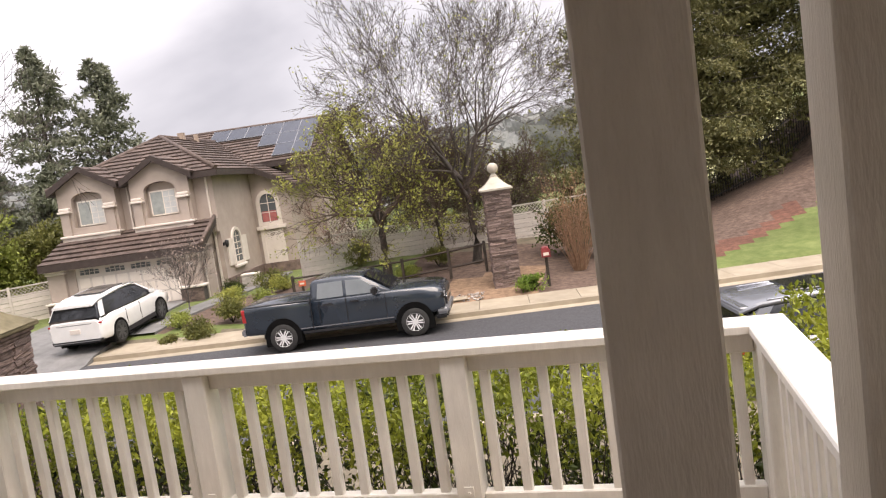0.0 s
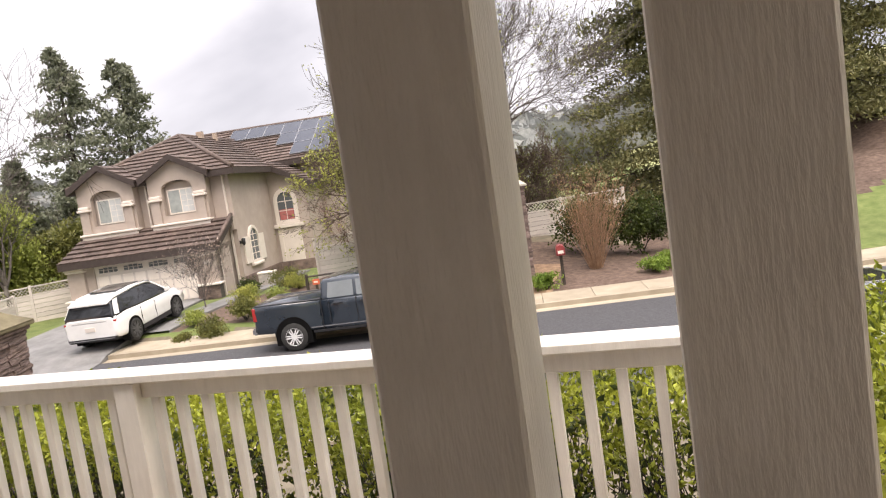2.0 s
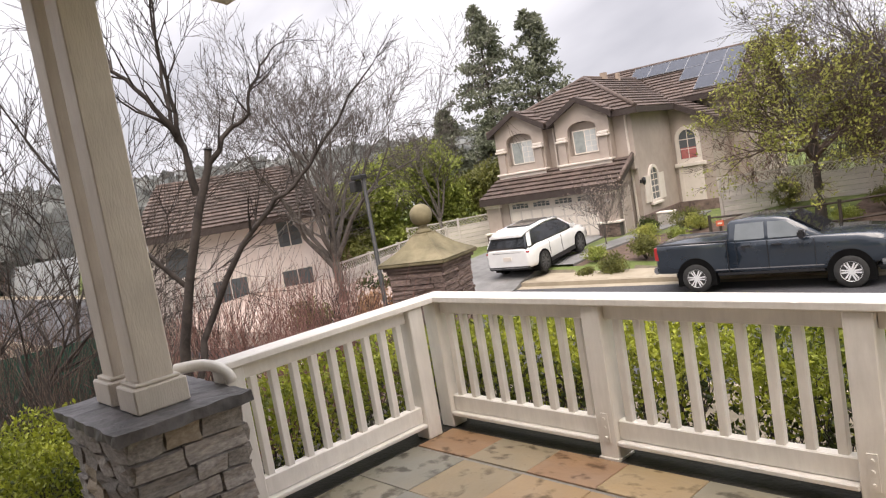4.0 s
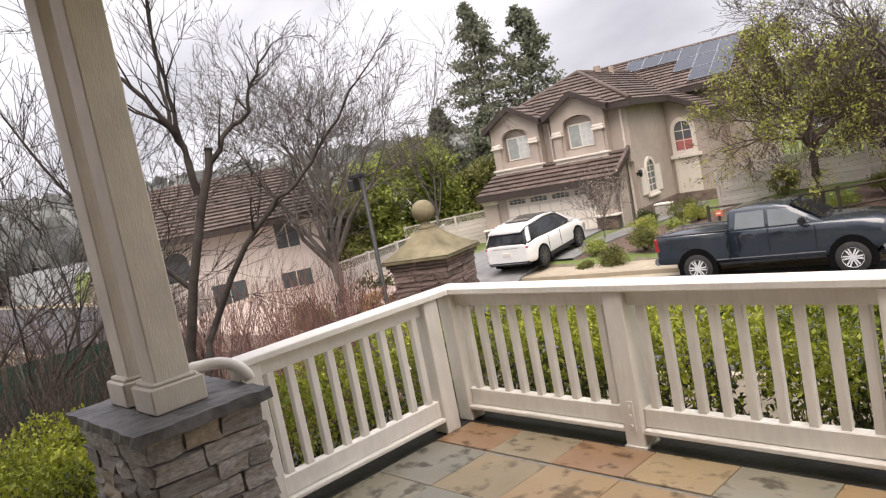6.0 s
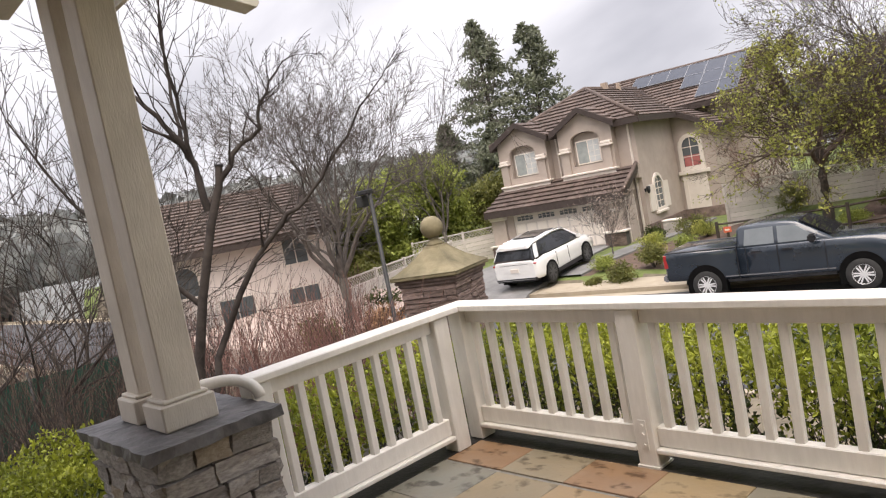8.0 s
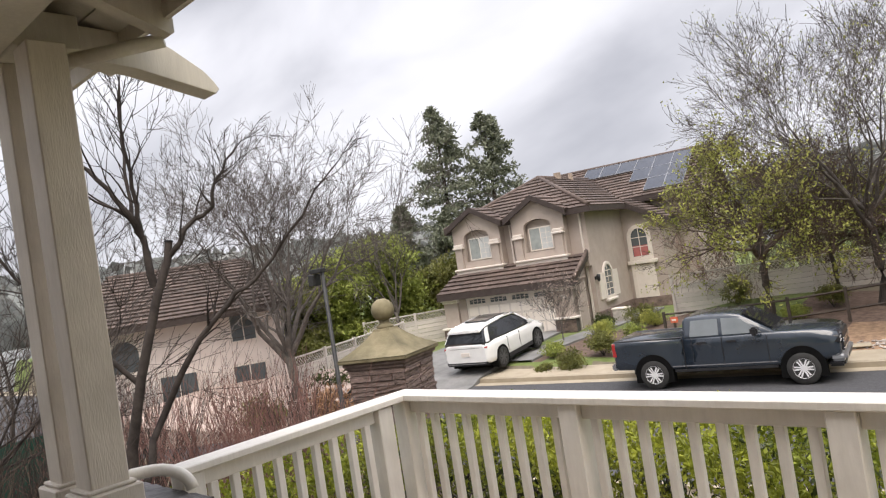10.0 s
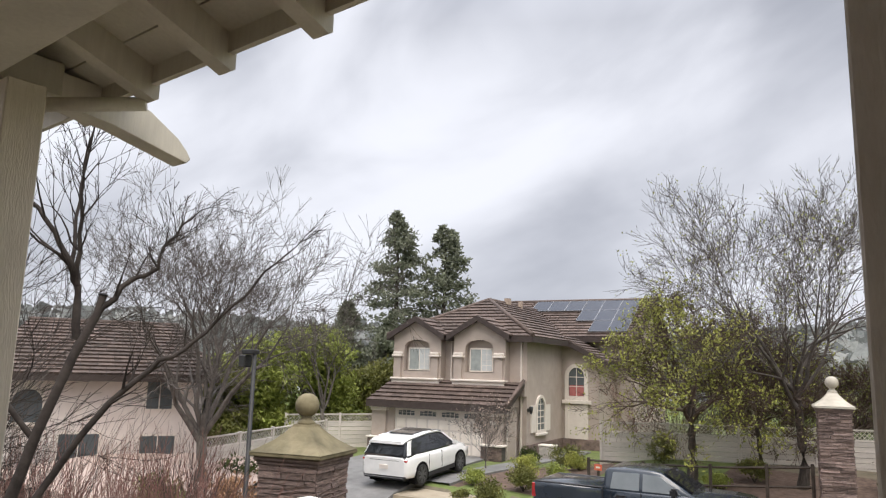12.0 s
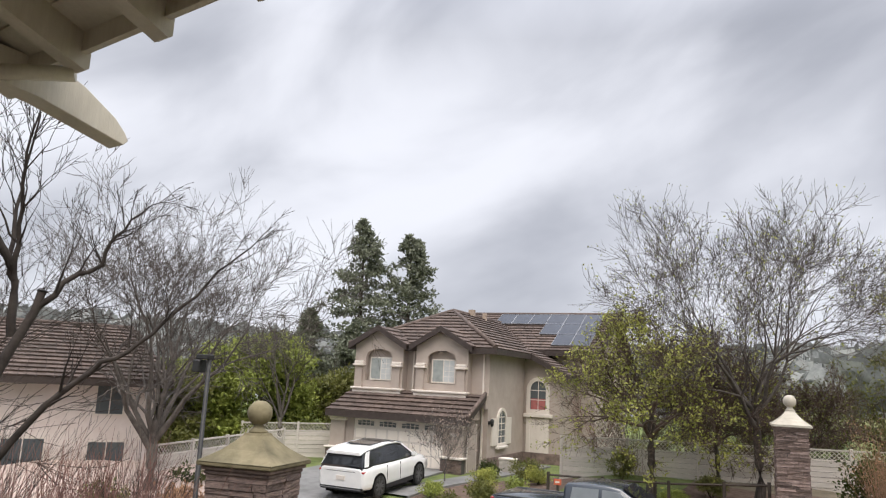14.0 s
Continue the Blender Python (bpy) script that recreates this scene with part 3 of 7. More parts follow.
c0, c1 = in_house(-3.7, -1.3), in_house(-3.2, -11.9)
pts = [tuple((c0 + (c1 - c0) * k / 24).to_2d()) for k in range(25)]
ribbon("driveway", pts, 2.55, M_CONCGREY, drive_z, "grey concrete driveway sloping up to the garage", "driveway")
pts = [tuple(in_house(*p).to_2d()) for p in ((1.3, 4.2), (1.2, 2.6), (1.0, 1.0), (0.9, -0.6), (0.7, -2.4), (0.2, -4.6), (-0.1, -6.6), (-0.2, -7.9))]
ribbon("garden_walk", pts, 0.55, M_CONCGREY, lambda x, y: ground_z(x, y) + 0.07, "grey concrete path curving up to the front door", "path")


# ---- the house across the street ----
def tile_roof(parent, name, corners, rows, lift=0.085):
    """Courses of concrete tile on a flat four-cornered slope: corners run eave left, eave right, top right, top left."""
    a, b, c, d = (Vector(p) for p in corners)
    n = (b - a).cross(d - a).normalized()
    if n.z < 0:
        n = -n
    v, f = [], []
    for i in range(rows):
        t0, t1 = i / rows, min(1.0, (i + 1.12) / rows)
        l0, r0, l1, r1 = a.lerp(d, t0), b.lerp(c, t0), a.lerp(d, t1), b.lerp(c, t1)
        ln = (r0 - l0).length
        k = max(1, int(ln / 0.55))
        for j in range(k):
            s0, s1 = (j + 0.02) / k, (j + 0.98) / k
            p = [l0.lerp(r0, s0) + n * lift, l0.lerp(r0, s1) + n * lift, l1.lerp(r1, s1) + n * 0.012, l1.lerp(r1, s0) + n * 0.012, l0.lerp(r0, s0), l0.lerp(r0, s1)]
            o = len(v)
            v += [tuple(q) for q in p]
            f += [(o, o + 1, o + 2, o + 3), (o + 4, o + 5, o + 1, o), (o + 4, o, o + 3), (o + 5, o + 2, o + 1)]
    ob = raw(name, v, f, M_ROOF, parent, "brown concrete roof tiles in courses")
    ob["kind"] = "stuff"
    # the deck below the tiles
    o = n * -0.02
    u = n * -0.14
    ps = [tuple(q + o) for q in (a, b, c, d)] + [tuple(q + u) for q in (a, b, c, d)]
    raw("roof_deck", ps, [(0, 1, 2, 3), (7, 6, 5, 4), (0, 4, 5, 1), (1, 5, 6, 2), (2, 6, 7, 3), (3, 7, 4, 0)], M_FASCIA, ob)
    return ob


def arch_pts(x0, x1, z0, z1, rise, n=9):
    """An opening with a curved head: z1 is the springing, rise the height of the arch."""
    p = [(x0, z0), (x1, z0)]
    for i in range(n):
        a = math.pi * i / (n - 1)
        p.append(((x0 + x1) / 2 + (x1 - x0) / 2 * math.cos(a), z1 + rise * math.sin(a)))
    return p


def ring(bm, outer, inner, axis, a, b):
    """A frame between two outlines with the same number of points."""
    def put(p, c):
        return {"x": (c, p[0], p[1]), "y": (p[0], c, p[1])}[axis]
    n = len(outer)
    o0, o1 = [bm.verts.new(put(p, a)) for p in outer], [bm.verts.new(put(p, b)) for p in outer]
    i0, i1 = [bm.verts.new(put(p, a)) for p in inner], [bm.verts.new(put(p, b)) for p in inner]
    for k in range(n):
        j = (k + 1) % n
        bm.faces.new((o0[k], o0[j], o1[j], o1[k]))
        bm.faces.new((i0[j], i0[k], i1[k], i1[j]))
        bm.faces.new((o0[j], o0[k], i0[k], i0[j]))
        bm.faces.new((o1[k], o1[j], i1[j], i1[k]))
    bmesh.ops.recalc_face_normals(bm, faces=bm.faces[:])


M_PALEBLIND = surf("drawn_white_blind", (0.50, 0.52, 0.52), (0.62, 0.64, 0.63), 3, 0.4, 0.0)
house = thing("house", HM, "two-storey taupe stucco house with brown tile roof and solar panels", "house")


def hpart(name, material, parent, label, fn):
    bm = bm_new()
    fn(bm)
    return part(name, bm, material, parent, label)


def hbox(name, material, x0, x1, y0, y1, z0, z1, parent=None, label="", bev=0.0):
    bm = bm_new()
    box(bm, x0, x1, y0, y1, z0, z1)
    if bev:
        bevel(bm, bev)
    return part(name, bm, material, parent or house, label)


EAVE = 3.42
G0 = -2.7
# solid body of the upper and lower storey, with bays standing proud of it
hbox("wall", M_STUCCO, -7.05, 0.0, 0.28, 13.0, G0, EAVE, label="taupe stucco wall")
hbox("wall", M_STUCCO, 0.0, 1.98, 5.24, 12.0, G0, 2.45, label="taupe stucco wall")
hpart("wall", M_STUCCO, house, "taupe stucco gable wall", lambda bm: prism(bm, [(0, 2.45), (1.98, 2.45), (0, 3.5)], "y", 5.24, 5.6))
hbox("wall", M_STUCCO, -3.0, 3.1, 8.0, 16.0, G0, 3.8, label="taupe stucco wall")
hpart("gable_wall", M_STUCCO, house, "taupe stucco gable end", lambda bm: prism(bm, [(8.0, 3.8), (16.0, 3.8), (12.0, 6.0)], "x", 2.9, 3.1))
hbox("wall", M_STUCCO, -7.05, 0.0, 0.0, 0.28, 0.6, 1.2, label="taupe stucco band")
for x0, x1, pk in ((-7.02, -4.3, -5.68), (-3.6, -0.88, -2.24)):
    mid = (x0 + x1) / 2
    wx0, wx1 = mid - 0.62, mid + 0.62
    # bay front with an arched recess cut through it
    def bay(bm):
        outer = [(x0, 1.2), (x1, 1.2), (x1, EAVE)]
        n = 13
        inner = [(wx0 - 0.12, 1.62), (wx1 + 0.12, 1.62), (wx1 + 0.12, 2.66)]
        for i in range(n):
            a = math.pi * (i + 1) / (n + 1)
            inner.append((mid + (wx1 - wx0 + 0.24) / 2 * math.cos(a), 2.66 + 0.50 * math.sin(a) ** 0.62))
        inner.append((wx0 - 0.12, 2.66))
        for i in range(n):
            a = (i + 1) / (n + 1)
            xx = x1 + (x0 - x1) * a
            zz = EAVE + (4.13 - EAVE) * (1 - abs(2 * a - 1))
            outer.append((xx, zz))
        outer.append((x0, EAVE))
        ring(bm, outer, inner, "y", -0.22, 0.02)
    hpart("bay", M_STUCCO, house, "taupe stucco gabled window bay", bay)
    hbox("bay_cheek", M_STUCCO, x0, x0 + 0.15, 0.02, 0.28, 1.2, EAVE)
    hbox("bay_cheek", M_STUCCO, x1 - 0.15, x1, 0.02, 0.28, 1.2, EAVE)
    hbox("recess", M_STUCCO, x0 + 0.15, x1 - 0.15, 0.10, 0.28, 1.2, EAVE)
    w = hbox("window", M_WHITE, wx0, wx1, 0.03, 0.10, 1.66, 2.78, label="white framed sliding window")
    hbox("pane", M_BLIND, wx0 + 0.06, mid - 0.025, 0.022, 0.03, 1.72, 2.72, w)
    hbox("pane", M_PALEBLIND, mid + 0.025, wx1 - 0.06, 0.022, 0.03, 1.72, 2.72, w, "pane with a pale drawn blind")
    for k in range(1, 4):
        hbox("glazing_bar", M_WHITE, mid + 0.025, wx1 - 0.06, 0.014, 0.021, 1.71 + 0.25 * k, 1.73 + 0.25 * k, w)
    hbox("glazing_bar", M_WHITE, (mid + wx1) / 2 - 0.02, (mid + wx1) / 2, 0.008, 0.0135, 1.72, 2.72, w)
    for cx in (x0 + 0.30, x1 - 0.30):
        hbox("pilaster", M_STUCCO, cx - 0.19, cx + 0.19, -0.34, -0.22, 1.2, 2.32)
        hbox("capital", M_STUCCO_LT, cx - 0.30, cx + 0.30, -0.44, -0.2, 2.32, 2.42, bev=0.02)
        hbox("capital", M_STUCCO_LT, cx - 0.25, cx + 0.25, -0.40, -0.2, 2.42, 2.56, bev=0.03)
    # small gable roof over the bay
    for s in (-1, 1):
        xe = x0 - 0.28 if s < 0 else x1 + 0.28
        tile_roof(house, "bay_roof", [(xe, -0.5, EAVE - 0.06), (xe, 2.6, EAVE - 0.06), (mid, 2.6, 4.28), (mid, -0.5, 4.28)], 4)
        bm = bm_new()
        prism(bm, [(xe, EAVE - 0.30), (xe, EAVE - 0.02), (mid, 4.33), (mid, 4.06)], "y", -0.53, -0.44)
        part("barge_board", bm, M_FASCIA, house)
    hbox("sill_band", M_STUCCO_LT, x0 - 0.05, x1 + 0.05, -0.46, 0.0, 1.2, 1.3, bev=0.02)
    hbox("sill_band", M_STUCCO_LT, x0, x1, -0.38, 0.0, 1.02, 1.2, bev=0.02)
hbox("downspout", M_STUCCO_LT, -3.98, -3.90, 0.2, 0.279, 1.25, 3.3)
hbox("downspout", M_STUCCO_LT, -0.30, -0.22, 0.2, 0.279, -2.0, 3.3)
# main hip roof
AP = (-3.5, 3.6, 5.48)
E0, E1, E2 = -7.5, 0.45, 13.4
sl = (AP[2] - EAVE) / (0 - AP[0])
tile_roof(house, "roof", [(E0, -0.15, EAVE - 0.1), (E1, -0.15, EAVE - 0.1), AP, AP], 12)
tile_roof(house, "roof", [(E1, -0.15, EAVE - 0.1), (E1, 5.0, EAVE - 0.1), (AP[0], 11.0, AP[2]), AP], 12)
tile_roof(house, "roof", [(2.5, 4.9, 2.32), (2.5, 11.8, 2.32), (0.0, 11.8, 3.62), (0.0, 4.9, 3.62)], 8)
tile_roof(house, "roof", [(E0, 13, EAVE - 0.1), (E0, -0.15, EAVE - 0.1), AP, (AP[0], 11.0, AP[2])], 12)
tile_roof(house, "rear_roof", [(-6.4, 7.5, 3.68), (3.5, 7.5, 3.68), (3.5, 12.0, 6.12), (-6.4, 12.0, 6.12)], 14)
tile_roof(house, "rear_roof", [(3.5, 16.5, 3.68), (-6.4, 16.5, 3.68), (-6.4, 12.0, 6.12), (3.5, 12.0, 6.12)], 14)
hpart("ridge_cap", M_ROOF, house, "", lambda bm: tube(bm, (-6.4, 12, 6.15), (3.5, 12, 6.15), 0.11, 0.11, 8))
hpart("ridge_cap", M_ROOF, house, "", lambda bm: tube(bm, AP, (AP[0], 11.0, AP[2]), 0.11, 0.11, 8))
hpart("hip_cap", M_ROOF, house, "", lambda bm: tube(bm, (E1, -0.15, EAVE), AP, 0.11, 0.11, 8))
hpart("hip_cap", M_ROOF, house, "", lambda bm: tube(bm, (E0, -0.15, EAVE), AP, 0.11, 0.11, 8))
M_VENT = surf("tan_vent_metal", (0.36, 0.28, 0.22), (0.45, 0.36, 0.29), 4, 0.6, 0.1)
hbox("roof_vent", M_VENT, -3.5, -3.2, 5.6, 5.9, 5.3, 5.75)
hbox("roof_vent", M_VENT, -3.3, -3.1, 7.2, 7.4, 5.3, 5.72)
hbox("fascia", M_FASCIA, E1 - 0.02, E1 + 0.05, -0.18, 5.1, EAVE - 0.34, EAVE - 0.08)
hbox("fascia", M_FASCIA, -0.85, E1, -0.2, -0.13, EAVE - 0.34, EAVE - 0.08)
hbox("fascia", M_FASCIA, E0, E1 - 0.1, -0.08, -0.02, EAVE - 0.3, EAVE - 0.12)
hpart("barge_board", M_FASCIA, house, "", lambda bm: prism(bm, [(-0.05, 3.36), (2.62, 1.98), (2.62, 2.26), (-0.05, 3.66)], "y", 4.82, 4.93))
hpart("barge_board", M_FASCIA, house, "", lambda bm: prism(bm, [(7.4, 3.4), (7.4, 3.66), (12.0, 6.14), (16.6, 3.66), (16.6, 3.4), (12.0, 5.88)], "x", 3.45, 3.56))
hbox("fascia", M_FASCIA, -3.6, 3.5, 7.42, 7.5, 3.42, 3.7)
# solar panels lying on the rear roof
M_SOLAR = surf("solar_cells", (0.012, 0.016, 0.028), (0.028, 0.034, 0.05), 2, 0.2, 0.0, spec=0.7)
M_ALLOYFRAME = surf("anodised_frame", (0.22, 0.225, 0.24), (0.30, 0.305, 0.32), 5, 0.4, 0.0, metal=0.3)
SL = math.degrees(math.atan2(6.12 - 3.68, 4.5))
for r, (a, n) in enumerate(((0.6, 2), (-0.5, 3), (-3.8, 6))):
    for k in range(n):
        y = 7.95 + r * 1.28
        bm = bm_new()
        box(bm, 0.02, 1.06, 0.0, 1.42, 0.10, 0.14)
        p = part("solar_panel", bm, M_SOLAR, house, "dark blue solar panel with a silver frame")
        p.matrix_basis = pose(a + k * 1.09, y, 3.68 + (y - 7.5) * (6.12 - 3.68) / 4.5, SL)
        bm = bm_new()
        for q in ((0, 1.08, -0.02, 0.0), (0, 1.08, 1.42, 1.44)):
            box(bm, q[0], q[1], q[2], q[3], 0.095, 0.15)
        for q in ((0.0, 0.02), (1.06, 1.08)):
            box(bm, q[0], q[1], 0.0, 1.42, 0.095, 0.15)
        part("panel_frame", bm, M_ALLOYFRAME, p)
# garage block with its pent roof
hbox("garage_wall", M_STUCCO, -7.2, -6.05, -1.5, 0.28, G0, 0.1, label="taupe stucco garage wall")
hbox("garage_wall", M_STUCCO, -1.38, -0.35, -1.5, 0.28, G0, 0.1)
hbox("garage_wall", M_STUCCO, -6.05, -1.38, -1.485, 0.28, -0.04, 0.1)
hpart("garage_wall", M_STUCCO, house, "", lambda bm: prism(bm, [(-1.5, 0.1), (0.28, 0.1), (0.28, 1.1)], "x", -0.55, -0.35))
hbox("garage_wall", M_STUCCO, -0.5, -0.35, -1.5, 0.28, G0, 0.1)
for x0, x1 in ((-7.3, -6.4), (-1.3, -0.3)):
    hbox("pilaster", M_STUCCO, x0 + 0.06, x1 - 0.06, -1.66, -1.5, -1.55, 0.02)
    hbox("capital", M_STUCCO_LT, x0 - 0.04, x1 + 0.04, -1.8, -1.45, -0.16, -0.04, bev=0.03)
    hbox("capital", M_STUCCO_LT, x0, x1, -1.74, -1.45, -0.28, -0.16, bev=0.03)
    hbox("pier_cap", M_STUCCO_LT, x0 - 0.08, x1 + 0.08, -1.95, -1.4, -1.56, -1.47, bev=0.02)
    st = hbox("stone_pier", M_MORTAR, x0 + 0.01, x1 - 0.01, -1.86, -1.45, G0, -1.57, label="dark brown ledge-stone pier base")
    rng = random.Random(int(x0 * 10))
    z = -2.3
    while z < -1.6:
        h = rng.uniform(0.07, 0.12)
        x = x0
        while x < x1 - 0.05:
            ww = min(rng.uniform(0.18, 0.4), x1 - x)
            hbox("stone", M_STONE_RED, x + 0.006, x + ww - 0.006, -1.86 - rng.uniform(0.015, 0.05), -1.84, z + 0.006, min(z + h, -1.575), st)
            x += ww
        z += h
hbox("garage_door", M_STUCCO_LT, -6.05, -1.38, -1.44, -1.36, HF - 0.05, -0.04, label="cream panelled garage door with a row of small arched windows")
gd = house.children[-1]
M_CREAMDOOR = surf("cream_door_paint", (0.80, 0.73, 0.65), (0.86, 0.79, 0.71), 3, 0.6, 0.05)
gd.data.materials[0] = M_CREAMDOOR
for r in range(4):
    for k in range(8):
        x = -5.98 + k * 0.575
        z = HF + 0.04 + r * 0.52
        if r < 3:
            hbox("door_panel", M_CREAMDOOR, x + 0.04, x + 0.52, -1.458, -1.441, z, z + 0.42, gd, bev=0.008)
for k in range(4):
    for q in range(4):
        for rr in range(2):
            x = -5.85 + k * 1.17 + q * 0.225
            z = -0.44 + rr * 0.13
            hh = 0.11 if rr == 0 else 0.11 - 0.03 * abs(q - 1.5)
            hbox("pane", M_GLASS, x, x + 0.19, -1.449, -1.4412, z, z + hh, gd)
tile_roof(house, "pent_roof", [(-7.42, -1.93, 0.16), (-0.05, -1.93, 0.16), (-0.05, 0.0, 1.22), (-7.1, 0.0, 1.22)], 6, 0.10)
hbox("fascia", M_FASCIA, -7.40, -0.08, -1.98, -1.88, -0.10, 0.2)
hpart("barge_board", M_FASCIA, house, "", lambda bm: prism(bm, [(-1.98, -0.06), (-1.98, 0.22), (0.05, 1.34), (0.05, 1.0)], "x", -0.1, 0.0))
hpart("pent_ridge", M_ROOF, house, "", lambda bm: tube(bm, (-0.05, -2.0, 0.24), (-0.05, 0.0, 1.3), 0.09, 0.09, 8))
sd = hbox("side_door", M_STUCCO, -0.35, -0.31, -1.15, -0.25, -2.15, -0.15, label="taupe painted side door")
hbox("door_frame", M_STUCCO_LT, -0.35, -0.325, -1.23, -1.155, -2.15, -0.07, sd)
hbox("door_frame", M_STUCCO_LT, -0.35, -0.325, -0.245, -0.17, -2.15, -0.07, sd)
hbox("number_plaque", M_STUCCO_LT, -0.95, -0.66, -1.68, -1.66, -0.62, -0.46, label="small pale plaque")
# side wall: shuttered arched window, wall lamp, stone base, side gate
hbox("stone_base", M_STONE_RED, 0.0, 0.10, 0.3, 5.24, G0, -1.6, label="dark brown ledge-stone wall base")
hbox("stone_base", M_STONE_RED, 0.1, 2.08, 5.13, 5.24, G0, -1.6)


def arch_window(axis, plane, out, c, half, z0, z1, rise, trim, bars, label):
    """An arched window with a raised surround; out is the outward direction along the axis."""
    o, i = arch_pts(c - half - trim, c + half + trim, z0 - trim, z1, rise + trim), arch_pts(c - half, c + half, z0, z1, rise)
    bm = bm_new()
    ring(bm, o, i, axis, plane, plane + 0.09 * out)
    w = part("window", bm, M_STUCCO_LT, house, label)
    bm = bm_new()
    prism(bm, i, axis, plane - 0.02 * out, plane + 0.025 * out)
    part("pane", bm, M_GLASS, w)
    bm = bm_new()
    for k in range(1, bars + 1):
        z = z0 + (z1 + rise - z0) * k / (bars + 1)
        a = (c - half, c + half, z - 0.018, z + 0.018)
        if axis == "x":
            box(bm, plane, plane + 0.035 * out, a[0], a[1], a[2], a[3])
        else:
            box(bm, a[0], a[1], plane, plane + 0.035 * out, a[2], a[3])
    if axis == "x":
        box(bm, plane, plane + 0.036 * out, c - 0.018, c + 0.018, z0, z1 + rise)
    else:
        box(bm, c - 0.018, c + 0.018, plane, plane + 0.036 * out, z0, z1 + rise)
    part("glazing_bar", bm, M_STUCCO_LT, w)
    return w


w = arch_window("x", 0.0, 1, 2.0, 0.5, -1.0, 0.0, 0.5, 0.14, 4, "white arched window with louvred shutters")
hbox("sill", M_STUCCO_LT, 0.0, 0.16, 1.3, 2.7, -1.26, -1.14, w, bev=0.02)
for y0 in (0.72, 2.68):
    sh = hbox("shutter", M_STUCCO_LT, 0.002, 0.07, y0, y0 + 0.62, -1.08, 0.16, w, "cream shutter")
w = arch_window("y", 5.24, -1, 0.80, 0.42, 0.55, 1.55, 0.45, 0.2, 2, "tall arched window with a pale stucco surround")
hbox("sill", M_STUCCO_LT, 0.05, 1.6, 5.05, 5.24, 0.15, 0.34, w, bev=0.02)
M_REDCLOTH = surf("red_curtain", (0.35, 0.10, 0.10), (0.45, 0.16, 0.15), 3, 0.8, 0.1)
hbox("curtain", M_REDCLOTH, 0.42, 1.18, 5.208, 5.214, 0.56, 1.1, w, "red curtain in the lower panes")
hbox("surround", M_STUCCO_LT, 0.2, 0.4, 5.14, 5.24, -1.6, 0.15)
hbox("surround", M_STUCCO_LT, 1.2, 1.4, 5.14, 5.24, -1.6, 0.15)
hbox("spandrel", M_STUCCO_LT, 0.4, 1.2, 5.17, 5.238, -1.6, 0.1, label="pale plaster panel below the arched window")
lamp = hbox("wall_lamp", M_DARK, 0.0, 0.07, -0.02 + 0.35, 0.13 + 0.35, -0.1, 0.05, label="small black wall lantern")
hpart("lantern", M_DARK, lamp, "", lambda bm: lathe(bm, [(0.02, 0.16), (0.1, 0.12), (0.08, -0.12), (0.03, -0.2)], 8, (0.17, 0.40)))
hpart("vent", M_STUCCO_LT, house, "pale arched gable vent", lambda bm: ring(bm, arch_pts(11.6, 12.4, 4.2, 4.7, 0.4), arch_pts(11.72, 12.28, 4.32, 4.7, 0.28), "x", 3.1, 3.16))


# ---- vehicles ----
def paint(name, c, rough=0.25):
    m = surf(name, c, tuple(v * 1.12 for v in c), 1.5, rough, 0.0, spec=0.6)
    m.node_tree.nodes["Principled BSDF"].inputs["Coat Weight"].default_value = 0.8
    return m


M_TRUCK = paint("slate_blue_car_paint", (0.019, 0.027, 0.038), 0.2)
M_PITCH = surf("wheel_well", (0.004, 0.004, 0.004), (0.007, 0.007, 0.007), 6, 0.95, 0.0, spec=0.1)
M_TYRE = surf("tyre_rubber", (0.022, 0.022, 0.022), (0.045, 0.044, 0.042), 6, 0.85, 0.2)
M_DARKALLOY = surf("dark_alloy", (0.10, 0.10, 0.105), (0.18, 0.18, 0.185), 5, 0.3, 0.0, metal=0.5)
M_BUMPER = surf("brushed_bumper", (0.30, 0.31, 0.33), (0.40, 0.41, 0.43), 3, 0.28, 0.0, metal=0.6)
M_WHITECAR = paint("white_car_paint", (0.78, 0.78, 0.77))
M_SILVER = paint("grey_car_paint", (0.16, 0.17, 0.19), 0.2)
M_CHROME = surf("chrome", (0.62, 0.62, 0.63), (0.72, 0.72, 0.72), 3, 0.15, 0.0, metal=1.0)
M_ALLOY = surf("alloy", (0.78, 0.78, 0.79), (0.88, 0.88, 0.88), 5, 0.3, 0.0, metal=0.3)
M_REDLAMP = surf("red_lamp_lens", (0.30, 0.015, 0.015), (0.40, 0.03, 0.03), 5, 0.15, 0.0, spec=0.8)
M_LAMPCLEAR = surf("clear_lamp_lens", (0.55, 0.56, 0.58), (0.72, 0.72, 0.74), 6, 0.1, 0.0, spec=0.9)
M_CARGLASS = surf("tinted_car_glass", (0.012, 0.014, 0.016), (0.02, 0.022, 0.025), 2, 0.05, 0.0, spec=0.9)
# pale base colour paints the reflected sky into the glass
M_PALEGLASS = surf("car_glass", (0.16, 0.18, 0.19), (0.20, 0.22, 0.23), 2, 0.05, 0.0, spec=0.9)


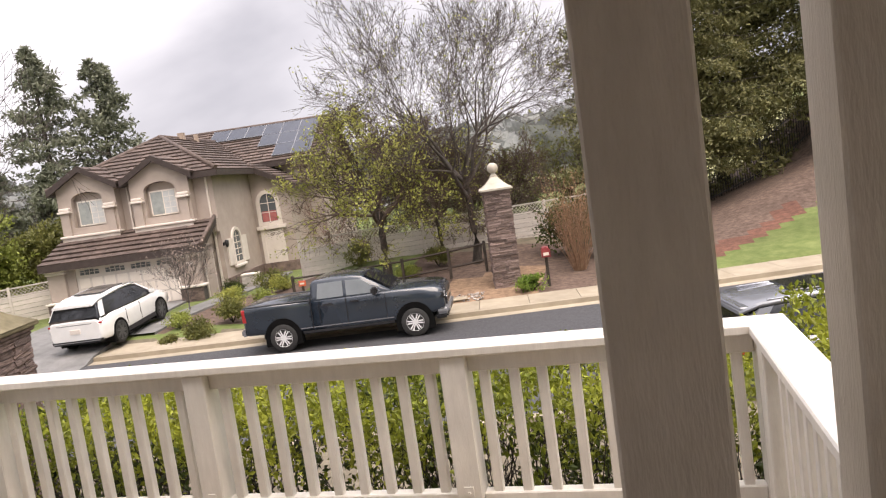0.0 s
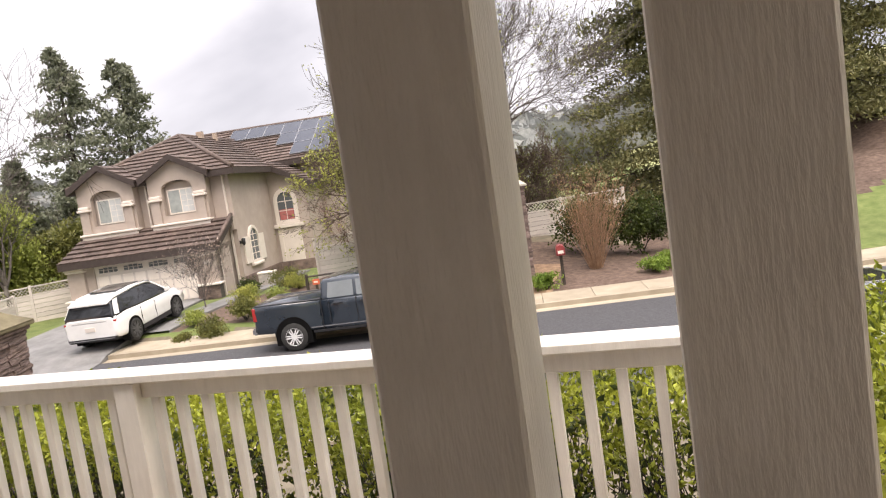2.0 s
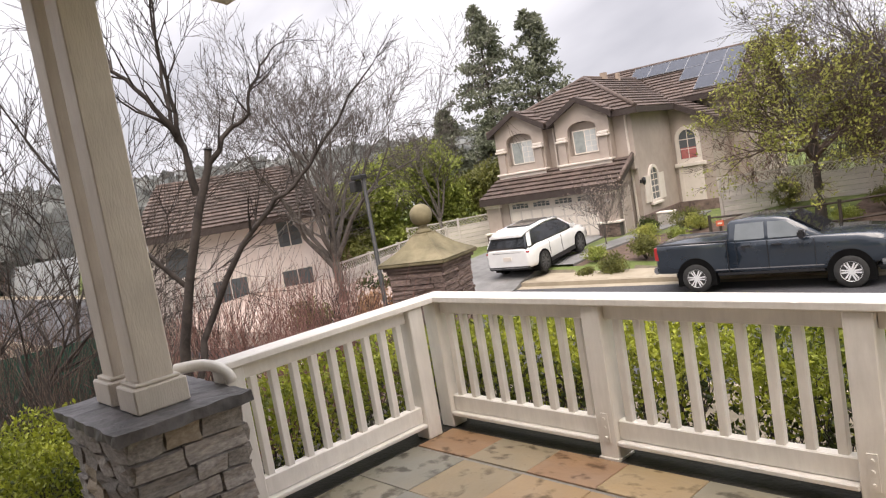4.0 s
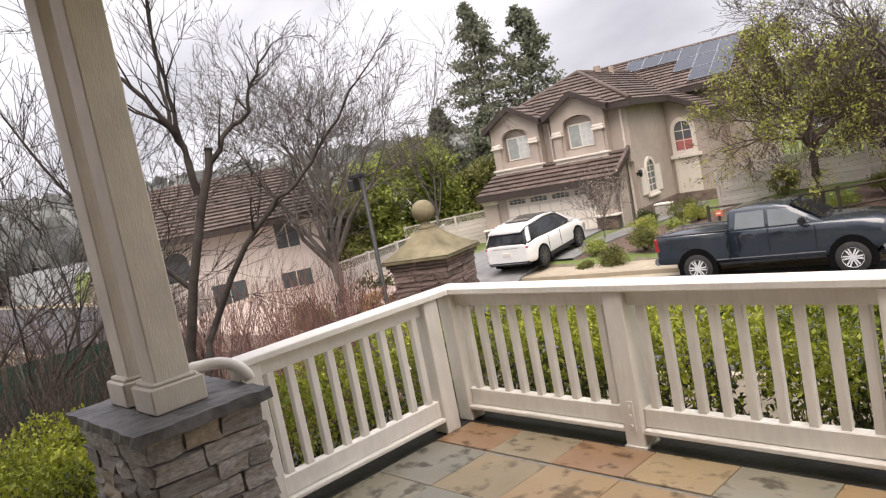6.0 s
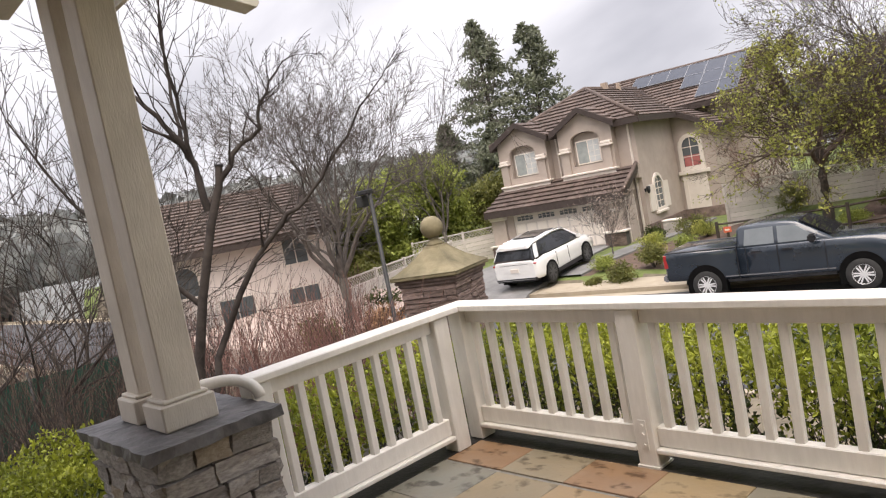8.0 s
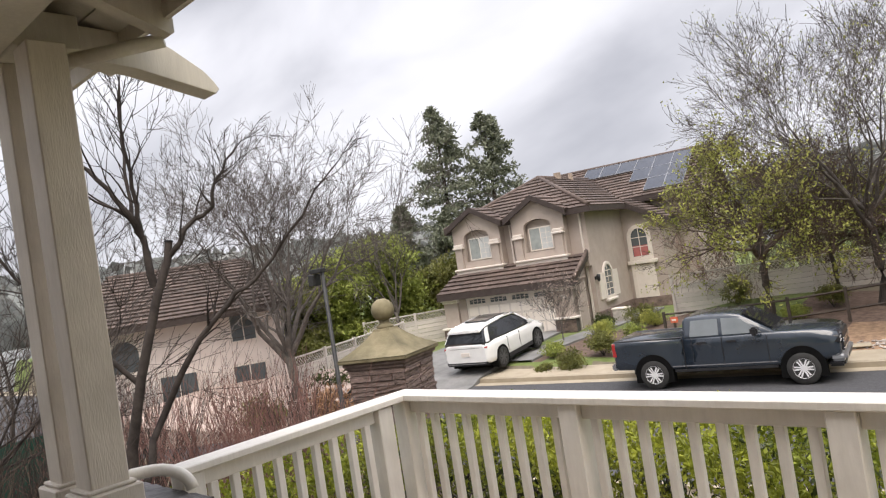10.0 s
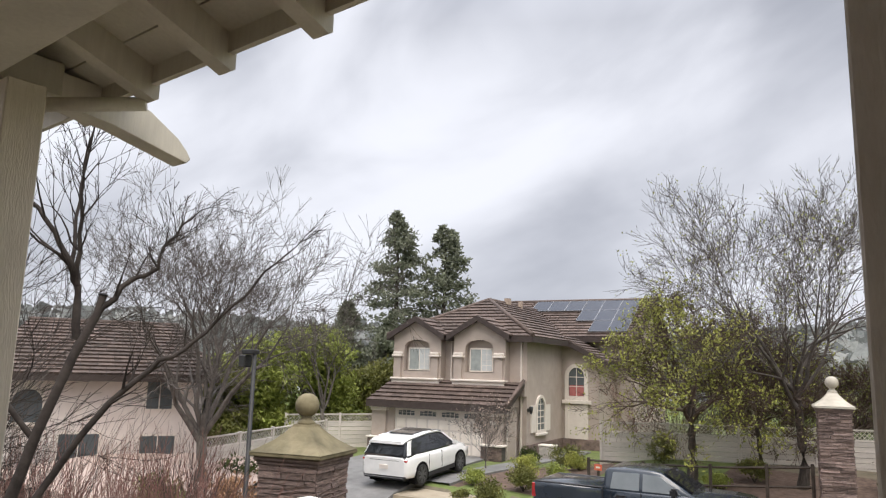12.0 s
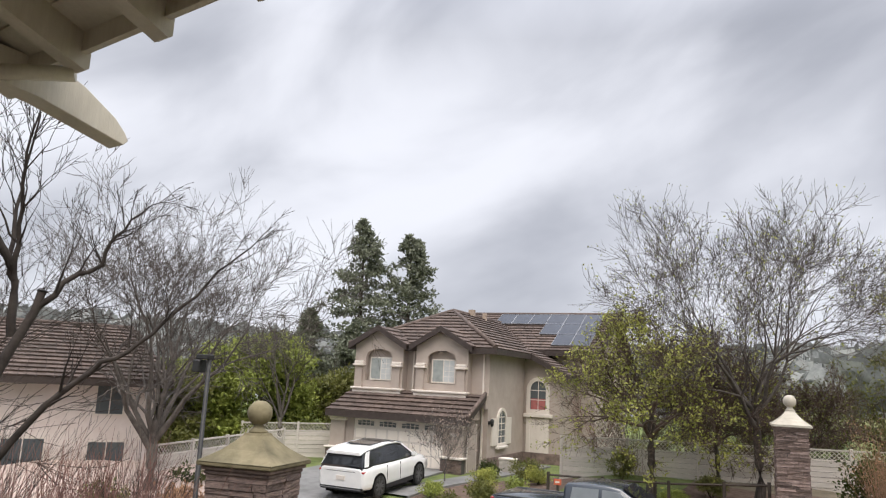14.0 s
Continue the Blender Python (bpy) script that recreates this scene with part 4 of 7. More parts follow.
def loft(bm, stations, smooth=True):
    """Skins rounded rings set across the car: each station is x, half width below, half width above, bottom, top, corner radius."""
    rings = []
    for x, hb, ht, z0, z1, r in stations:
        pts = []
        zm = z0 + (z1 - z0) * 0.5
        hm = max(hb, ht)
        flank = [(hm + 0.012, z0 + (z1 - z0) * 0.30), (hm - 0.010, z0 + (z1 - z0) * 0.5), (hm + 0.012, z0 + (z1 - z0) * 0.78)] if abs(hb - ht) < 0.1 else [(hb + (ht - hb) * k, z0 + (z1 - z0) * k) for k in (0.3, 0.5, 0.78)]
        half = [(0.0, z0), (hb - r, z0), (hb - r * 0.3, z0 + r * 0.3), (hb, z0 + r)] + flank + [(ht, z1 - r), (ht - r * 0.3, z1 - r * 0.3), (ht - r, z1), (0.0, z1 + r * 0.12)]
        pts = [(x, -y, z) for y, z in half] + [(x, y, z) for y, z in half[-2:0:-1]]
        rings.append([bm.verts.new(p) for p in pts])
    n = len(rings[0])
    for a, b in zip(rings, rings[1:]):
        for i in range(n):
            bm.faces.new((a[i], a[(i + 1) % n], b[(i + 1) % n], b[i])).smooth = smooth
    bm.faces.new(rings[0])
    bm.faces.new(rings[-1][::-1])
    bmesh.ops.recalc_face_normals(bm, faces=bm.faces[:])


def wheel(car, x, side, y, r, rim_r, spokes, metal=M_ALLOY, twin=0.028, label="silver alloy rim"):
    """A tyre on a spoked rim, its face towards the side."""
    w = new("wheel")
    w.parent = car
    w.matrix_basis = pose(x, side * y, r)
    bm = bm_new()
    lathe(bm, [(rim_r * 0.97, -0.13), (r * 0.93, -0.13), (r, -0.095), (r, 0.095), (r * 0.93, 0.13), (rim_r * 0.97, 0.13)], 32)
    bmesh.ops.rotate(bm, matrix=Euler((radians(90), 0, 0)).to_matrix(), verts=bm.verts[:])
    part("tyre", bm, M_TYRE, w, "black tyre")
    bm = bm_new()
    n = 28
    rr = [bm.verts.new((rim_r * math.cos(6.2832 * i / n), side * 0.135, rim_r * math.sin(6.2832 * i / n))) for i in range(n)]
    ri = [bm.verts.new((rim_r * 0.86 * math.cos(6.2832 * i / n), side * 0.115, rim_r * 0.86 * math.sin(6.2832 * i / n))) for i in range(n)]
    for i in range(n):
        bm.faces.new((rr[i], rr[(i + 1) % n], ri[(i + 1) % n], ri[i]))
    for k in range(spokes):
        a = 6.2832 * k / spokes
        for e in (-1, 1):
            box(bm, 0.03, rim_r * 0.9, -0.016, 0.016, -0.019, 0.019, Euler((0, -a - e * 0.10, 0)).to_matrix().to_4x4() @ Matrix.Translation((0, side * 0.118, e * twin * 0.5)))
    tube(bm, (0, side * 0.06, 0), (0, side * 0.14, 0), 0.055, 0.045, 12)
    part("rim", bm, metal, w, label)
    bm = bm_new()
    tube(bm, (0, side * 0.02, 0), (0, side * 0.085, 0), rim_r * 0.9, rim_r * 0.9, 24)
    part("brake", bm, M_PITCH, w)
    return w


def side_panel(name, car, pts, y, lean, material, label="", t=0.012):
    """A thin pane or panel on both flanks of a car, given as x, z points and leaning in with height above z0."""
    for s in (-1, 1):
        bm = bm_new()
        z0 = min(p[1] for p in pts)
        v = [[bm.verts.new((x, s * (y - (z - z0) * lean + o), z)) for x, z in pts] for o in (-0.02, t)]
        n = len(pts)
        for i in range(n):
            bm.faces.new((v[0][i], v[0][(i + 1) % n], v[1][(i + 1) % n], v[1][i]))
        bm.faces.new(v[0])
        bm.faces.new(v[1][::-1])
        bmesh.ops.recalc_face_normals(bm, faces=bm.faces[:])
        part(name, bm, material, car, label)


def arch(car, x, y, r, material, z, lip=None):
    for s in (-1, 1):
        bm = bm_new()
        pts = [(x + r * math.cos(math.pi * i / 14), z + r * math.sin(math.pi * i / 14)) for i in range(15)] + [(x - r, z - 0.25), (x + r, z - 0.25)]
        prism(bm, pts, "y", s * (y - 0.25), s * (y + 0.02))
        part("wheel_arch", bm, material, car)
        if lip:
            bm = bm_new()
            ring = [(x + (r + 0.005) * math.cos(math.pi * (i - 1.5) / 15), s * (y + 0.008), z + (r + 0.005) * math.sin(math.pi * (i - 1.5) / 15)) for i in range(19)]
            for a, b in zip(ring, ring[1:]):
                tube(bm, a, b, 0.016, 0.016, 6)
            part("arch_lip", bm, lip, car)


def pickup(m):
    t = thing("pickup_truck", m, "dark slate-blue four-door pickup truck parked at the kerb", "truck")
    bm = bm_new()
    loft(bm, [(-2.98, 0.93, 0.95, 0.62, 1.36, 0.05), (-2.9, 0.99, 1.0, 0.56, 1.39, 0.07), (-1.0, 1.0, 1.0, 0.52, 1.37, 0.07)])
    bed = part("bed", bm, M_TRUCK, t)
    # flat black slab added in place of the open bed's shaded inside
    bm = bm_new()
    box(bm, -2.86, -1.02, -0.86, 0.86, 1.345, 1.372)
    part("tonneau", bevel(bm, 0.01), M_DARK, bed, "black slab standing in for the dark inside of the open bed")
    for s in (-1, 1):
        bm = bm_new()
        box(bm, -2.92, -1.0, s * 0.93 - 0.06, s * 0.93 + 0.06, 1.365, 1.392)
        part("bed_rail", bevel(bm, 0.012), M_DARK, bed)
    bm = bm_new()
    loft(bm, [(-0.985, 1.0, 0.985, 0.52, 1.345, 0.05), (0.2, 1.0, 0.985, 0.50, 1.34, 0.05), (1.2, 1.0, 0.98, 0.50, 1.36, 0.06), (2.1, 1.0, 0.965, 0.55, 1.35, 0.08), (2.5, 0.995, 0.95, 0.60, 1.315, 0.09), (2.70, 0.96, 0.90, 0.66, 1.25, 0.08), (2.76, 0.9, 0.84, 0.72, 1.16, 0.06)])
    part("body", bm, M_TRUCK, t)
    bm = bm_new()
    loft(bm, [(-0.97, 0.955, 0.80, 1.28, 1.80, 0.05), (-0.90, 0.955, 0.79, 1.28, 1.875, 0.06), (-0.3, 0.955, 0.79, 1.28, 1.905, 0.06), (0.25, 0.955, 0.785, 1.28, 1.895, 0.06), (0.50, 0.955, 0.785, 1.28, 1.855, 0.05), (1.32, 0.94, 0.90, 1.26, 1.37, 0.02)])
    cab = part("cab", bm, M_TRUCK, t)
    side_panel("side_window", t, [(-0.80, 1.375), (-0.04, 1.375), (-0.04, 1.80), (-0.74, 1.79)], 0.935, 0.22, M_PALEGLASS, "side window with the sky's reflection painted into its pale glass")
    side_panel("side_window", t, [(0.05, 1.375), (1.02, 1.375), (0.50, 1.77), (0.05, 1.80)], 0.935, 0.22, M_PALEGLASS, "side window with the sky's reflection painted into its pale glass")
    bm = bm_new()
    v = [bm.verts.new(p) for p in ((1.27, -0.80, 1.43), (1.27, 0.80, 1.43), (0.56, 0.70, 1.85), (0.56, -0.70, 1.85))]
    bm.faces.new(v)
    r = bmesh.ops.extrude_face_region(bm, geom=bm.faces[:])
    bmesh.ops.translate(bm, verts=[q for q in r["geom"] if isinstance(q, bmesh.types.BMVert)], vec=(0.02, 0, 0.03))
    part("windscreen", bm, M_CARGLASS, cab)
    bm = bm_new()
    v = [bm.verts.new(p) for p in ((-0.985, -0.74, 1.42), (-0.985, 0.74, 1.42), (-0.955, 0.66, 1.74), (-0.955, -0.66, 1.74))]
    bm.faces.new(v[::-1])
    part("rear_window", bm, M_CARGLASS, cab)
    for x in (1.875, -1.875):
        arch(t, x, 1.0, 0.525, M_PITCH, 0.45)
        for s in (-1, 1):
            wheel(t, x, s, 0.90, 0.41, 0.25, 6)
    # seams, handles, mirrors, sills
    side_panel("door_seam", t, [(0.015, 0.6), (0.03, 0.6), (0.03, 1.34), (0.015, 1.34)], 1.0, 0.0, M_DARK, t=0.015)
    side_panel("door_seam", t, [(-0.76, 0.7), (-0.745, 0.7), (-0.745, 1.34), (-0.76, 1.34)], 1.0, 0.0, M_DARK, t=0.015)
    side_panel("door_seam", t, [(1.12, 0.6), (1.135, 0.6), (1.135, 1.3), (1.12, 1.3)], 1.0, 0.0, M_DARK, t=0.015)
    side_panel("cab_gap", t, [(-1.0, 0.55), (-0.975, 0.55), (-0.975, 1.36), (-1.0, 1.36)], 1.0, 0.0, M_DARK, t=0.015)
    side_panel("door_handle", t, [(-0.62, 1.19), (-0.38, 1.19), (-0.38, 1.23), (-0.62, 1.23)], 1.0, 0.0, M_DARK, t=0.03)
    side_panel("door_handle", t, [(0.14, 1.19), (0.38, 1.19), (0.38, 1.23), (0.14, 1.23)], 1.0, 0.0, M_DARK, t=0.03)
    side_panel("side_sill", t, [(-1.3, 0.46), (1.3, 0.46), (1.3, 0.53), (-1.3, 0.53)], 0.98, 0.0, M_DARK, t=0.03)
    side_panel("side_moulding", t, [(-1.35, 0.60), (1.3, 0.60), (1.3, 0.63), (-1.35, 0.63)], 1.0, 0.0, M_CHROME, t=0.012)
    for s in (-1, 1):
        bm = bm_new()
        box(bm, 0.80, 0.98, s * 1.16 - 0.12, s * 1.16 + 0.12, 1.34, 1.55)
        mir = part("mirror", bevel(bm, 0.04, 2), M_DARK, t)
        bm = bm_new()
        box(bm, 0.985, 1.0, s * 1.16 - 0.10, s * 1.16 + 0.10, 1.45, 1.54)
        part("mirror_cap", bevel(bm, 0.006), M_CHROME, mir)
        bm = bm_new()
        box(bm, -3.0, -2.88, s * 0.93 - 0.075, s * 0.93 + 0.085, 0.95, 1.33)
        part("tail_lamp", bevel(bm, 0.02), M_REDLAMP, t, "red tail lamp")
        bm = bm_new()
        box(bm, 2.50, 2.765, s * 0.82 - 0.15, s * 0.82 + 0.13, 0.98, 1.17)
        lamp = part("headlamp", bevel(bm, 0.03), M_DARK, t, "dark-housed headlamp")
        for z in (1.03, 1.12):
            bm = bm_new()
            box(bm, 2.56, 2.775, s * 0.82 - 0.13, s * 0.82 + 0.135, z - 0.022, z + 0.022)
            part("lens", bevel(bm, 0.012), M_LAMPCLEAR, lamp)
    bm = bm_new()
    box(bm, 2.60, 2.80, -0.68, 0.68, 0.72, 1.20)
    grille = part("grille", bevel(bm, 0.03), M_DARK, t, "black grille with chrome bars")
    for z in (0.80, 0.96, 1.02):
        bm = bm_new()
        box(bm, 2.79, 2.82, -0.7, 0.7, z - 0.025, z + 0.025)
        part("bar", bevel(bm, 0.008), M_CHROME, grille)
    bm = bm_new()
    box(bm, 2.46, 2.86, -0.98, 0.98, 0.52, 0.75)
    bumper = part("front_bumper", bevel(bm, 0.08, 3), M_BUMPER, t, "silver front bumper")
    bm = bm_new()
    box(bm, 2.42, 2.80, -0.92, 0.92, 0.40, 0.54)
    part("air_dam", bevel(bm, 0.05, 2), M_DARK, bumper, "black lower air dam")
    bm = bm_new()
    box(bm, 2.84, 2.868, -0.45, 0.45, 0.57, 0.66)
    part("intake", bm, M_DARK, bumper)
    bm = bm_new()
    box(bm, -3.09, -2.93, -0.97, 0.97, 0.56, 0.76)
    part("rear_bumper", bevel(bm, 0.04, 2), M_CHROME, t, "chrome rear bumper")
    bm = bm_new()
    box(bm, -2.6, 2.3, -0.55, 0.55, 0.36, 0.54)
    part("chassis", bm, M_BLACK, t)
    return t


def suv(m, label, body, name="suv"):
    t = thing(name, m, label, "car")
    bm = bm_new()
    loft(bm, [(-2.42, 0.82, 0.80, 0.44, 1.04, 0.1), (-2.34, 0.92, 0.88, 0.38, 1.12, 0.12), (-1.7, 0.95, 0.93, 0.32, 1.14, 0.12), (0.0, 0.95, 0.94, 0.29, 1.10, 0.12), (1.0, 0.95, 0.93, 0.30, 1.10, 0.12), (1.9, 0.93, 0.86, 0.34, 1.05, 0.14), (2.35, 0.84, 0.74, 0.42, 0.94, 0.14), (2.46, 0.70, 0.60, 0.48, 0.74, 0.1)])
    part("body", bm, body, t)
    bm = bm_new()
    loft(bm, [(-2.38, 0.84, 0.76, 1.02, 1.15, 0.03), (-2.17, 0.87, 0.71, 1.02, 1.50, 0.06), (-1.98, 0.88, 0.68, 1.02, 1.65, 0.07), (-0.6, 0.89, 0.67, 1.02, 1.735, 0.08), (0.1, 0.89, 0.67, 1.02, 1.71, 0.08), (0.42, 0.89, 0.67, 1.02, 1.63, 0.08), (1.30, 0.86, 0.80, 1.0, 1.11, 0.03)])
    cab = part("cabin", bm, M_CARGLASS, t, "dark tinted glasshouse")
    bm = bm_new()
    loft(bm, [(-2.30, 0.70, 0.66, 1.50, 1.555, 0.02), (-1.98, 0.715, 0.68, 1.585, 1.66, 0.03), (-0.6, 0.715, 0.67, 1.665, 1.745, 0.03), (0.1, 0.715, 0.67, 1.64, 1.72, 0.03), (0.46, 0.70, 0.67, 1.58, 1.635, 0.02)])
    part("roof_panel", bm, body, cab, "painted roof panel")
    side_panel("rear_pillar", t, [(-2.30, 1.14), (-2.08, 1.14), (-1.88, 1.50), (-1.80, 1.60), (-2.02, 1.58), (-2.16, 1.42)], 0.885, 0.33, body, t=0.016)
    side_panel("front_pillar", t, [(1.20, 1.10), (1.30, 1.10), (0.52, 1.60), (0.44, 1.58)], 0.875, 0.36, body, t=0.016)
    bm = bm_new()
    box(bm, -1.35, 0.05, -0.48, 0.48, 1.722, 1.758)
    part("sunroof", bevel(bm, 0.01), M_CARGLASS, cab, "dark glass roof panel")
    for s in (-1, 1):
        bm = bm_new()
        tube(bm, (-1.85, s * 0.64, 1.68), (0.1, s * 0.64, 1.735), 0.018, 0.018, 8)
        part("roof_rail", bm, M_CHROME, cab)
    side_panel("side_window", t, [(-2.02, 1.17), (-0.95, 1.14), (-0.95, 1.60), (-1.72, 1.55), (-1.84, 1.49)], 0.88, 0.36, M_CARGLASS, "dark tinted side window")
    side_panel("side_window", t, [(-0.935, 1.14), (-0.02, 1.13), (-0.02, 1.635), (-0.935, 1.64)], 0.88, 0.36, M_CARGLASS, "dark tinted side window")
    side_panel("side_window", t, [(0.0, 1.13), (1.0, 1.14), (0.45, 1.52), (0.0, 1.62)], 0.88, 0.36, M_CARGLASS)
    bm = bm_new()
    v = [bm.verts.new(p) for p in ((1.31, -0.76, 1.14), (1.31, 0.76, 1.14), (0.47, 0.60, 1.655), (0.47, -0.60, 1.655))]
    bm.faces.new(v)
    r = bmesh.ops.extrude_face_region(bm, geom=bm.faces[:])
    bmesh.ops.translate(bm, verts=[q for q in r["geom"] if isinstance(q, bmesh.types.BMVert)], vec=(0.012, 0, 0.02))
    part("windscreen", bm, M_PALEGLASS, cab)
    bm = bm_new()
    v = [bm.verts.new(p) for p in ((-2.385, -0.80, 1.16), (-2.385, 0.80, 1.16), (-2.165, 0.70, 1.52), (-2.165, -0.70, 1.52))]
    bm.faces.new(v[::-1])
    r = bmesh.ops.extrude_face_region(bm, geom=bm.faces[:])
    bmesh.ops.translate(bm, verts=[q for q in r["geom"] if isinstance(q, bmesh.types.BMVert)], vec=(-0.012, 0, 0.004))
    part("rear_window", bm, M_CARGLASS, cab, "dark rear window")
    bm = bm_new()
    box(bm, -2.28, -1.95, -0.64, 0.64, 1.55, 1.61)
    part("spoiler", bevel(bm, 0.02), body, cab)
    for x in (1.43, -1.43):
        arch(t, x, 0.945, 0.45, M_PITCH, 0.39)
        for s in (-1, 1):
            wheel(t, x, s, 0.84, 0.39, 0.28, 7, M_DARKALLOY, 0.02, "dark alloy rim")
    side_panel("sill", t, [(-1.0, 0.26), (1.0, 0.26), (1.0, 0.42), (-1.0, 0.40)], 0.94, 0.0, M_DARK, t=0.02)
    side_panel("door_seam", t, [(0.0, 0.45), (0.012, 0.45), (0.012, 1.03), (0.0, 1.03)], 0.95, 0.0, M_DARK, t=0.015)
    side_panel("door_seam", t, [(-0.93, 0.5), (-0.918, 0.5), (-0.918, 1.03), (-0.93, 1.03)], 0.95, 0.0, M_DARK, t=0.015)
    bm = bm_new()
    box(bm, -2.42, -2.28, -0.60, 0.60, 0.955, 0.975)
    part("lamp_bar", bm, M_DARK, t, "thin dark bar between the tail lamps")
    bm = bm_new()
    box(bm, -2.40, -2.22, -0.91, -0.62, 0.93, 0.995)
    box(bm, -2.40, -2.22, 0.62, 0.91, 0.93, 0.995)
    part("tail_lamp", bevel(bm, 0.015), M_REDLAMP, t, "slim red tail lamps")
    bm = bm_new()
    box(bm, -2.44, -2.2, -0.86, 0.86, 0.34, 0.50)
    part("rear_bumper", bevel(bm, 0.04, 2), M_DARK, t)
    bm = bm_new()
    box(bm, -2.455, -2.43, -0.8, 0.8, 0.40, 0.425)
    part("bumper_trim", bm, M_CHROME, t)
    bm = bm_new()
    box(bm, -2.45, -2.40, -0.17, 0.17, 0.68, 0.82)
    part("licence_plate", bm, M_STUCCO_LT, t, "plain pale plate")
    for s in (-1, 1):
        bm = bm_new()
        box(bm, 0.82, 0.95, s * 1.03 - 0.10, s * 1.03 + 0.10, 1.13, 1.28)
        part("mirror", bevel(bm, 0.03, 2), body, t)
        bm = bm_new()
        box(bm, 2.1, 2.40, s * 0.66 - 0.14, s * 0.66 + 0.14, 0.72, 0.82)
        part("headlamp", bevel(bm, 0.03), M_LAMPCLEAR, t)
    bm = bm_new()
    box(bm, -1.9, 1.9, -0.6, 0.6, 0.2, 0.32)
    part("underbody", bm, M_BLACK, t)
    return t


# the near flank follows the kerb
TA = 9.5
pickup(pose(-4.235, 15.16, ROAD_Z + 0.002, 0, 0, TA) @ pose(0, 1.02, 0))
suv(pose(-13.25, 18.32, -2.215, 0, 0, 99.1) @ pose(0, 0.93, 0, 0, -3.6, 0), "white crossover car with tinted glass parked on the driveway", M_WHITECAR)
suv(pose(7.2, 9.7, ROAD_Z + 0.002, 0, 0, 12), "grey car with a pale reflecting roof at the near kerb", M_SILVER, "parked_car")


# ---- gate pillars ----
def pillar(x, y, rot, side, zcap, zbase, cap_mat, stone_mats, label, seed):
    """A square ledge-stone pillar under a moulded pyramid cap with a ball."""
    p = thing("gate_pillar", pose(x, y, zbase, 0, 0, rot), label, "pillar", "gate pillars")
    h = zcap - zbase
    s = side / 2 * 0.80
    ledge_wall(p, -s, s, -s, s, 0.0, h - 0.17, stone_mats, int((h - 0.17) / 0.085), 0.035, seed, 0.2, 0.55)
    for i, (k, z0, z1) in enumerate(((0.86, h - 0.17, h - 0.11), (0.92, h - 0.11, h - 0.05), (1.0, h - 0.05, h + 0.015))):
        bm = bm_new()
        q = side / 2 * k
        box(bm, -q, q, -q, q, z0, z1)
        part("moulding", bevel(bm, 0.014, 2), cap_mat if i == 2 else M_STONE_RED, p)
    bm = bm_new()
    prof = [(1.0, 0.015), (0.80, 0.09), (0.58, 0.19), (0.40, 0.30), (0.26, 0.40), (0.235, 0.44)]
    rings = []
    for k, z in prof:
        q = side / 2 * k
        rings.append([bm.verts.new((a * q, b * q, h + z * 0.92)) for a, b in ((-1, -1), (1, -1), (1, 1), (-1, 1))])
    for a, b in zip(rings, rings[1:]):
        for i in range(4):
            bm.faces.new((a[i], a[(i + 1) % 4], b[(i + 1) % 4], b[i]))
    bm.faces.new(rings[-1])
    part("cap", bm, cap_mat, p)
    bm = bm_new()
    prof = [(0.13, 0.40), (0.14, 0.43), (0.10, 0.46), (0.075, 0.50), (0.09, 0.53)]
    r, zc = 0.185, 0.69
    for i in range(1, 12):
        a = -1.5708 + 3.1416 * (i + 0.8) / 13
        prof.append((r * math.cos(a), zc + r * math.sin(a)))
    lathe(bm, [(a, h + b) for a, b in prof], 24)
    part("ball", bm, cap_mat, p, "cast stone ball finial")
    return p


pillar(-4.99, 4.35, 18.7, 1.21, 0.47, -2.3, M_CAPCAST, [M_STONE_RED], "brown ledge-stone gate pillar with mossy cap and ball", 11)
pillar(-0.62, 20.75, 14.0, 1.08, 0.98, -2.5, M_CAPPALE, [M_STONE_RED, M_STONE_RED, surf("rosy_ledge_stone", (0.17, 0.12, 0.11), (0.34, 0.26, 0.23), 4, 0.8, 0.9, 18, rand=0.3)], "rosy ledge-stone gate pillar with pale cap and ball", 12)


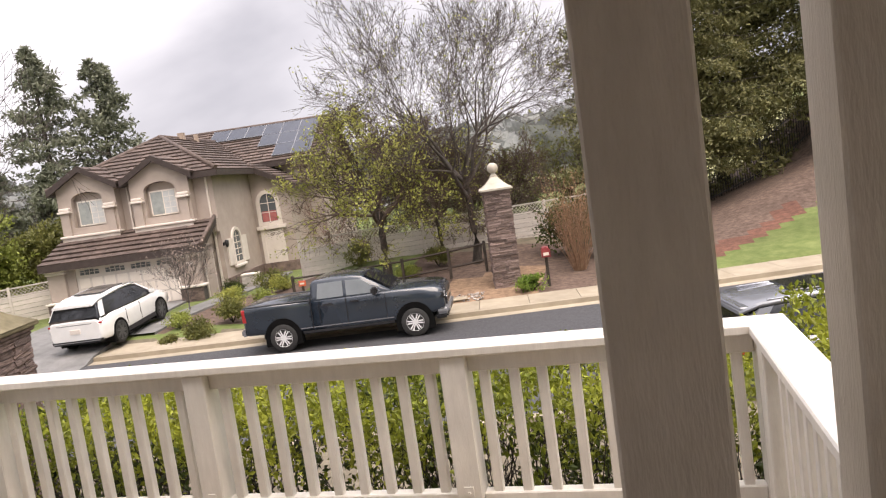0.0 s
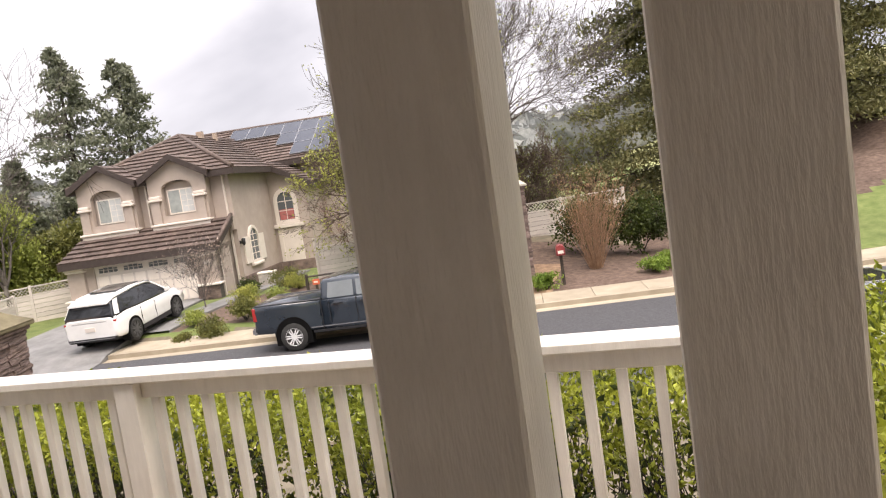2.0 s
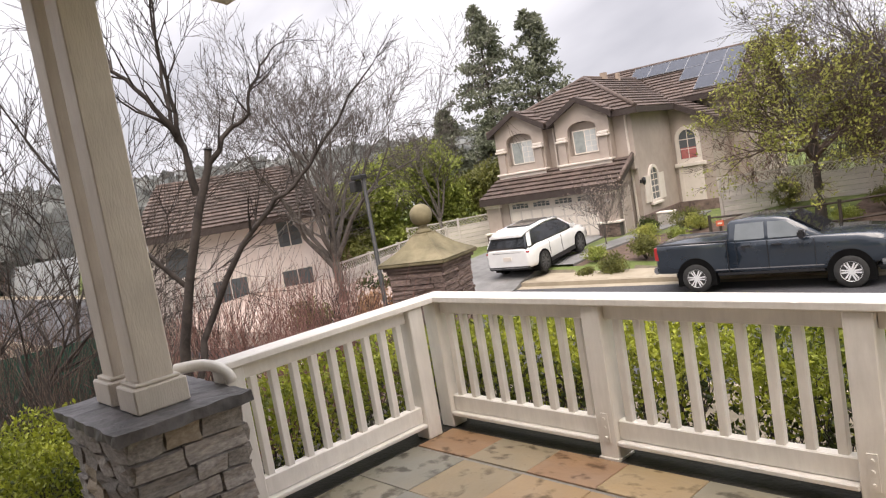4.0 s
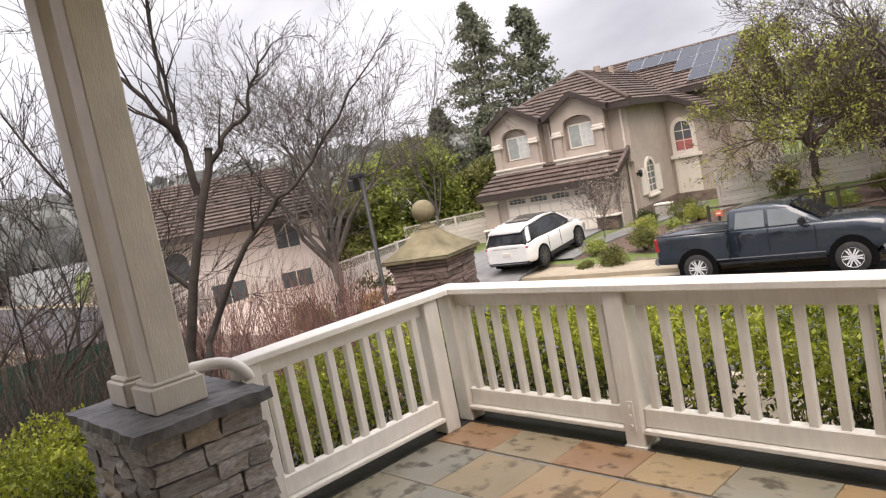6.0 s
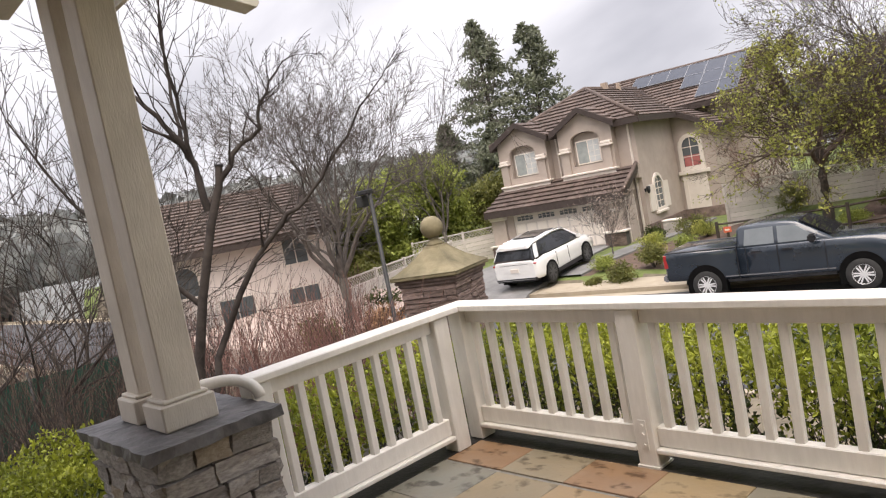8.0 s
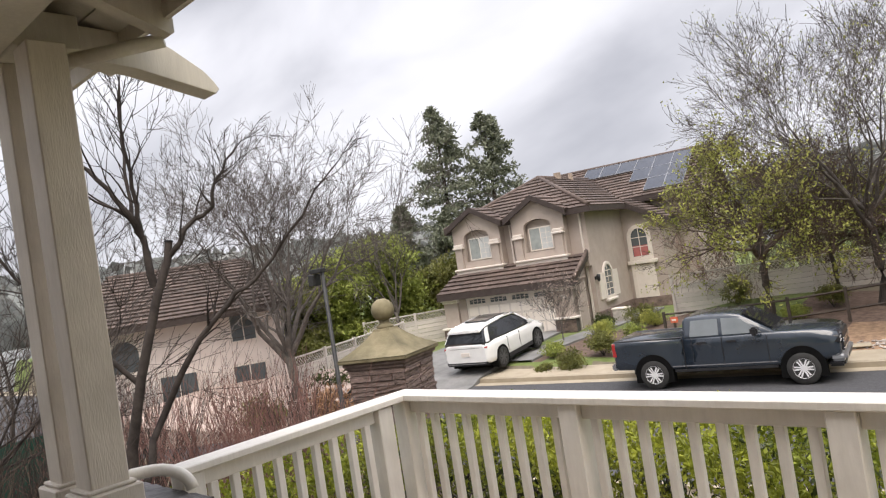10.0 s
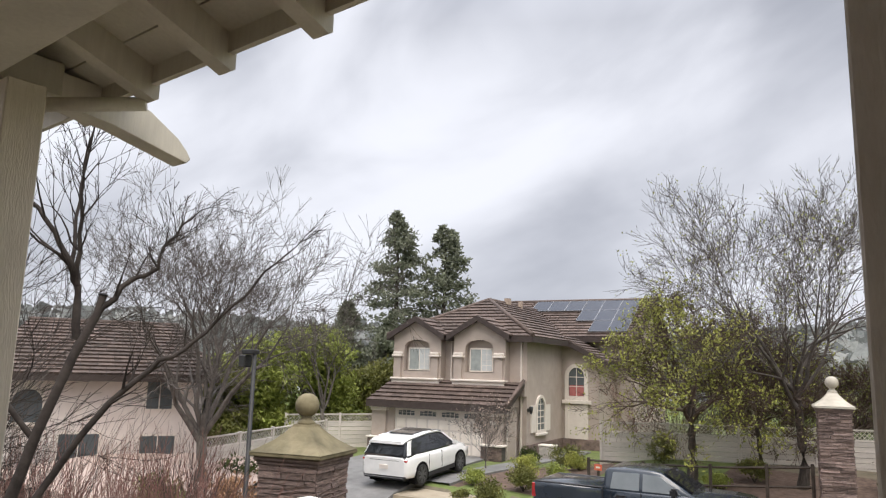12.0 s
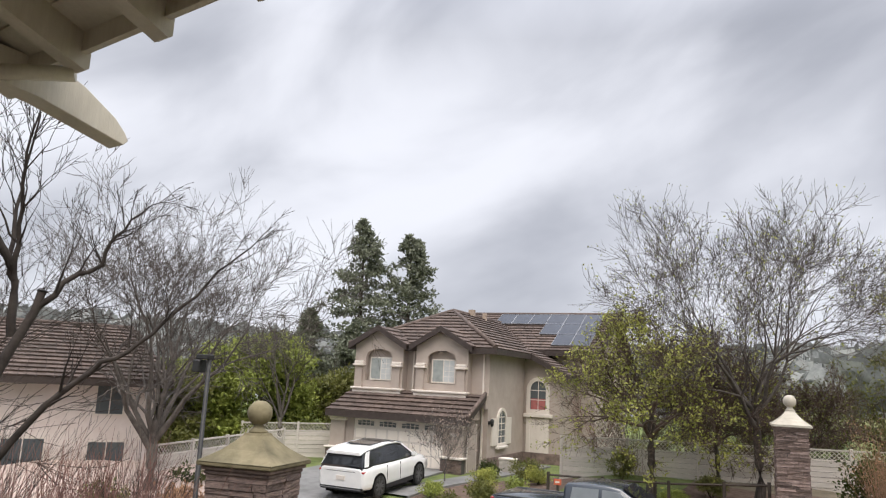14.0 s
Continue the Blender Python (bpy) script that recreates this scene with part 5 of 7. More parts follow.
# ---- fences ----
def lattice_fence(name, p, q, z0a, z0b, height, lat, label, panel=2.4):
    """Boards laid flat between posts, with a diagonal lattice strip on top."""
    p, q = Vector((*p, 0)), Vector((*q, 0))
    ln = (q - p).length
    ang = math.degrees(math.atan2((q - p).y, (q - p).x))
    f = thing(name, pose(p.x, p.y, 0, 0, 0, ang), label, "fence", "lattice fences")
    n = max(1, round(ln / panel))
    w = ln / n
    for i in range(n + 1):
        zb = z0a + (z0b - z0a) * i / n
        bm = bm_new()
        box(bm, i * w - 0.06, i * w + 0.06, -0.06, 0.06, zb - 0.4, zb + height + 0.05)
        part("post", bevel(bm, 0.012), M_FENCE, f)
    for i in range(n):
        a, b = z0a + (z0b - z0a) * i / n, z0a + (z0b - z0a) * (i + 1) / n
        x0, x1 = i * w + 0.063, (i + 1) * w - 0.063
        solid = height - lat
        rows = max(3, round(solid / 0.2))
        for r in range(rows):
            bm = bm_new()
            h = solid / rows
            pts = [(x0, a + r * h - 0.2 * (r == 0)), (x1, b + r * h - 0.2 * (r == 0)), (x1, b + (r + 1) * h - 0.014), (x0, a + (r + 1) * h - 0.014)]
            prism(bm, pts, "y", -0.02 - 0.014 * (r % 2), 0.02 + 0.006 * (r % 2))
            part("board", bm, M_FENCE, f)
        for zz in (solid + 0.0, height - 0.05):
            bm = bm_new()
            prism(bm, [(x0, a + zz), (x1, b + zz), (x1, b + zz + 0.055), (x0, a + zz + 0.055)], "y", -0.035, 0.035)
            part("rail", bm, M_FENCE, f)
        # lattice laths, clipped to the strip
        v, fc = [], []
        hh = lat - 0.11
        for s in (-1, 1):
            k = x0 - hh
            while k < x1:
                lo, hi = max(0.0, (x0 - k) / 1.0), min(hh, x1 - k)
                if hi > lo:
                    o = len(v)
                    for t in (lo, hi):
                        xx = k + t
                        zz = solid + 0.055 + (t if s > 0 else hh - t) + a + (b - a) * (xx - x0) / (x1 - x0)
                        for dz in (-0.015, 0.015):
                            for dy in (0.0, 0.008):
                                v.append((xx, s * 0.009 + dy - 0.004, zz + dz))
                    fc += [(o, o + 4, o + 6, o + 2), (o + 1, o + 3, o + 7, o + 5), (o + 2, o + 6, o + 7, o + 3), (o, o + 1, o + 5, o + 4)]
                k += 0.16
        ob = raw("lattice", v, fc, M_FENCE, f, "pale diagonal lattice")
        ob["kind"] = "stuff"
    return f


hl = in_house(-7.25, 0.4)
lattice_fence("lattice_fence", (-25.6, 21.2), (hl.x, hl.y), -2.35, -2.2, 1.65, 0.42, "greige board fence with lattice top beside the house")
lattice_fence("lattice_fence", (-19.4, 12.2), (-22.4, 21.0), -2.45, -2.35, 1.55, 0.42, "greige board fence with lattice top along the side yard")
lattice_fence("lattice_fence", (-9.9, 24.6), (2.7, 28.2), -1.75, -1.5, 1.55, 0.42, "greige board fence with lattice top behind the garden")


def rail_fence(name, pts, height, rails, mat, label, wire=False):
    f = thing(name, pose(0, 0, 0), label, "fence")
    for (x, y, z) in pts:
        bm = bm_new()
        box(bm, x - 0.045, x + 0.045, y - 0.045, y + 0.045, z - 0.3, z + height)
        part("post", bevel(bm, 0.01), mat, f)
    for a, b in zip(pts, pts[1:]):
        for r in rails:
            bm = bm_new()
            p, q = Vector(a) + Vector((0, 0, r)), Vector(b) + Vector((0, 0, r))
            d = (q - p).normalized()
            tube(bm, p + d * 0.06, q - d * 0.06, 0.036, 0.036, 4)
            part("rail", bm, mat, f)
        if wire:
            bm = bm_new()
            for k in range(1, 12):
                p = Vector(a).lerp(Vector(b), k / 12)
                tube(bm, p + Vector((0, 0, 0.05)), p + Vector((0, 0, height - 0.1)), 0.011, 0.011, 3, False)
            ob = part("wire_mesh", bm, mat, f)
            ob["kind"] = "stuff"
    return f


rail_fence("rail_fence", [(-8.6, 20.9, -2.0), (-6.6, 21.0, -1.95), (-4.4, 21.2, -1.85), (-2.7, 21.35, -1.7), (-1.35, 21.2, -1.55)], 0.78, (0.1, 0.68), M_FENCEDARK, "dark brown two-rail garden fence")
rail_fence("hill_fence", [(x, y, ground_z(x, y)) for x, y in ((15.2, 34.6), (16.6, 35.0), (17.95, 35.5), (19.2, 36.0), (20.5, 36.6), (21.8, 37.2), (23.1, 37.9), (24.4, 38.7), (25.7, 39.6), (27.0, 40.5))], 1.45, (0.25, 1.35), M_FENCEDARK, "dark post and wire fence climbing the bank", True)
rail_fence("pasture_fence", [(1.0, 33.5, -1.9), (3.2, 33.8, -1.8), (5.4, 34.0, -1.6)], 2.3, (2.2,), M_FENCEDARK, "dark wooden rail fence before the pasture")

# black iron picket fence under the conifers
ir = thing("iron_fence", pose(0, 0, 0), "black iron picket fence under the conifers", "fence")
IP = [(1.8, 31.2), (4.3, 31.6), (7.2, 32.6), (10.0, 34.2), (13.0, 35.8)]
for a, b in zip(IP, IP[1:]):
    za, zb = ground_z(*a), ground_z(*b)
    n = int(math.hypot(b[0] - a[0], b[1] - a[1]) / 0.14)
    bm = bm_new()
    box(bm, a[0] - 0.05, a[0] + 0.05, a[1] - 0.05, a[1] + 0.05, za - 0.2, za + 1.95)
    part("post", bm, M_IRON, ir)
    for h in (0.2, 1.65):
        bm = bm_new()
        tube(bm, (*a, za + h), (*b, zb + h), 0.03, 0.03, 4)
        part("rail", bm, M_IRON, ir)
    for k in range(1, n):
        t = k / n
        x, y, z = a[0] + (b[0] - a[0]) * t, a[1] + (b[1] - a[1]) * t, za + (zb - za) * t
        bm = bm_new()
        tube(bm, (x, y, z + 0.05), (x, y, z + 1.85), 0.016, 0.012, 4)
        part("picket", bm, M_IRON, ir)

# ---- mailbox, street lamp, sign, small things ----
mb = thing("mailbox", pose(0.85, 20.2, ground_z(0.85, 20.2), 0, 0, 10), "dark red mailbox on a post beside the pavement", "mailbox")
bm = bm_new()
box(bm, -0.05, 0.05, -0.05, 0.05, -0.1, 0.98)
part("post", bevel(bm, 0.008), M_FENCEDARK, mb)
bm = bm_new()
prism(bm, [(-0.14, 0.98), (0.14, 0.98), (0.14, 1.2), (0.1, 1.28), (0, 1.31), (-0.1, 1.28), (-0.14, 1.2)], "y", -0.24, 0.24)
bx = part("box", bevel(bm, 0.008), surf("red_enamel", (0.20, 0.03, 0.035), (0.27, 0.05, 0.05), 4, 0.4, 0.05), mb)
bm = bm_new()
box(bm, -0.09, 0.09, -0.252, -0.242, 1.04, 1.14)
part("label_plate", bm, M_STUCCO_LT, bx, "small white plate")

lampx = thing("street_lamp", pose(-11.3, 8.1, -2.5), "dark metal street lamp post with a box head", "street lamp")
bm = bm_new()
lathe(bm, [(0.09, 0.0), (0.09, 0.3), (0.06, 0.34), (0.05, 4.55)], 12)
part("pole", bm, M_IRON, lampx)
bm = bm_new()
box(bm, -0.42, 0.06, -0.1, 0.1, 4.5, 4.62)
hd = part("arm", bevel(bm, 0.02), M_IRON, lampx)
bm = bm_new()
box(bm, -0.50, -0.24, -0.13, 0.13, 4.18, 4.49)
part("head", bevel(bm, 0.03), M_IRON, hd)

sg = thing("yard_sign", pose(-8.05, 20.55, ground_z(-8.05, 20.55), 0, 0, 12), "small orange-red sign on a wooden stake", "sign")
bm = bm_new()
box(bm, -0.045, 0.045, -0.02, 0.02, 0.0, 0.62)
part("stake", bm, M_FENCEDARK, sg)
bm = bm_new()
box(bm, -0.13, 0.13, -0.045, -0.022, 0.56, 0.76)
pl = part("plate", bevel(bm, 0.005), surf("orange_sign_paint", (0.55, 0.10, 0.05), (0.62, 0.14, 0.07), 4, 0.6, 0.0), sg)
bm = bm_new()
box(bm, -0.08, 0.07, -0.052, -0.0455, 0.63, 0.69)
part("mark", bm, M_STUCCO_LT, pl)

gw = thing("utility_cabinet", HM @ pose(1.0, 0.4, -2.2), "small weathered grey utility box on the garden bed", "utility box")
bm = bm_new()
box(bm, -0.35, 0.35, -0.25, 0.25, 0.0, 0.62)
part("case", bevel(bm, 0.02), surf("weathered_plastic", (0.42, 0.39, 0.35), (0.56, 0.52, 0.47), 5, 0.8, 0.2, stain=0.4, stain_scale=6), gw)
bm = bm_new()
box(bm, -0.38, 0.38, -0.28, 0.28, 0.622, 0.70)
part("lid", bevel(bm, 0.02), M_STUCCO_LT, gw)

M_RIVER = surf("river_stone", (0.22, 0.19, 0.17), (0.48, 0.44, 0.40), 4, 0.8, 0.3, 30, rand=0.4)
# stones along the foot of the tan bank, and a flat slab
rng = random.Random(9)
for k in range(70):
    x = rng.uniform(-2.9, -1.2)
    y = kerb_y(x) + 1.75 + rng.uniform(0.0, 0.75)
    r = rng.uniform(0.025, 0.06)
    bm = bm_new()
    bmesh.ops.create_icosphere(bm, subdivisions=1, radius=r)
    for v in bm.verts:
        v.co = Vector((v.co.x * rng.uniform(0.9, 1.5), v.co.y, v.co.z * 0.6)) * rng.uniform(0.85, 1.1)
    ob = one("river_stone", bm, M_RIVER, "pale rounded river stone on bare soil", "stone", "river stones")
    ob.matrix_basis = pose(x, y, ground_z(x, y) + r * 0.3, 0, 0, rng.uniform(0, 360))
bm = bm_new()
box(bm, -0.28, 0.28, -0.16, 0.16, 0, 0.07)
ob = one("stepping_slab", bevel(bm, 0.03), M_CONCRETE, "pale flat stone slab at the pavement's edge", "slab")
ob.matrix_basis = pose(-2.0, kerb_y(-2.0) + 1.95, ground_z(-2.0, kerb_y(-2) + 1.95) + 0.02, 4, 0, 15)

# green screened fence panel down the slope
gp = thing("green_screen_fence", pose(-10.3, -1.6, -1.7, 0, 0, 80), "dark green mesh-screened fence panel down the slope", "fence")
M_GREENMESH = surf("green_mesh", (0.012, 0.05, 0.035), (0.025, 0.08, 0.055), 30, 0.8, 0.4, 80)
for k in range(2):
    bm = bm_new()
    box(bm, -0.6 + k * 1.6, 0.98 + k * 1.6, -0.01, 0.01, 0.0, 1.62)
    part("screen", bm, M_GREENMESH, gp)
for k in range(3):
    bm = bm_new()
    tube(bm, (-0.61 + k * 1.6, 0, -0.4), (-0.61 + k * 1.6, 0, 1.75), 0.03, 0.03, 8)
    part("post", bm, M_IRON, gp)

# ---- the pink-beige house beyond the side street ----
def left_house():
    """Stucco block with a tiled hip roof, its eave towards the street."""
    h = thing("house", pose(-22.5, 10.6, 0, 0, 0, 62), "two-storey pink-beige stucco house with brown tile roof", "house")

    def hb(name, mat, x0, x1, y0, y1, z0, z1, parent=None, label=""):
        bm = bm_new()
        box(bm, x0, x1, y0, y1, z0, z1)
        return part(name, bm, mat, parent or h, label)
    hb("wall", M_STUCCO_PINK, -3.9, 3.0, 0.0, 8.0, -2.8, 1.45)
    tile_roof(h, "roof", [(-4.4, -0.6, 1.22), (3.5, -0.6, 1.22), (2.2, 4.0, 3.3), (-3.6, 4.0, 3.3)], 15)
    tile_roof(h, "roof", [(3.5, 8.6, 1.22), (-4.4, 8.6, 1.22), (-3.6, 4.0, 3.3), (2.2, 4.0, 3.3)], 15)
    hb("fascia", M_FASCIA, -4.4, 3.5, -0.7, -0.6, 1.0, 1.22)
    tile_roof(h, "hip_roof", [(3.5, -0.6, 1.22), (3.5, 8.6, 1.22), (2.2, 4.0, 3.3), (2.2, 4.0, 3.3)], 12)
    tile_roof(h, "hip_roof", [(-4.4, 8.6, 1.22), (-4.4, -0.6, 1.22), (-3.6, 4.0, 3.3), (-3.6, 4.0, 3.3)], 12)
    bm = bm_new()
    tube(bm, (-3.6, 4.0, 3.33), (2.2, 4.0, 3.33), 0.1, 0.1, 8)
    part("ridge_cap", bm, M_ROOF, h)
    for x, z, w, hh in ((1.0, 0.0, 0.9, 1.1), (0.9, -2.0, 1.2, 1.0), (-1.8, -2.0, 1.3, 1.1)):
        wi = hb("window", M_STUCCO_LT, x - 0.06, x + w + 0.06, -0.05, 0.0, z - 0.06, z + hh + 0.06)
        hb("pane", M_GLASS, x, x + w / 2 - 0.02, -0.058, -0.05, z, z + hh, wi)
        hb("pane", M_GLASS, x + w / 2 + 0.02, x + w, -0.058, -0.05, z, z + hh, wi)
    bm = bm_new()
    ring(bm, arch_pts(-3.5, -2.3, -0.6, 0.2, 0.6), arch_pts(-3.38, -2.42, -0.48, 0.2, 0.48), "y", -0.08, 0.0)
    w = part("window", bm, M_STUCCO_LT, h, "white arched window")
    bm = bm_new()
    prism(bm, arch_pts(-3.38, -2.42, -0.48, 0.2, 0.48), "y", -0.03, 0.01)
    part("pane", bm, M_GLASS, w)


left_house()
M_PAVER = surf("red_brick_paver", (0.44, 0.34, 0.29), (0.56, 0.45, 0.39), 6, 0.85, 0.3, stain=0.2)
ribbon("brick_drive", [(-16.6, 12.4), (-17.4, 11.8), (-18.6, 10.9), (-20.2, 9.8), (-22.2, 8.9)], 3.6, M_PAVER, lambda x, y: -2.56 + 0.95 * ease(-14.5, -21.5, x), "reddish paved drive rising to the pink-beige house", "driveway", 1.3)


# ---- plants ----
def leaf_mat(name, a, b, rough=0.5, spread=0.35):
    m = surf(name, a, b, 1.7, rough, 0.0, island=spread, spec=0.35)
    n, l = m.node_tree.nodes, m.node_tree.links
    bs = n["Principled BSDF"]
    tr = n.new("ShaderNodeBsdfTranslucent")
    l.new(bs.inputs["Base Color"].links[0].from_socket, tr.inputs[0])
    mx = n.new("ShaderNodeMixShader")
    mx.inputs[0].default_value = 0.3
    l.new(bs.outputs[0], mx.inputs[1])
    l.new(tr.outputs[0], mx.inputs[2])
    l.new(mx.outputs[0], n["Material Output"].inputs[0])
    return m


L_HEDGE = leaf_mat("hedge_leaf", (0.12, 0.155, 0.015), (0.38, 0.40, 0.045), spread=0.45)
# dark leaf for shrubs, and for shade painted into the porch hedges
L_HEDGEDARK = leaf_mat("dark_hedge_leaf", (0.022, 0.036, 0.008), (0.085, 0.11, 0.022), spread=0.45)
L_GREEN = leaf_mat("bright_shrub_leaf", (0.165, 0.205, 0.04), (0.37, 0.41, 0.10))
L_OLIVE = leaf_mat("olive_leaf", (0.095, 0.105, 0.028), (0.21, 0.21, 0.06))
L_YELLOW = leaf_mat("yellow_green_leaf", (0.22, 0.25, 0.05), (0.46, 0.46, 0.12))
L_PINE = leaf_mat("conifer_needle", (0.11, 0.125, 0.085), (0.26, 0.275, 0.20))
L_RED = leaf_mat("redwood_needle", (0.085, 0.095, 0.035), (0.22, 0.205, 0.085))
L_RUST = leaf_mat("rust_stem_tip", (0.26, 0.14, 0.075), (0.42, 0.26, 0.15))
L_GRASS = leaf_mat("clump_grass", (0.12, 0.20, 0.03), (0.25, 0.34, 0.06))
M_TWIG = surf("dark_twig", (0.021, 0.016, 0.014), (0.062, 0.050, 0.043), 6, 0.9, 0.0)
M_TWIGGREY = surf("grey_twig", (0.065, 0.055, 0.05), (0.14, 0.122, 0.108), 6, 0.9, 0.0)
M_TWIGPALE = surf("pale_twig", (0.15, 0.13, 0.125), (0.27, 0.24, 0.23), 6, 0.9, 0.0)
M_TWIGBROWN = surf("brown_twig", (0.065, 0.046, 0.037), (0.15, 0.11, 0.085), 6, 0.9, 0.0)
M_TWIGRUST = surf("rust_twig", (0.22, 0.125, 0.075), (0.40, 0.26, 0.165), 6, 0.9, 0.0)
M_TWIGRED = surf("reddish_twig", (0.13, 0.065, 0.055), (0.26, 0.14, 0.115), 6, 0.9, 0.0)


class Wood:
    """Collects tapered limbs as plain lists."""

    def __init__(self, seed):
        self.v, self.f, self.tips, self.rng, self.least = [], [], [], random.Random(seed), 0.004

    def limb(self, p, q, r0, r1, n):
        d = (q - p)
        if d.length < 1e-5:
            return
        m = d.to_track_quat("Z", "Y").to_matrix()
        o = len(self.v)
        for c, r in ((p, r0), (q, r1)):
            for i in range(n):
                a = 6.2832 * i / n
                self.v.append(tuple(c + m @ Vector((r * math.cos(a), r * math.sin(a), 0))))
        for i in range(n):
            self.f.append((o + i, o + (i + 1) % n, o + n + (i + 1) % n, o + n + i))

    def chain(self, pts, radii, n):
        """One limb through several points, its rings shared."""
        o = len(self.v)
        for k, (c, r) in enumerate(zip(pts, radii)):
            d = pts[min(k + 1, len(pts) - 1)] - pts[max(k - 1, 0)]
            m = d.to_track_quat("Z", "Y").to_matrix()
            for i in range(n):
                a = 6.2832 * i / n
                self.v.append(tuple(c + m @ Vector((r * math.cos(a), r * math.sin(a), 0))))
        for k in range(len(pts) - 1):
            for i in range(n):
                self.f.append((o + k * n + i, o + k * n + (i + 1) % n, o + (k + 1) * n + (i + 1) % n, o + (k + 1) * n + i))

    def grow(self, p, d, length, r, level, wild=0.25, up=0.08, kids=4, fork=0.6, shrink=0.62):
        """A bending limb that bears side limbs, down to twigs at level 0."""
        rng = self.rng
        n = 5 if level > 1 else 4 if level else 3
        p = Vector(p)
        d = Vector(d).normalized()
        sides = 7 if level >= 3 else 4 if level >= 1 else 3
        marks, line, thick = [], [p], [max(r, self.least)]
        for i in range(n):
            q = p + d * (length / n)
            rb = max(r * (1 - 0.75 * (i + 1) / n), self.least * 0.7)
            line.append(q)
            thick.append(rb)
            marks.append((q, d.copy(), rb))
            d = (d + Vector((rng.gauss(0, wild), rng.gauss(0, wild), rng.gauss(0, wild) + up))).normalized()
            p = q
        self.chain(line, thick, sides)
        self.tips.append((p, d))
        if level <= 0:
            return
        for k in range(kids):
            i = min(n - 1, int(rng.uniform(0.25, 1.0) * n))
            q, dd, rr = marks[i]
            side = dd.cross(Vector((rng.gauss(0, 1), rng.gauss(0, 1), rng.gauss(0, 1)))).normalized()
            nd = (dd + side * rng.uniform(fork * 0.7, fork * 1.5)).normalized()
            self.grow(q, nd, length * shrink * rng.uniform(0.75, 1.2), max(rr * 0.72, self.least), level - 1, wild, up, kids, fork, shrink)
        q, dd, rr = marks[-1]
        self.grow(q, dd, length * shrink, max(rr, self.least), level - 1, wild, up, kids, fork, shrink)

    def mesh(self, name, mat, parent, label=""):
        ob = raw(name, self.v, self.f, mat, parent, label, smooth=True)
        if name != "trunk":
            ob["kind"] = "stuff"
        return ob


def leaves(name, places, size, mat, parent, rng, label="", fold=0.35, up=0.4, long=1.8):
    """Many small folded leaves, each its own island."""
    v, f = [], []
    for p in places:
        a = Vector((rng.gauss(0, 1), rng.gauss(0, 1), rng.gauss(0, 1) + up)).normalized()
        b = a.cross(Vector((rng.gauss(0, 1), rng.gauss(0, 1), rng.gauss(0, 1)))).normalized()
        c = a.cross(b)
        s = size * rng.uniform(0.6, 1.3)
        o = len(v)
        p = Vector(p)
        v += [tuple(p), tuple(p + a * s * long * 0.5 + b * s * 0.5 + c * s * fold * 0.5), tuple(p + a * s * long), tuple(p + a * s * long * 0.5 - b * s * 0.5 + c * s * fold * 0.5)]
        f += [(o, o + 1, o + 2), (o, o + 2, o + 3)]
    ob = raw(name, v, f, mat, parent, label)
    ob["kind"] = "stuff"
    return ob


def clumps(centre, radii, n, rng, seed, hollow=0.55, lobes=3.0):
    """Points in an uneven rounded mass, denser towards the outside."""
    out = []
    c, r = Vector(centre), Vector(radii)
    while len(out) < n:
        d = Vector((rng.gauss(0, 1), rng.gauss(0, 1), rng.gauss(0, 1))).normalized()
        k = 1 + 0.38 * noise.noise(d * lobes + Vector((seed, 0, 0))) + 0.16 * noise.noise(d * lobes * 2.7 + Vector((0, seed, 0)))
        t = rng.uniform(hollow, 1.0) * k
        p = Vector((d.x * r.x, d.y * r.y, d.z * r.z)) * t
        if noise.noise(p * 1.6 + Vector((seed, seed, 0))) > -0.22:
            out.append(c + p)
    return out


def shrub(x, y, rx, ry, h, mat, n, size, label, seed, z=None, name="shrub", base=0.0):
    rng = random.Random(seed)
    z = ground_z(x, y) if z is None else z
    s = thing(name, pose(x, y, z), label, "shrub")
    w = Wood(seed)
    for k in range(7):
        a = rng.uniform(0, 6.28)
        w.grow((0, 0, base), (math.cos(a) * rx * 0.7, math.sin(a) * ry * 0.7, h * 0.8), h * 0.75, 0.018, 1, 0.2, 0.1, 3)
    w.mesh("stemwork", M_TWIG, s)
    leaves("foliage", clumps((0, 0, base + h * 0.55), (rx, ry, h * 0.5), n, rng, seed, 0.35), size, mat, s, rng)
    return s


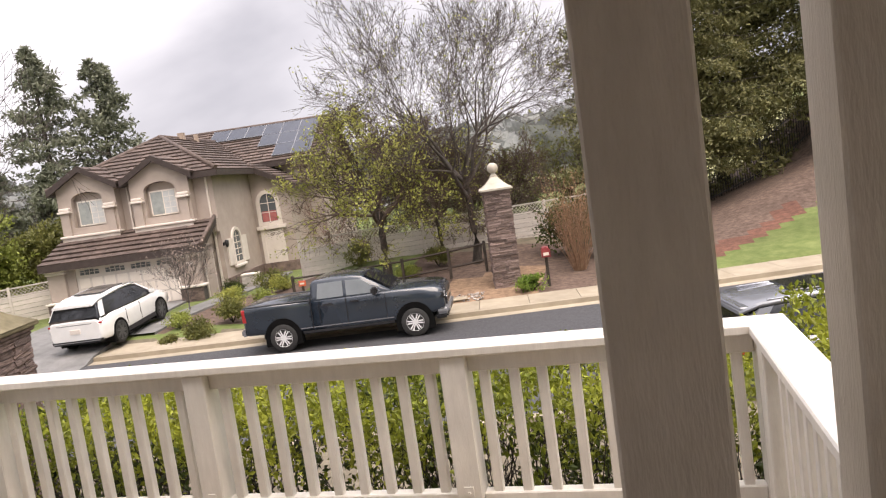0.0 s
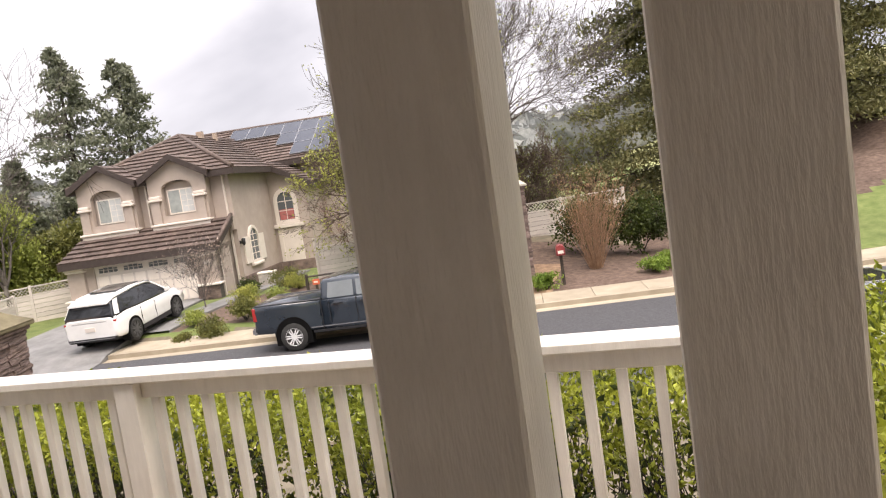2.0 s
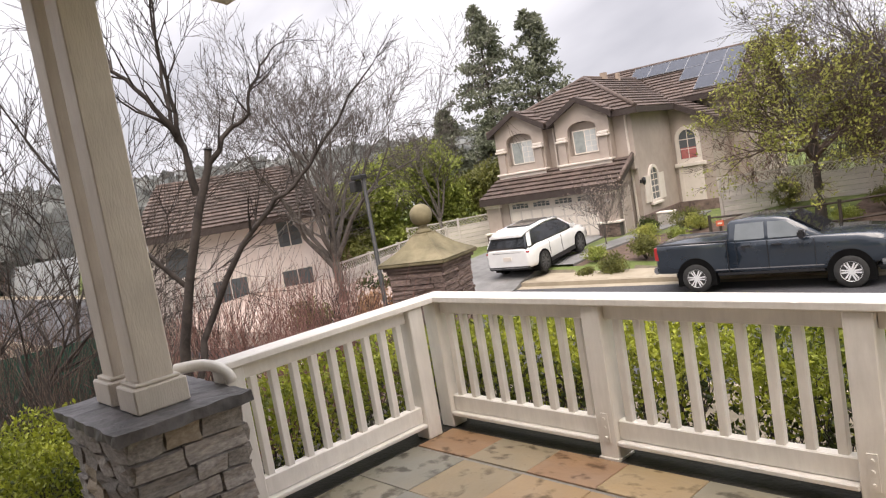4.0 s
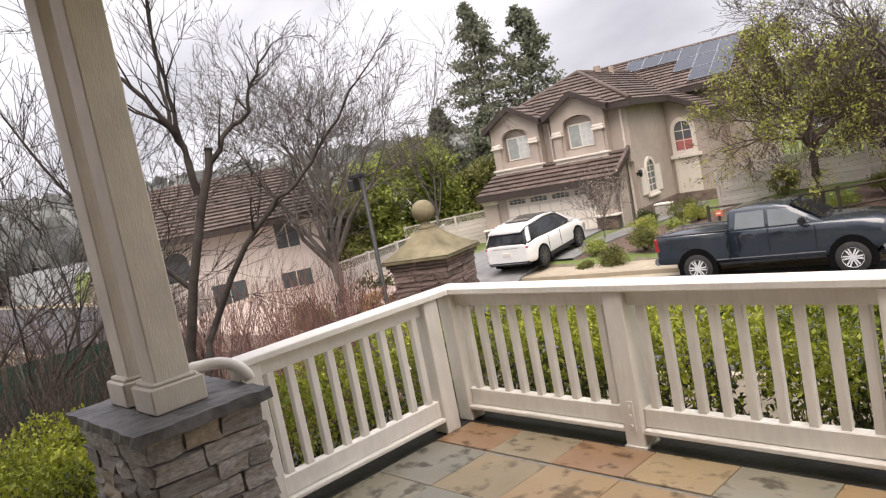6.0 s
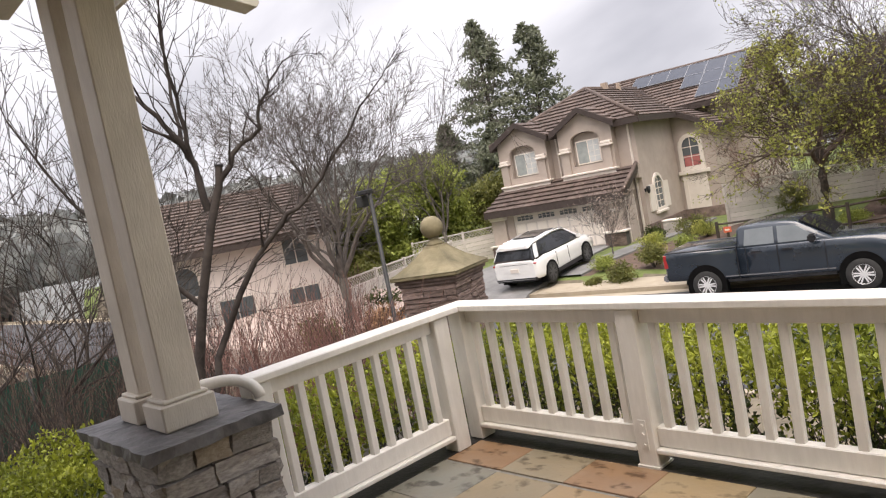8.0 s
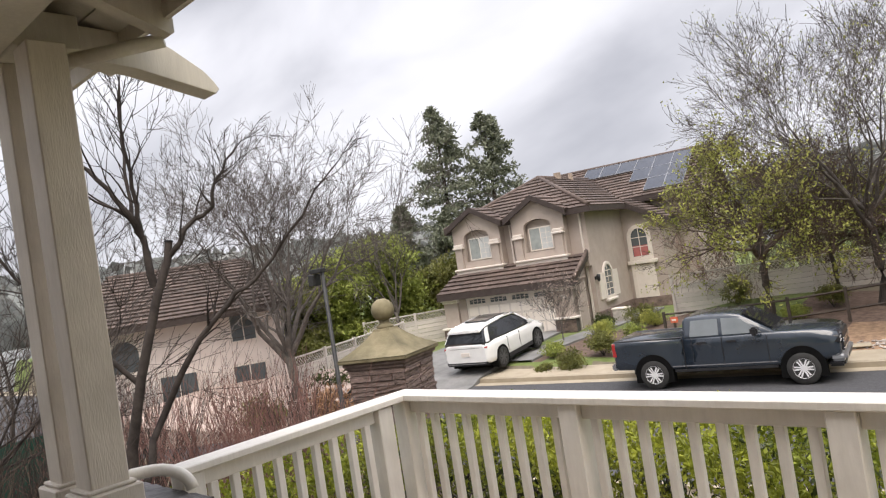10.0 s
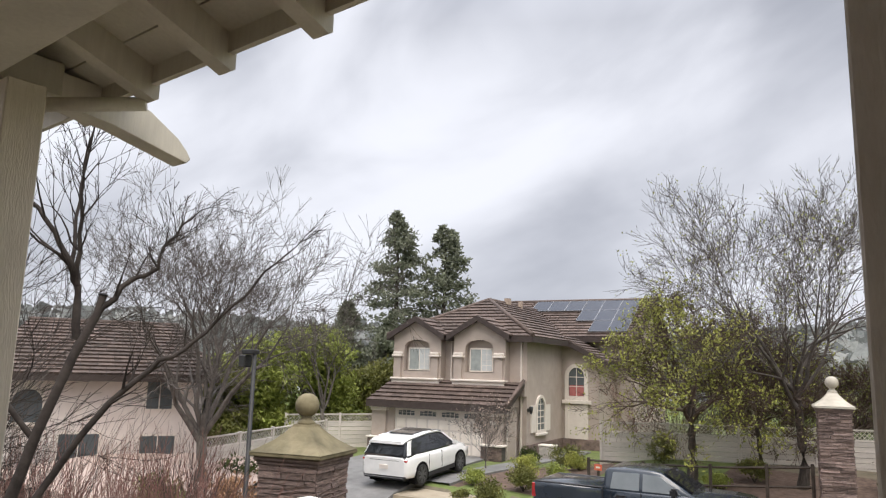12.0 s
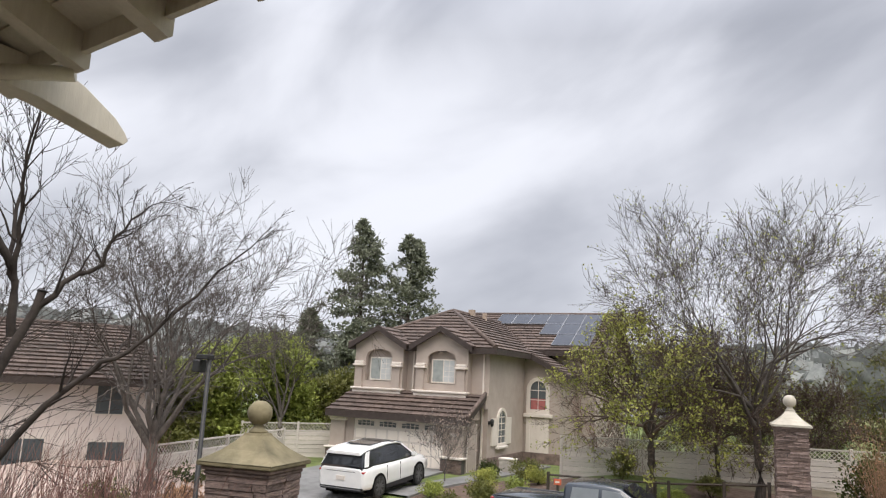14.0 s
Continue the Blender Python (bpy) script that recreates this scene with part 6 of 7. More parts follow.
# hedges close outside the railing
def hedge(x0, x1, y0, y1, z0, z1, seed, label, dense=1.0):
    rng = random.Random(seed)
    h = thing("hedge", pose(0, 0, 0), label, "hedge", "porch hedges")
    w = Wood(seed)
    area = (x1 - x0) * (y1 - y0)
    for k in range(int(area * 26)):
        p = Vector((rng.uniform(x0 + 0.12, x1 - 0.12), rng.uniform(y0 + 0.12, y1 - 0.1), z0))
        w.grow(p, (rng.gauss(0, 0.1), rng.gauss(0, 0.1), 1), (z1 - z0) * rng.uniform(0.42, 0.58), rng.uniform(0.008, 0.016), 2, 0.12, 0.1, 3, 0.5, 0.4)
    w.mesh("stemwork", M_TWIG, h, "dark bare stems")
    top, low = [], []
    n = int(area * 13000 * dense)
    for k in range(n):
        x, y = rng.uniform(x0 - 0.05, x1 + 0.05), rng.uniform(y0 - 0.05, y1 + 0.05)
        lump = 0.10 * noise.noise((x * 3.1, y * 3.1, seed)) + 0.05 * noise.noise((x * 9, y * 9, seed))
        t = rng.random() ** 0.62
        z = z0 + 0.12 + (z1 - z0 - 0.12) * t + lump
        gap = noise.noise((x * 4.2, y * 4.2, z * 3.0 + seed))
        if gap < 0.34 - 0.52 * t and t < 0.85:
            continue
        # lower leaves take the dark colour, which paints in the hedge's inner shade
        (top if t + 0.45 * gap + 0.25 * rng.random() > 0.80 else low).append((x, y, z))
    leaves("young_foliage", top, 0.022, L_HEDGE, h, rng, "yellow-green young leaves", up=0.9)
    leaves("old_foliage", low, 0.028, L_HEDGEDARK, h, rng, "dark green lower leaves, colour deepened for the hedge's inner shade", up=0.5)
    return h


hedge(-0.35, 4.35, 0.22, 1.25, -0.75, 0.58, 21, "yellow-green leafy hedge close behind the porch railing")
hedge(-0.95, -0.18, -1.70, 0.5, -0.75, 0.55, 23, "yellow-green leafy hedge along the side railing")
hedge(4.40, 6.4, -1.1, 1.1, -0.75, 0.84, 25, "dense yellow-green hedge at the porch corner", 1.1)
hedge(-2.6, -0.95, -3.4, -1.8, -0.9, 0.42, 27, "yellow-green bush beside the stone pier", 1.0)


def bare_tree(x, y, h, seed, r, label, kids, levels, mat=M_TWIG, bark=M_BARK, spread=0.5, trunk=0.3, up=0.10, lean=(0, 0), leaf=None, leaf_n=0, leaf_size=0.06, limbs=6, z=None, wild=0.16, reach=0.55, name="tree", least=0.006, patch=0.0, droops=()):
    """A short trunk that opens into several limbs, each branching down to fine twigs."""
    z = ground_z(x, y) if z is None else z
    t = thing(name, pose(x, y, z - 0.05), label, "tree")
    w = Wood(seed)
    rng = w.rng
    top = Vector((lean[0] * trunk, lean[1] * trunk, h * trunk))
    steps = 5
    line, thick = [Vector((0, 0, 0))], [r * 1.3]
    for i in range(steps):
        line.append(top * ((i + 1) / steps) + Vector((rng.gauss(0, 0.04), rng.gauss(0, 0.04), 0)) * h * 0.1)
        thick.append(r * (1.0 - 0.07 * i))
    w.chain(line, thick, 10)
    p = line[-1]
    w.mesh("trunk", bark, t)
    b = Wood(seed + 1)
    b.least = least
    for k in range(limbs):
        a = 6.2832 * (k + rng.uniform(-0.25, 0.25)) / limbs
        s = spread * (0.35 if k == 0 else rng.uniform(0.7, 1.2))
        q = p - Vector((0, 0, h * trunk * 0.3 * rng.random() * (k > 0)))
        b.grow(q, (math.cos(a) * s, math.sin(a) * s, 1), h * (1 - trunk) * reach * rng.uniform(0.85, 1.1), r * 0.5, levels, wild, up, kids, 0.62, 0.62)
    for f, d, ln in droops:
        b.grow(top * f, d, ln, r * 0.42, 3, 0.14, 0.06, 5, 0.7, 0.5)
    br = b.mesh("branchwork", mat, t, "fine bare branches")
    tips = [q for q in b.tips if noise.noise(q[0] * 0.9 + Vector((seed, 0, 0))) > patch - 0.35] if patch else b.tips
    if leaf:
        pts = [q + Vector((rng.gauss(0, 0.08), rng.gauss(0, 0.08), rng.gauss(0, 0.08))) for q, d in (rng.choice(tips) for k in range(leaf_n))]
        leaves("foliage", pts, leaf_size, leaf, t, rng, "sparse young leaves")
    return t


# the small tree below the porch, with a sawn limb
def yard_tree():
    t = thing("tree", pose(-4.75, 0.0, -1.7), "bare dark-barked garden tree with one sawn-off limb", "tree")
    w = Wood(41)
    o = Vector((-4.75, 0.0, -1.7))
    run = [Vector(p) - o for p in ((-4.75, 0.0, -1.7), (-4.72, -0.02, -0.6), (-4.66, 0.02, 0.2), (-4.55, 0.2, 1.0), (-4.47, 0.45, 1.8), (-4.41, 0.64, 2.28), (-4.40, 0.68, 2.50))]
    rad = [0.088, 0.072, 0.063, 0.056, 0.051, 0.046, 0.044]
    w.chain(run, rad, 10)
    w.mesh("trunk", M_TWIG, t, "dark furrowed trunk")
    bm = bm_new()
    tube(bm, run[6] - Vector((0, 0, 0.01)), run[6] + Vector((0, 0.004, 0.012)), 0.056, 0.052, 10)
    part("sawn_end", bm, M_DARK, t)
    b = Wood(43)
    rng = b.rng

    def bough(pts, r0, r1, twigs, length):
        """A long bending bough with side twigs that turn upward."""
        pts = [Vector(q) - o for q in pts]
        fine = []
        for k, (u, w2) in enumerate(zip(pts, pts[1:])):
            for i in range(3):
                fine.append(u.lerp(w2, i / 3) + Vector((rng.gauss(0, 0.018), rng.gauss(0, 0.018), rng.gauss(0, 0.018))) * (i > 0))
        fine.append(pts[-1])
        n = len(fine)
        b.chain(fine, [r0 + (r1 - r0) * (i / (n - 1)) ** 0.8 for i in range(n)], 7)
        for k in range(twigs):
            i = min(n - 2, int(n * rng.uniform(0.22, 1.0)))
            d = (fine[i + 1] - fine[i]).normalized()
            side = d.cross(Vector((rng.gauss(0, 1), rng.gauss(0, 1), rng.gauss(0, 1)))).normalized()
            f = 1 - i / n
            b.grow(fine[i], d * 0.6 + side * rng.uniform(0.5, 1.0) + Vector((0, 0, 0.45)), length * (0.55 + 0.6 * f) * rng.uniform(0.6, 1.2), (r0 + (r1 - r0) * i / n) * 0.5, 2, 0.13, 0.08, 2, 0.6, 0.6)
        b.grow(fine[-1], fine[-1] - fine[-3], length * 0.8, r1, 2, 0.14, 0.05, 4, 0.55, 0.6)

    bough(((-4.55, 0.5, 2.0), (-4.57, 0.47, 2.58), (-4.55, 0.33, 2.87), (-4.60, 0.17, 3.16), (-4.75, -0.11, 3.52), (-5.0, -0.4, 3.9)), 0.052, 0.016, 11, 0.9)
    bough(((-4.56, 0.45, 2.6), (-4.51, 0.39, 3.17), (-4.40, 0.32, 3.75), (-4.22, 0.29, 4.3)), 0.034, 0.010, 11, 0.7)
    bough(((-4.57, 0.40, 2.7), (-4.75, 0.45, 3.2), (-4.85, 0.5, 3.8), (-4.8, 0.55, 4.4)), 0.030, 0.010, 10, 0.7)
    bough(((-4.44, 0.60, 2.2), (-4.33, 0.85, 2.61), (-4.09, 1.14, 2.84), (-4.02, 1.22, 3.18), (-3.86, 1.38, 3.45)), 0.042, 0.010, 12, 0.5)
    bough(((-4.75, 0.05, -0.5), (-4.85, 0.35, 0.2), (-4.51, 0.93, 1.28), (-4.21, 1.24, 1.67), (-4.0, 1.51, 1.91), (-3.77, 1.77, 2.27), (-3.45, 2.07, 2.75), (-3.22, 2.28, 3.08)), 0.052, 0.010, 16, 0.55)
    bough(((-4.6, 0.2, 0.9), (-4.8, -0.3, 1.6), (-5.0, -0.8, 2.3), (-5.1, -1.2, 3.2)), 0.035, 0.010, 10, 0.8)
    b.mesh("branchwork", M_TWIG, t, "dark bare branches")


yard_tree()
bare_tree(-17.9, 11.2, 10.2, 51, 0.22, "tall bare winter tree with a wide twiggy crown", 4, 4, M_TWIGGREY, M_BARKGREY, 0.55, 0.24, 0.06, limbs=9, wild=0.19, reach=0.50, least=0.008)
bare_tree(-24.2, 22.4, 6.4, 53, 0.15, "slim bare tree behind the green shrubs", 4, 3, M_TWIGGREY, M_BARKGREY, 0.42, 0.3, 0.14, limbs=5, reach=0.55, least=0.013)
bare_tree(-2.2, 23.7, 10.9, 55, 0.16, "tall bare tree with a broad rounded crown of fine twigs", 4, 4, M_TWIGGREY, M_BARK, 0.86, 0.32, 0.06, limbs=10, wild=0.18, leaf=L_YELLOW, leaf_n=2400, leaf_size=0.05, reach=0.50, least=0.008)
bare_tree(-5.6, 22.9, 7.9, 57, 0.17, "spreading garden tree with sparse yellow-green leaves", 4, 4, M_TWIGBROWN, M_BARK, 1.15, 0.36, 0.03, limbs=10, leaf=L_YELLOW, leaf_n=10000, leaf_size=0.066, wild=0.24, reach=0.43, least=0.008, patch=0.25, droops=((0.85, (-1.0, -0.15, 0.10), 2.6), (0.95, (-0.9, -0.5, 0.25), 2.3)))
bare_tree(-3.9, 25.1, 6.6, 67, 0.10, "brown twiggy tree with a few young leaves", 4, 4, M_TWIGBROWN, M_BARK, 0.95, 0.30, 0.05, limbs=9, leaf=L_YELLOW, leaf_n=3500, leaf_size=0.05, wild=0.22, reach=0.45, least=0.010, patch=0.35)
bare_tree(-1.6, 29.0, 4.4, 68, 0.10, "brown twiggy tree behind the board fence", 4, 4, M_TWIGBROWN, M_BARK, 1.0, 0.22, 0.04, limbs=9, leaf=L_OLIVE, leaf_n=2500, leaf_size=0.06, wild=0.22, reach=0.5, least=0.012)
bare_tree(-5.0, 28.6, 5.2, 69, 0.10, "brown twiggy tree behind the board fence", 4, 4, M_TWIGBROWN, M_BARK, 1.0, 0.22, 0.04, limbs=9, leaf=L_OLIVE, leaf_n=2500, leaf_size=0.06, wild=0.22, reach=0.5, least=0.012)
bare_tree(-8.6, 25.2, 3.6, 58, 0.05, "small bare garden tree by the house wall", 4, 2, M_TWIGRED, M_BARK, 0.6, 0.2, 0.1, limbs=6, name="small_tree")
bare_tree(-13.35, 21.3, 2.6, 59, 0.035, "small pale bare tree beside the driveway", 4, 3, M_TWIGGREY, M_BARKGREY, 0.6, 0.18, 0.12, limbs=7, leaf=leaf_mat("dry_pink_leaf", (0.35, 0.27, 0.22), (0.5, 0.4, 0.34)), leaf_n=500, leaf_size=0.05, name="small_tree")
bare_tree(0.6, 38.0, 5.4, 61, 0.25, "brown bare oak on the pasture behind the fence", 5, 3, M_TWIGBROWN, M_BARK, 1.2, 0.3, 0.0, limbs=8, leaf=L_OLIVE, leaf_n=3000, leaf_size=0.1, z=-1.8)
bare_tree(27.5, 42.5, 3.8, 62, 0.12, "bare shrubby tree on the bank", 5, 3, M_TWIGRED, M_BARKGREY, 0.9, 0.12, 0.05, limbs=9, reach=0.7)
bare_tree(-8.4, -1.9, 5.6, 63, 0.10, "bare thicket tree down the slope", 5, 3, M_TWIG, M_BARK, 0.9, 0.15, 0.06, limbs=8, z=-2.4, reach=0.7)
bare_tree(-12.5, 0.8, 5.8, 65, 0.12, "bare grey tree beyond the green fence", 4, 3, M_TWIGGREY, M_BARKGREY, 0.8, 0.2, 0.08, limbs=7, z=-2.6, reach=0.65)
bare_tree(-14.5, -3.8, 6.5, 66, 0.14, "bare tree at the edge of the side yard", 4, 3, M_TWIGGREY, M_BARKGREY, 0.8, 0.2, 0.08, limbs=7, z=-2.6, reach=0.65)


def twig_shrub(x, y, h, n, mat, label, seed, z, spread=0.35, tips=None):
    s = thing("twig_shrub", pose(x, y, z), label, "shrub")
    w = Wood(seed)
    for k in range(n):
        a = w.rng.uniform(0, 6.28)
        q = w.rng.uniform(0.1, 1.0) * spread
        w.grow((math.cos(a) * q * 0.5, math.sin(a) * q * 0.5, 0), (math.cos(a) * q, math.sin(a) * q, 1), h * w.rng.uniform(0.5, 0.8), 0.013, 1, 0.07, 0.05, 4, 0.35, 0.6)
    w.mesh("stemwork", mat, s)
    if tips:
        rng = random.Random(seed)
        leaves("tip_foliage", [rng.choice(w.tips)[0] + Vector((rng.gauss(0, 0.06), rng.gauss(0, 0.06), rng.gauss(0, 0.05))) for k in range(900)], 0.035, tips, s, rng)
    return s


twig_shrub(-3.4, 1.3, 2.0, 60, M_TWIGRED, "reddish bare twiggy shrub below the railing", 71, -1.6, 0.5)
twig_shrub(-5.6, 1.4, 2.3, 70, M_TWIGRED, "reddish bare stems of a winter shrub", 72, -1.8, 0.6)
twig_shrub(-4.2, -1.3, 2.2, 60, M_TWIG, "dark bare twiggy shrub beside the pier", 73, -1.7, 0.6)
twig_shrub(-6.5, -2.6, 2.4, 70, M_TWIG, "dark tangled bare thicket down the slope", 74, -2.0, 0.7)
twig_shrub(-7.4, 2.8, 2.2, 60, M_TWIGRED, "reddish bare thicket near the street", 75, -2.2, 0.6)
for i, (x, y, h) in enumerate(((-7.0, -0.6, 2.2), (-8.6, 0.9, 2.4), (-9.4, -3.6, 2.6), (-6.2, 3.4, 2.0), (-8.8, 4.4, 2.4), (-5.4, -3.6, 2.0), (-11.5, 3.2, 2.8), (-13.0, -1.0, 3.0), (-3.2, 2.6, 1.7), (-10.6, 6.0, 2.2))):
    twig_shrub(x, y, h, 55, (M_TWIG, M_TWIGRED, M_TWIGGREY)[i % 3], "tangled bare winter shrub on the slope", 400 + i, -2.1 - 0.02 * i, 0.7)
for i, (x, y, h) in enumerate(((-5.2, -2.2, 2.6), (-6.0, -1.2, 2.6), (-7.6, -3.4, 3.0), (-8.2, -1.9, 3.2), (-9.2, -0.2, 3.2), (-10.8, -2.6, 3.6), (-11.6, -4.6, 3.6), (-12.4, 1.6, 3.4), (-9.8, 2.2, 3.0), (-14.0, -2.2, 3.6))):
    twig_shrub(x, y, h, 50, (M_TWIG, M_TWIGBROWN)[i % 2], "dense dark bare thicket down the slope", 430 + i, -2.2, 0.95)
for i, (x, y) in enumerate(((-8.2, 28.6), (-6.2, 30.0), (-3.6, 30.6), (-1.8, 31.2))):
    twig_shrub(x, y, 3.2, 90, (M_TWIGBROWN, M_TWIG)[i % 2], "brown bare thicket behind the board fence", 460 + i, ground_z(x, y), 1.3, L_OLIVE)
twig_shrub(1.75, 22.2, 2.9, 90, M_TWIGRUST, "fan of rust-brown bare stems beside the stone pillar", 76, ground_z(1.75, 22.2), 0.42, L_RUST)
for i, (x, y, rx, h, mt, sz) in enumerate(((-10.35, 17.2, 0.55, 0.95, L_OLIVE, 0.07), (-9.9, 18.6, 0.65, 0.8, L_OLIVE, 0.07), (-11.9, 18.4, 0.6, 0.55, L_GREEN, 0.06), (-10.9, 20.2, 0.55, 0.9, L_YELLOW, 0.06), (-11.2, 16.95, 0.5, 0.5, L_OLIVE, 0.06), (-9.2, 19.6, 0.5, 0.85, L_GREEN, 0.06), (-11.3, 24.2, 0.75, 0.9, L_OLIVE, 0.07), (-10.2, 23.2, 0.6, 0.7, L_YELLOW, 0.06), (-12.2, 22.6, 0.5, 0.6, L_GREEN, 0.06), (-7.2, 24.3, 0.6, 1.1, L_OLIVE, 0.07), (-3.7, 23.6, 0.55, 0.8, L_OLIVE, 0.07), (-4.6, 22.3, 0.5, 0.5, L_GREEN, 0.06), (-12.9, 24.0, 0.5, 0.8, L_HEDGEDARK, 0.06))):
    shrub(x, y, rx, rx * 0.9, h, mt, 2200, sz * 0.66, "low rounded evergreen shrub in the garden bed", 80 + i)
for i, (x, y, rx) in enumerate(((3.8, 21.1, 0.65), (5.0, 20.9, 0.6), (4.4, 21.9, 0.7), (5.4, 22.2, 0.6), (0.35, 19.75, 0.55))):
    shrub(x, y, rx, rx, 0.5, L_GRASS, 1500, 0.05, "low bright green grassy clump on the mulch", 110 + i)
shrub(1.6, 24.2, 1.6, 0.9, 2.4, L_HEDGEDARK, 4500, 0.08, "dark green shrub behind the rust-brown stems", 120)
shrub(3.3, 24.6, 1.3, 0.8, 2.2, L_HEDGEDARK, 3500, 0.08, "dark green shrub in front of the iron fence", 121)
for i, (x, y) in enumerate(((17.0, 33.9), (19.0, 33.7), (15.0, 33.0), (21.5, 33.2), (14.2, 34.5), (23.5, 32.0), (18.0, 31.8))):
    shrub(x, y, 0.9, 0.6, 0.8 if i != 5 else 1.6, (L_OLIVE, L_RUST, L_YELLOW, L_HEDGEDARK, L_OLIVE, L_HEDGEDARK, L_OLIVE)[i], 900, 0.09, "low scrubby plant on the mulch bank", 130 + i)
for i, (x, y) in enumerate(((-15.0, 10.4), (-16.6, 9.0), (-12.6, 10.6), (-18.6, 13.2))):
    shrub(x, y, 0.9, 0.8, 1.1, (L_RUST, L_OLIVE, L_RUST, L_HEDGEDARK)[i], 1600, 0.07, "low reddish-brown shrub beside the side street", 150 + i, z=-2.7)


def green_tree(x, y, h, rx, mat, n, seed, label, size=0.2, trunk=0.2):
    """A leafy tree whose crown is many uneven clumps on real limbs."""
    rng = random.Random(seed)
    z = ground_z(x, y)
    t = thing("tree", pose(x, y, z), label, "tree")
    w = Wood(seed)
    w.grow((0, 0, 0), (0, 0, 1), h * 0.6, 0.13, 2, 0.1, 0.1, 5, 0.6, 0.6)
    w.mesh("trunk", M_BARK, t)
    pts = []
    for k in range(20):
        a, q = rng.uniform(0, 6.28), rng.uniform(0.0, 0.75)
        zz = rng.uniform(0.08, 0.9)
        env = rx * (1 - 0.55 * abs(zz - 0.5))
        c = (math.cos(a) * q * env, math.sin(a) * q * env, h * zz)
        pts += clumps(c, (rx * 0.42, rx * 0.42, h * 0.14), n // 20, rng, seed + k, 0.3)
    leaves("crown", pts, size, mat, t, rng)
    return t


for i, (x, y, h, rx) in enumerate(((-29.0, 19.2, 4.4, 3.0), (-27.4, 21.4, 5.4, 3.0), (-25.8, 24.0, 6.2, 3.1), (-24.4, 26.6, 5.2, 2.8), (-28.2, 24.6, 6.0, 3.0), (-31.5, 21.0, 4.8, 3.0), (-23.0, 29.0, 5.0, 2.4))):
    green_tree(x, y, h, rx, L_GREEN if i % 3 else L_OLIVE, 15000, 170 + i, "bushy bright green tree behind the board fence", 0.12)


def conifer(x, y, h, rx, mat, n, seed, label, low=0.1, power=0.8, size=0.16, z=None, droop=0.15):
    """A straight trunk with whorled boughs, each bough a spray of needle tufts with gaps between."""
    rng = random.Random(seed)
    z = ground_z(x, y) if z is None else z
    t = thing("conifer", pose(x, y, z - 0.1), label, "tree", "conifers")
    w = Wood(seed)
    r = 0.02 * h
    w.chain([Vector((0, 0, h * i / 8)) for i in range(9)], [r * (1.25 if i == 0 else 1 - i / 8.3) + 0.01 for i in range(9)], 10)
    w.mesh("trunk", M_BARK, t)
    b = Wood(seed + 1)
    pts = []
    boughs = int(h * 7)
    per = n // boughs
    for k in range(boughs):
        f = low + (1 - low) * (k + rng.random()) / boughs
        ln = rx * ((1 - f) ** power * 0.95 + 0.06) * rng.uniform(0.7, 1.25)
        a = rng.uniform(0, 6.2832)
        d = Vector((math.cos(a), math.sin(a), rng.uniform(0.05, 0.35) - droop))
        p = Vector((0, 0, h * f))
        b.limb(p, p + d * ln, 0.035 * (1.2 - f), 0.008, 4)
        side = Vector((-d.y, d.x, 0))
        for q in range(per):
            s = rng.random() ** 0.7
            wid = ln * 0.34 * (1 - 0.55 * s) * rng.gauss(0, 0.7)
            pts.append(p + d * ln * s + side * wid + Vector((0, 0, rng.gauss(-0.02, 0.11) * (0.6 + ln * 0.25) - droop * s * s * ln * 0.5)))
    b.mesh("boughwork", M_BARK, t)
    leaves("needle_spray", pts, size, mat, t, rng, "dark green needle sprays", up=0.1, long=2.2)
    return t


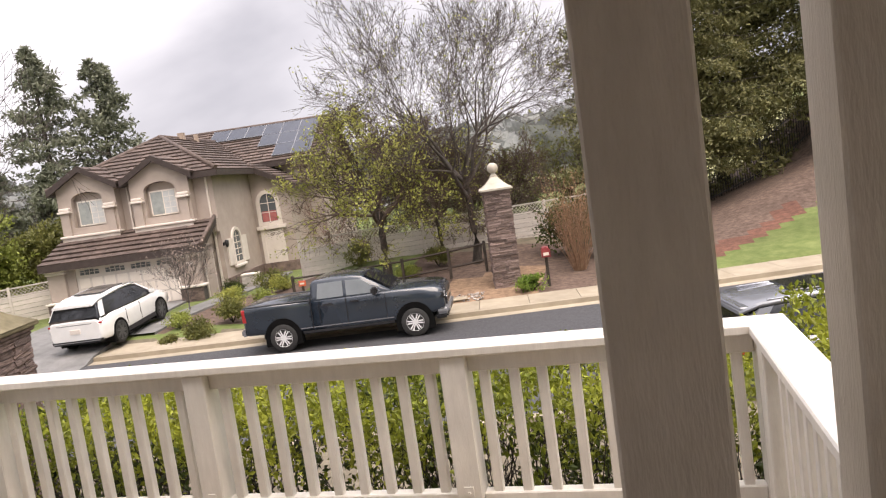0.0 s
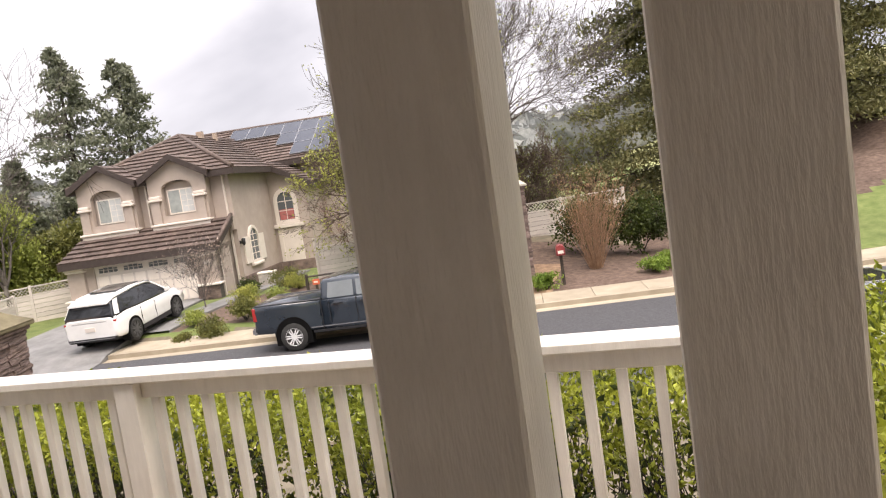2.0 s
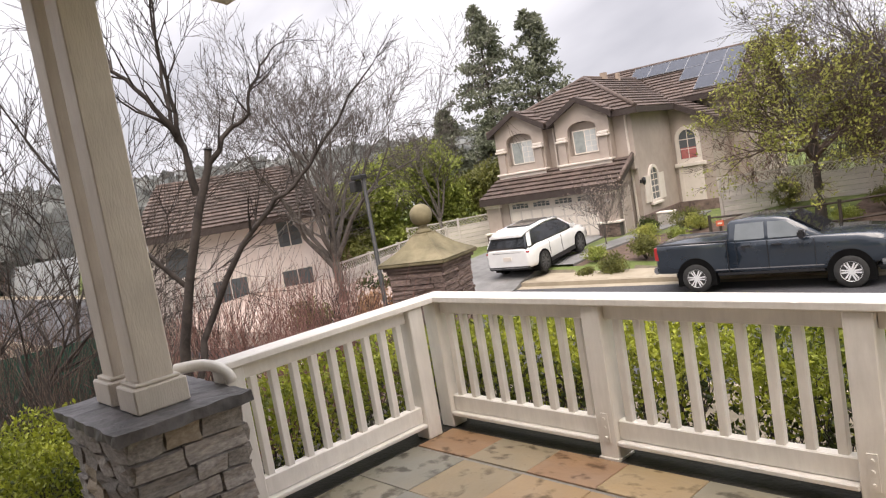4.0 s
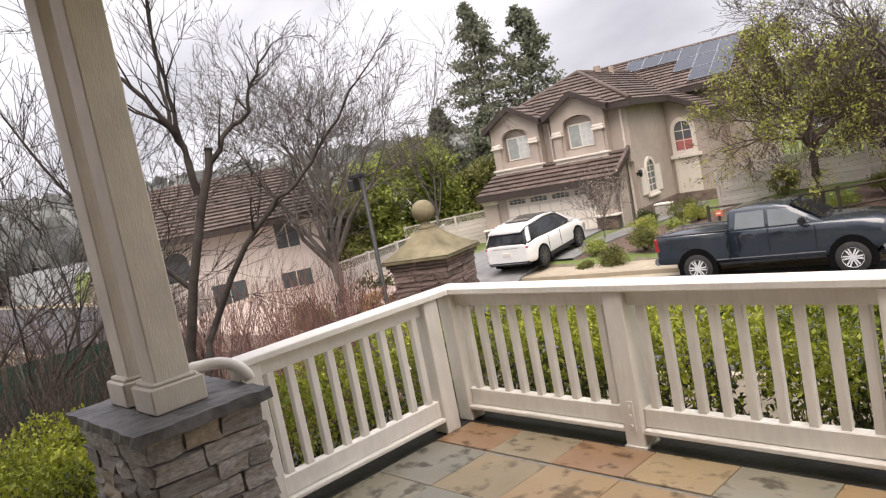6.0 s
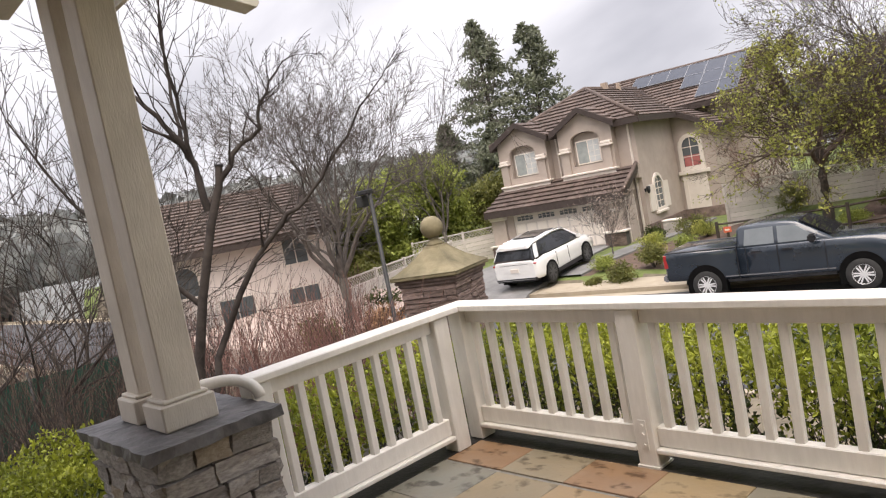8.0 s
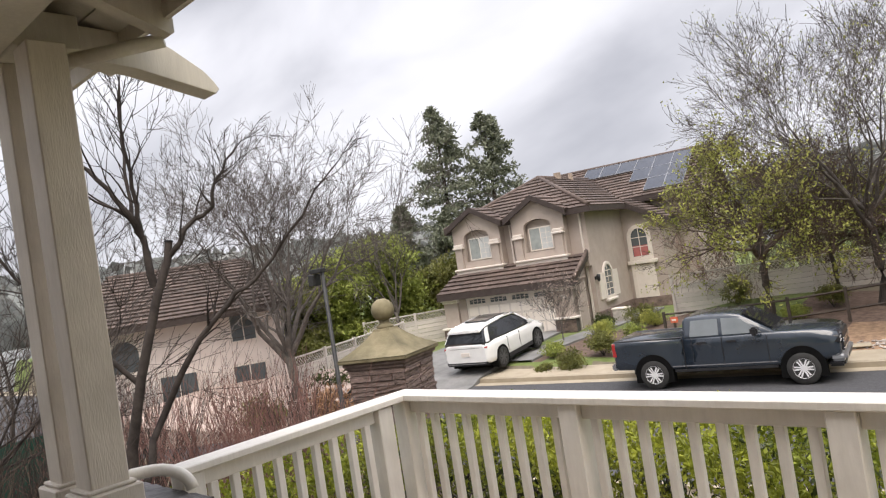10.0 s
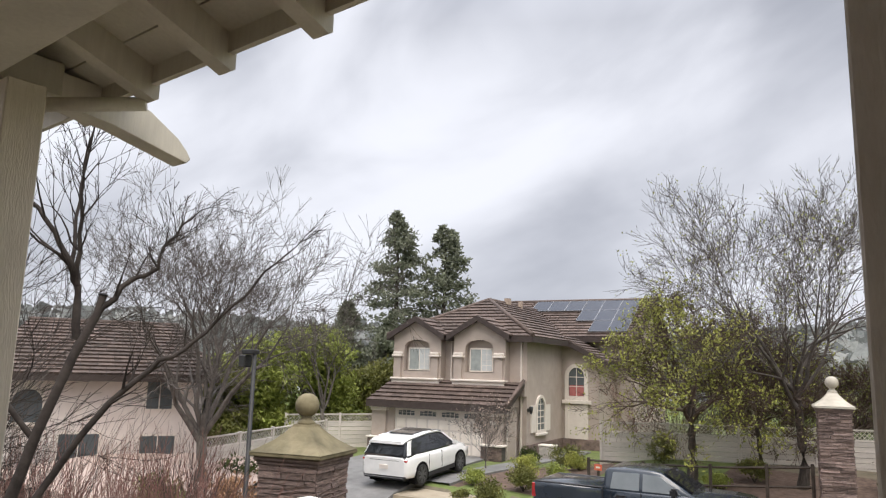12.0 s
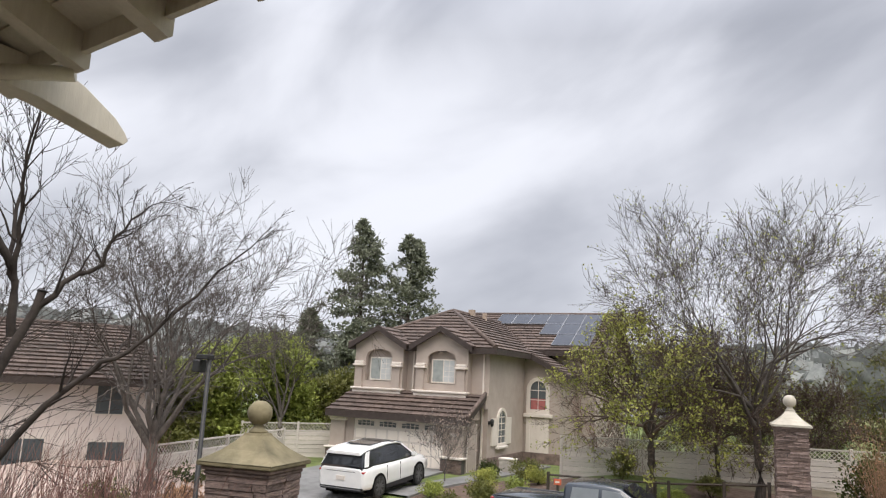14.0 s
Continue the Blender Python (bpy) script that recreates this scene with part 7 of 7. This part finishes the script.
conifer(-36.4, 41.2, 16.6, 4.9, L_PINE, 9500, 201, "tall narrow dark conifer behind the house", 0.10, 0.6, 0.18, -2.0)
conifer(-33.4, 43.8, 15.6, 4.6, L_PINE, 8200, 202, "tall narrow dark conifer behind the house", 0.10, 0.6, 0.18, -2.0)
conifer(-39.5, 38.5, 9.0, 3.0, L_PINE, 5000, 203, "lower dark conifer beside the tall pair", 0.05, 0.7, 0.22, -2.0)
conifer(-35.5, 39.5, 7.5, 3.2, L_PINE, 5000, 204, "lower dark conifer beside the tall pair", 0.05, 0.7, 0.22, -2.0)
conifer(5.45, 32.6, 18.5, 5.2, L_RED, 85000, 205, "large redwood with drooping olive-green boughs", 0.07, 0.55, 0.10, None, 0.3)
conifer(13.2, 36.4, 17.5, 5.8, L_RED, 70000, 206, "large redwood with drooping olive-green boughs", 0.06, 0.55, 0.11, None, 0.3)
conifer(8.6, 37.2, 15.0, 4.6, L_RED, 20000, 207, "large redwood with drooping olive-green boughs", 0.12, 0.55, 0.15, None, 0.3)

# woods on the far ridges: small crowns too far off to tell apart
rng = random.Random(301)
v, f = [], []
for k in range(2600):
    a = rng.uniform(-1.65, 0.05)
    r = rng.uniform(75, 330)
    x, y = math.sin(a) * r, math.cos(a) * r
    if y < 30 and r < 60:
        continue
    z = ground_z(x, y)
    s = rng.uniform(1.5, 3.6) * (1 + r / 400)
    for q in range(9):
        d = Vector((rng.gauss(0, 0.5), rng.gauss(0, 0.5), rng.uniform(0.0, 1.1))) * s
        e = Vector((rng.gauss(0, 1), rng.gauss(0, 1), rng.gauss(0, 1))).normalized() * s * 0.6
        g = e.cross(Vector((rng.gauss(0, 1), rng.gauss(0, 1), rng.gauss(0, 1)))).normalized() * s * 0.5
        o = len(v)
        c = Vector((x, y, z)) + d
        v += [tuple(c - e), tuple(c + g), tuple(c + e), tuple(c - g)]
        f.append((o, o + 1, o + 2, o + 3))
# foliage greyed and lightened to paint in the haze of distance
L_FAR = leaf_mat("haze_tinted_foliage", (0.20, 0.21, 0.20), (0.30, 0.31, 0.29))
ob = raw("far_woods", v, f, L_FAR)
tagged(ob, "grey-green woods on the far ridges, haze painted into their colour", "woods", kind="stuff")
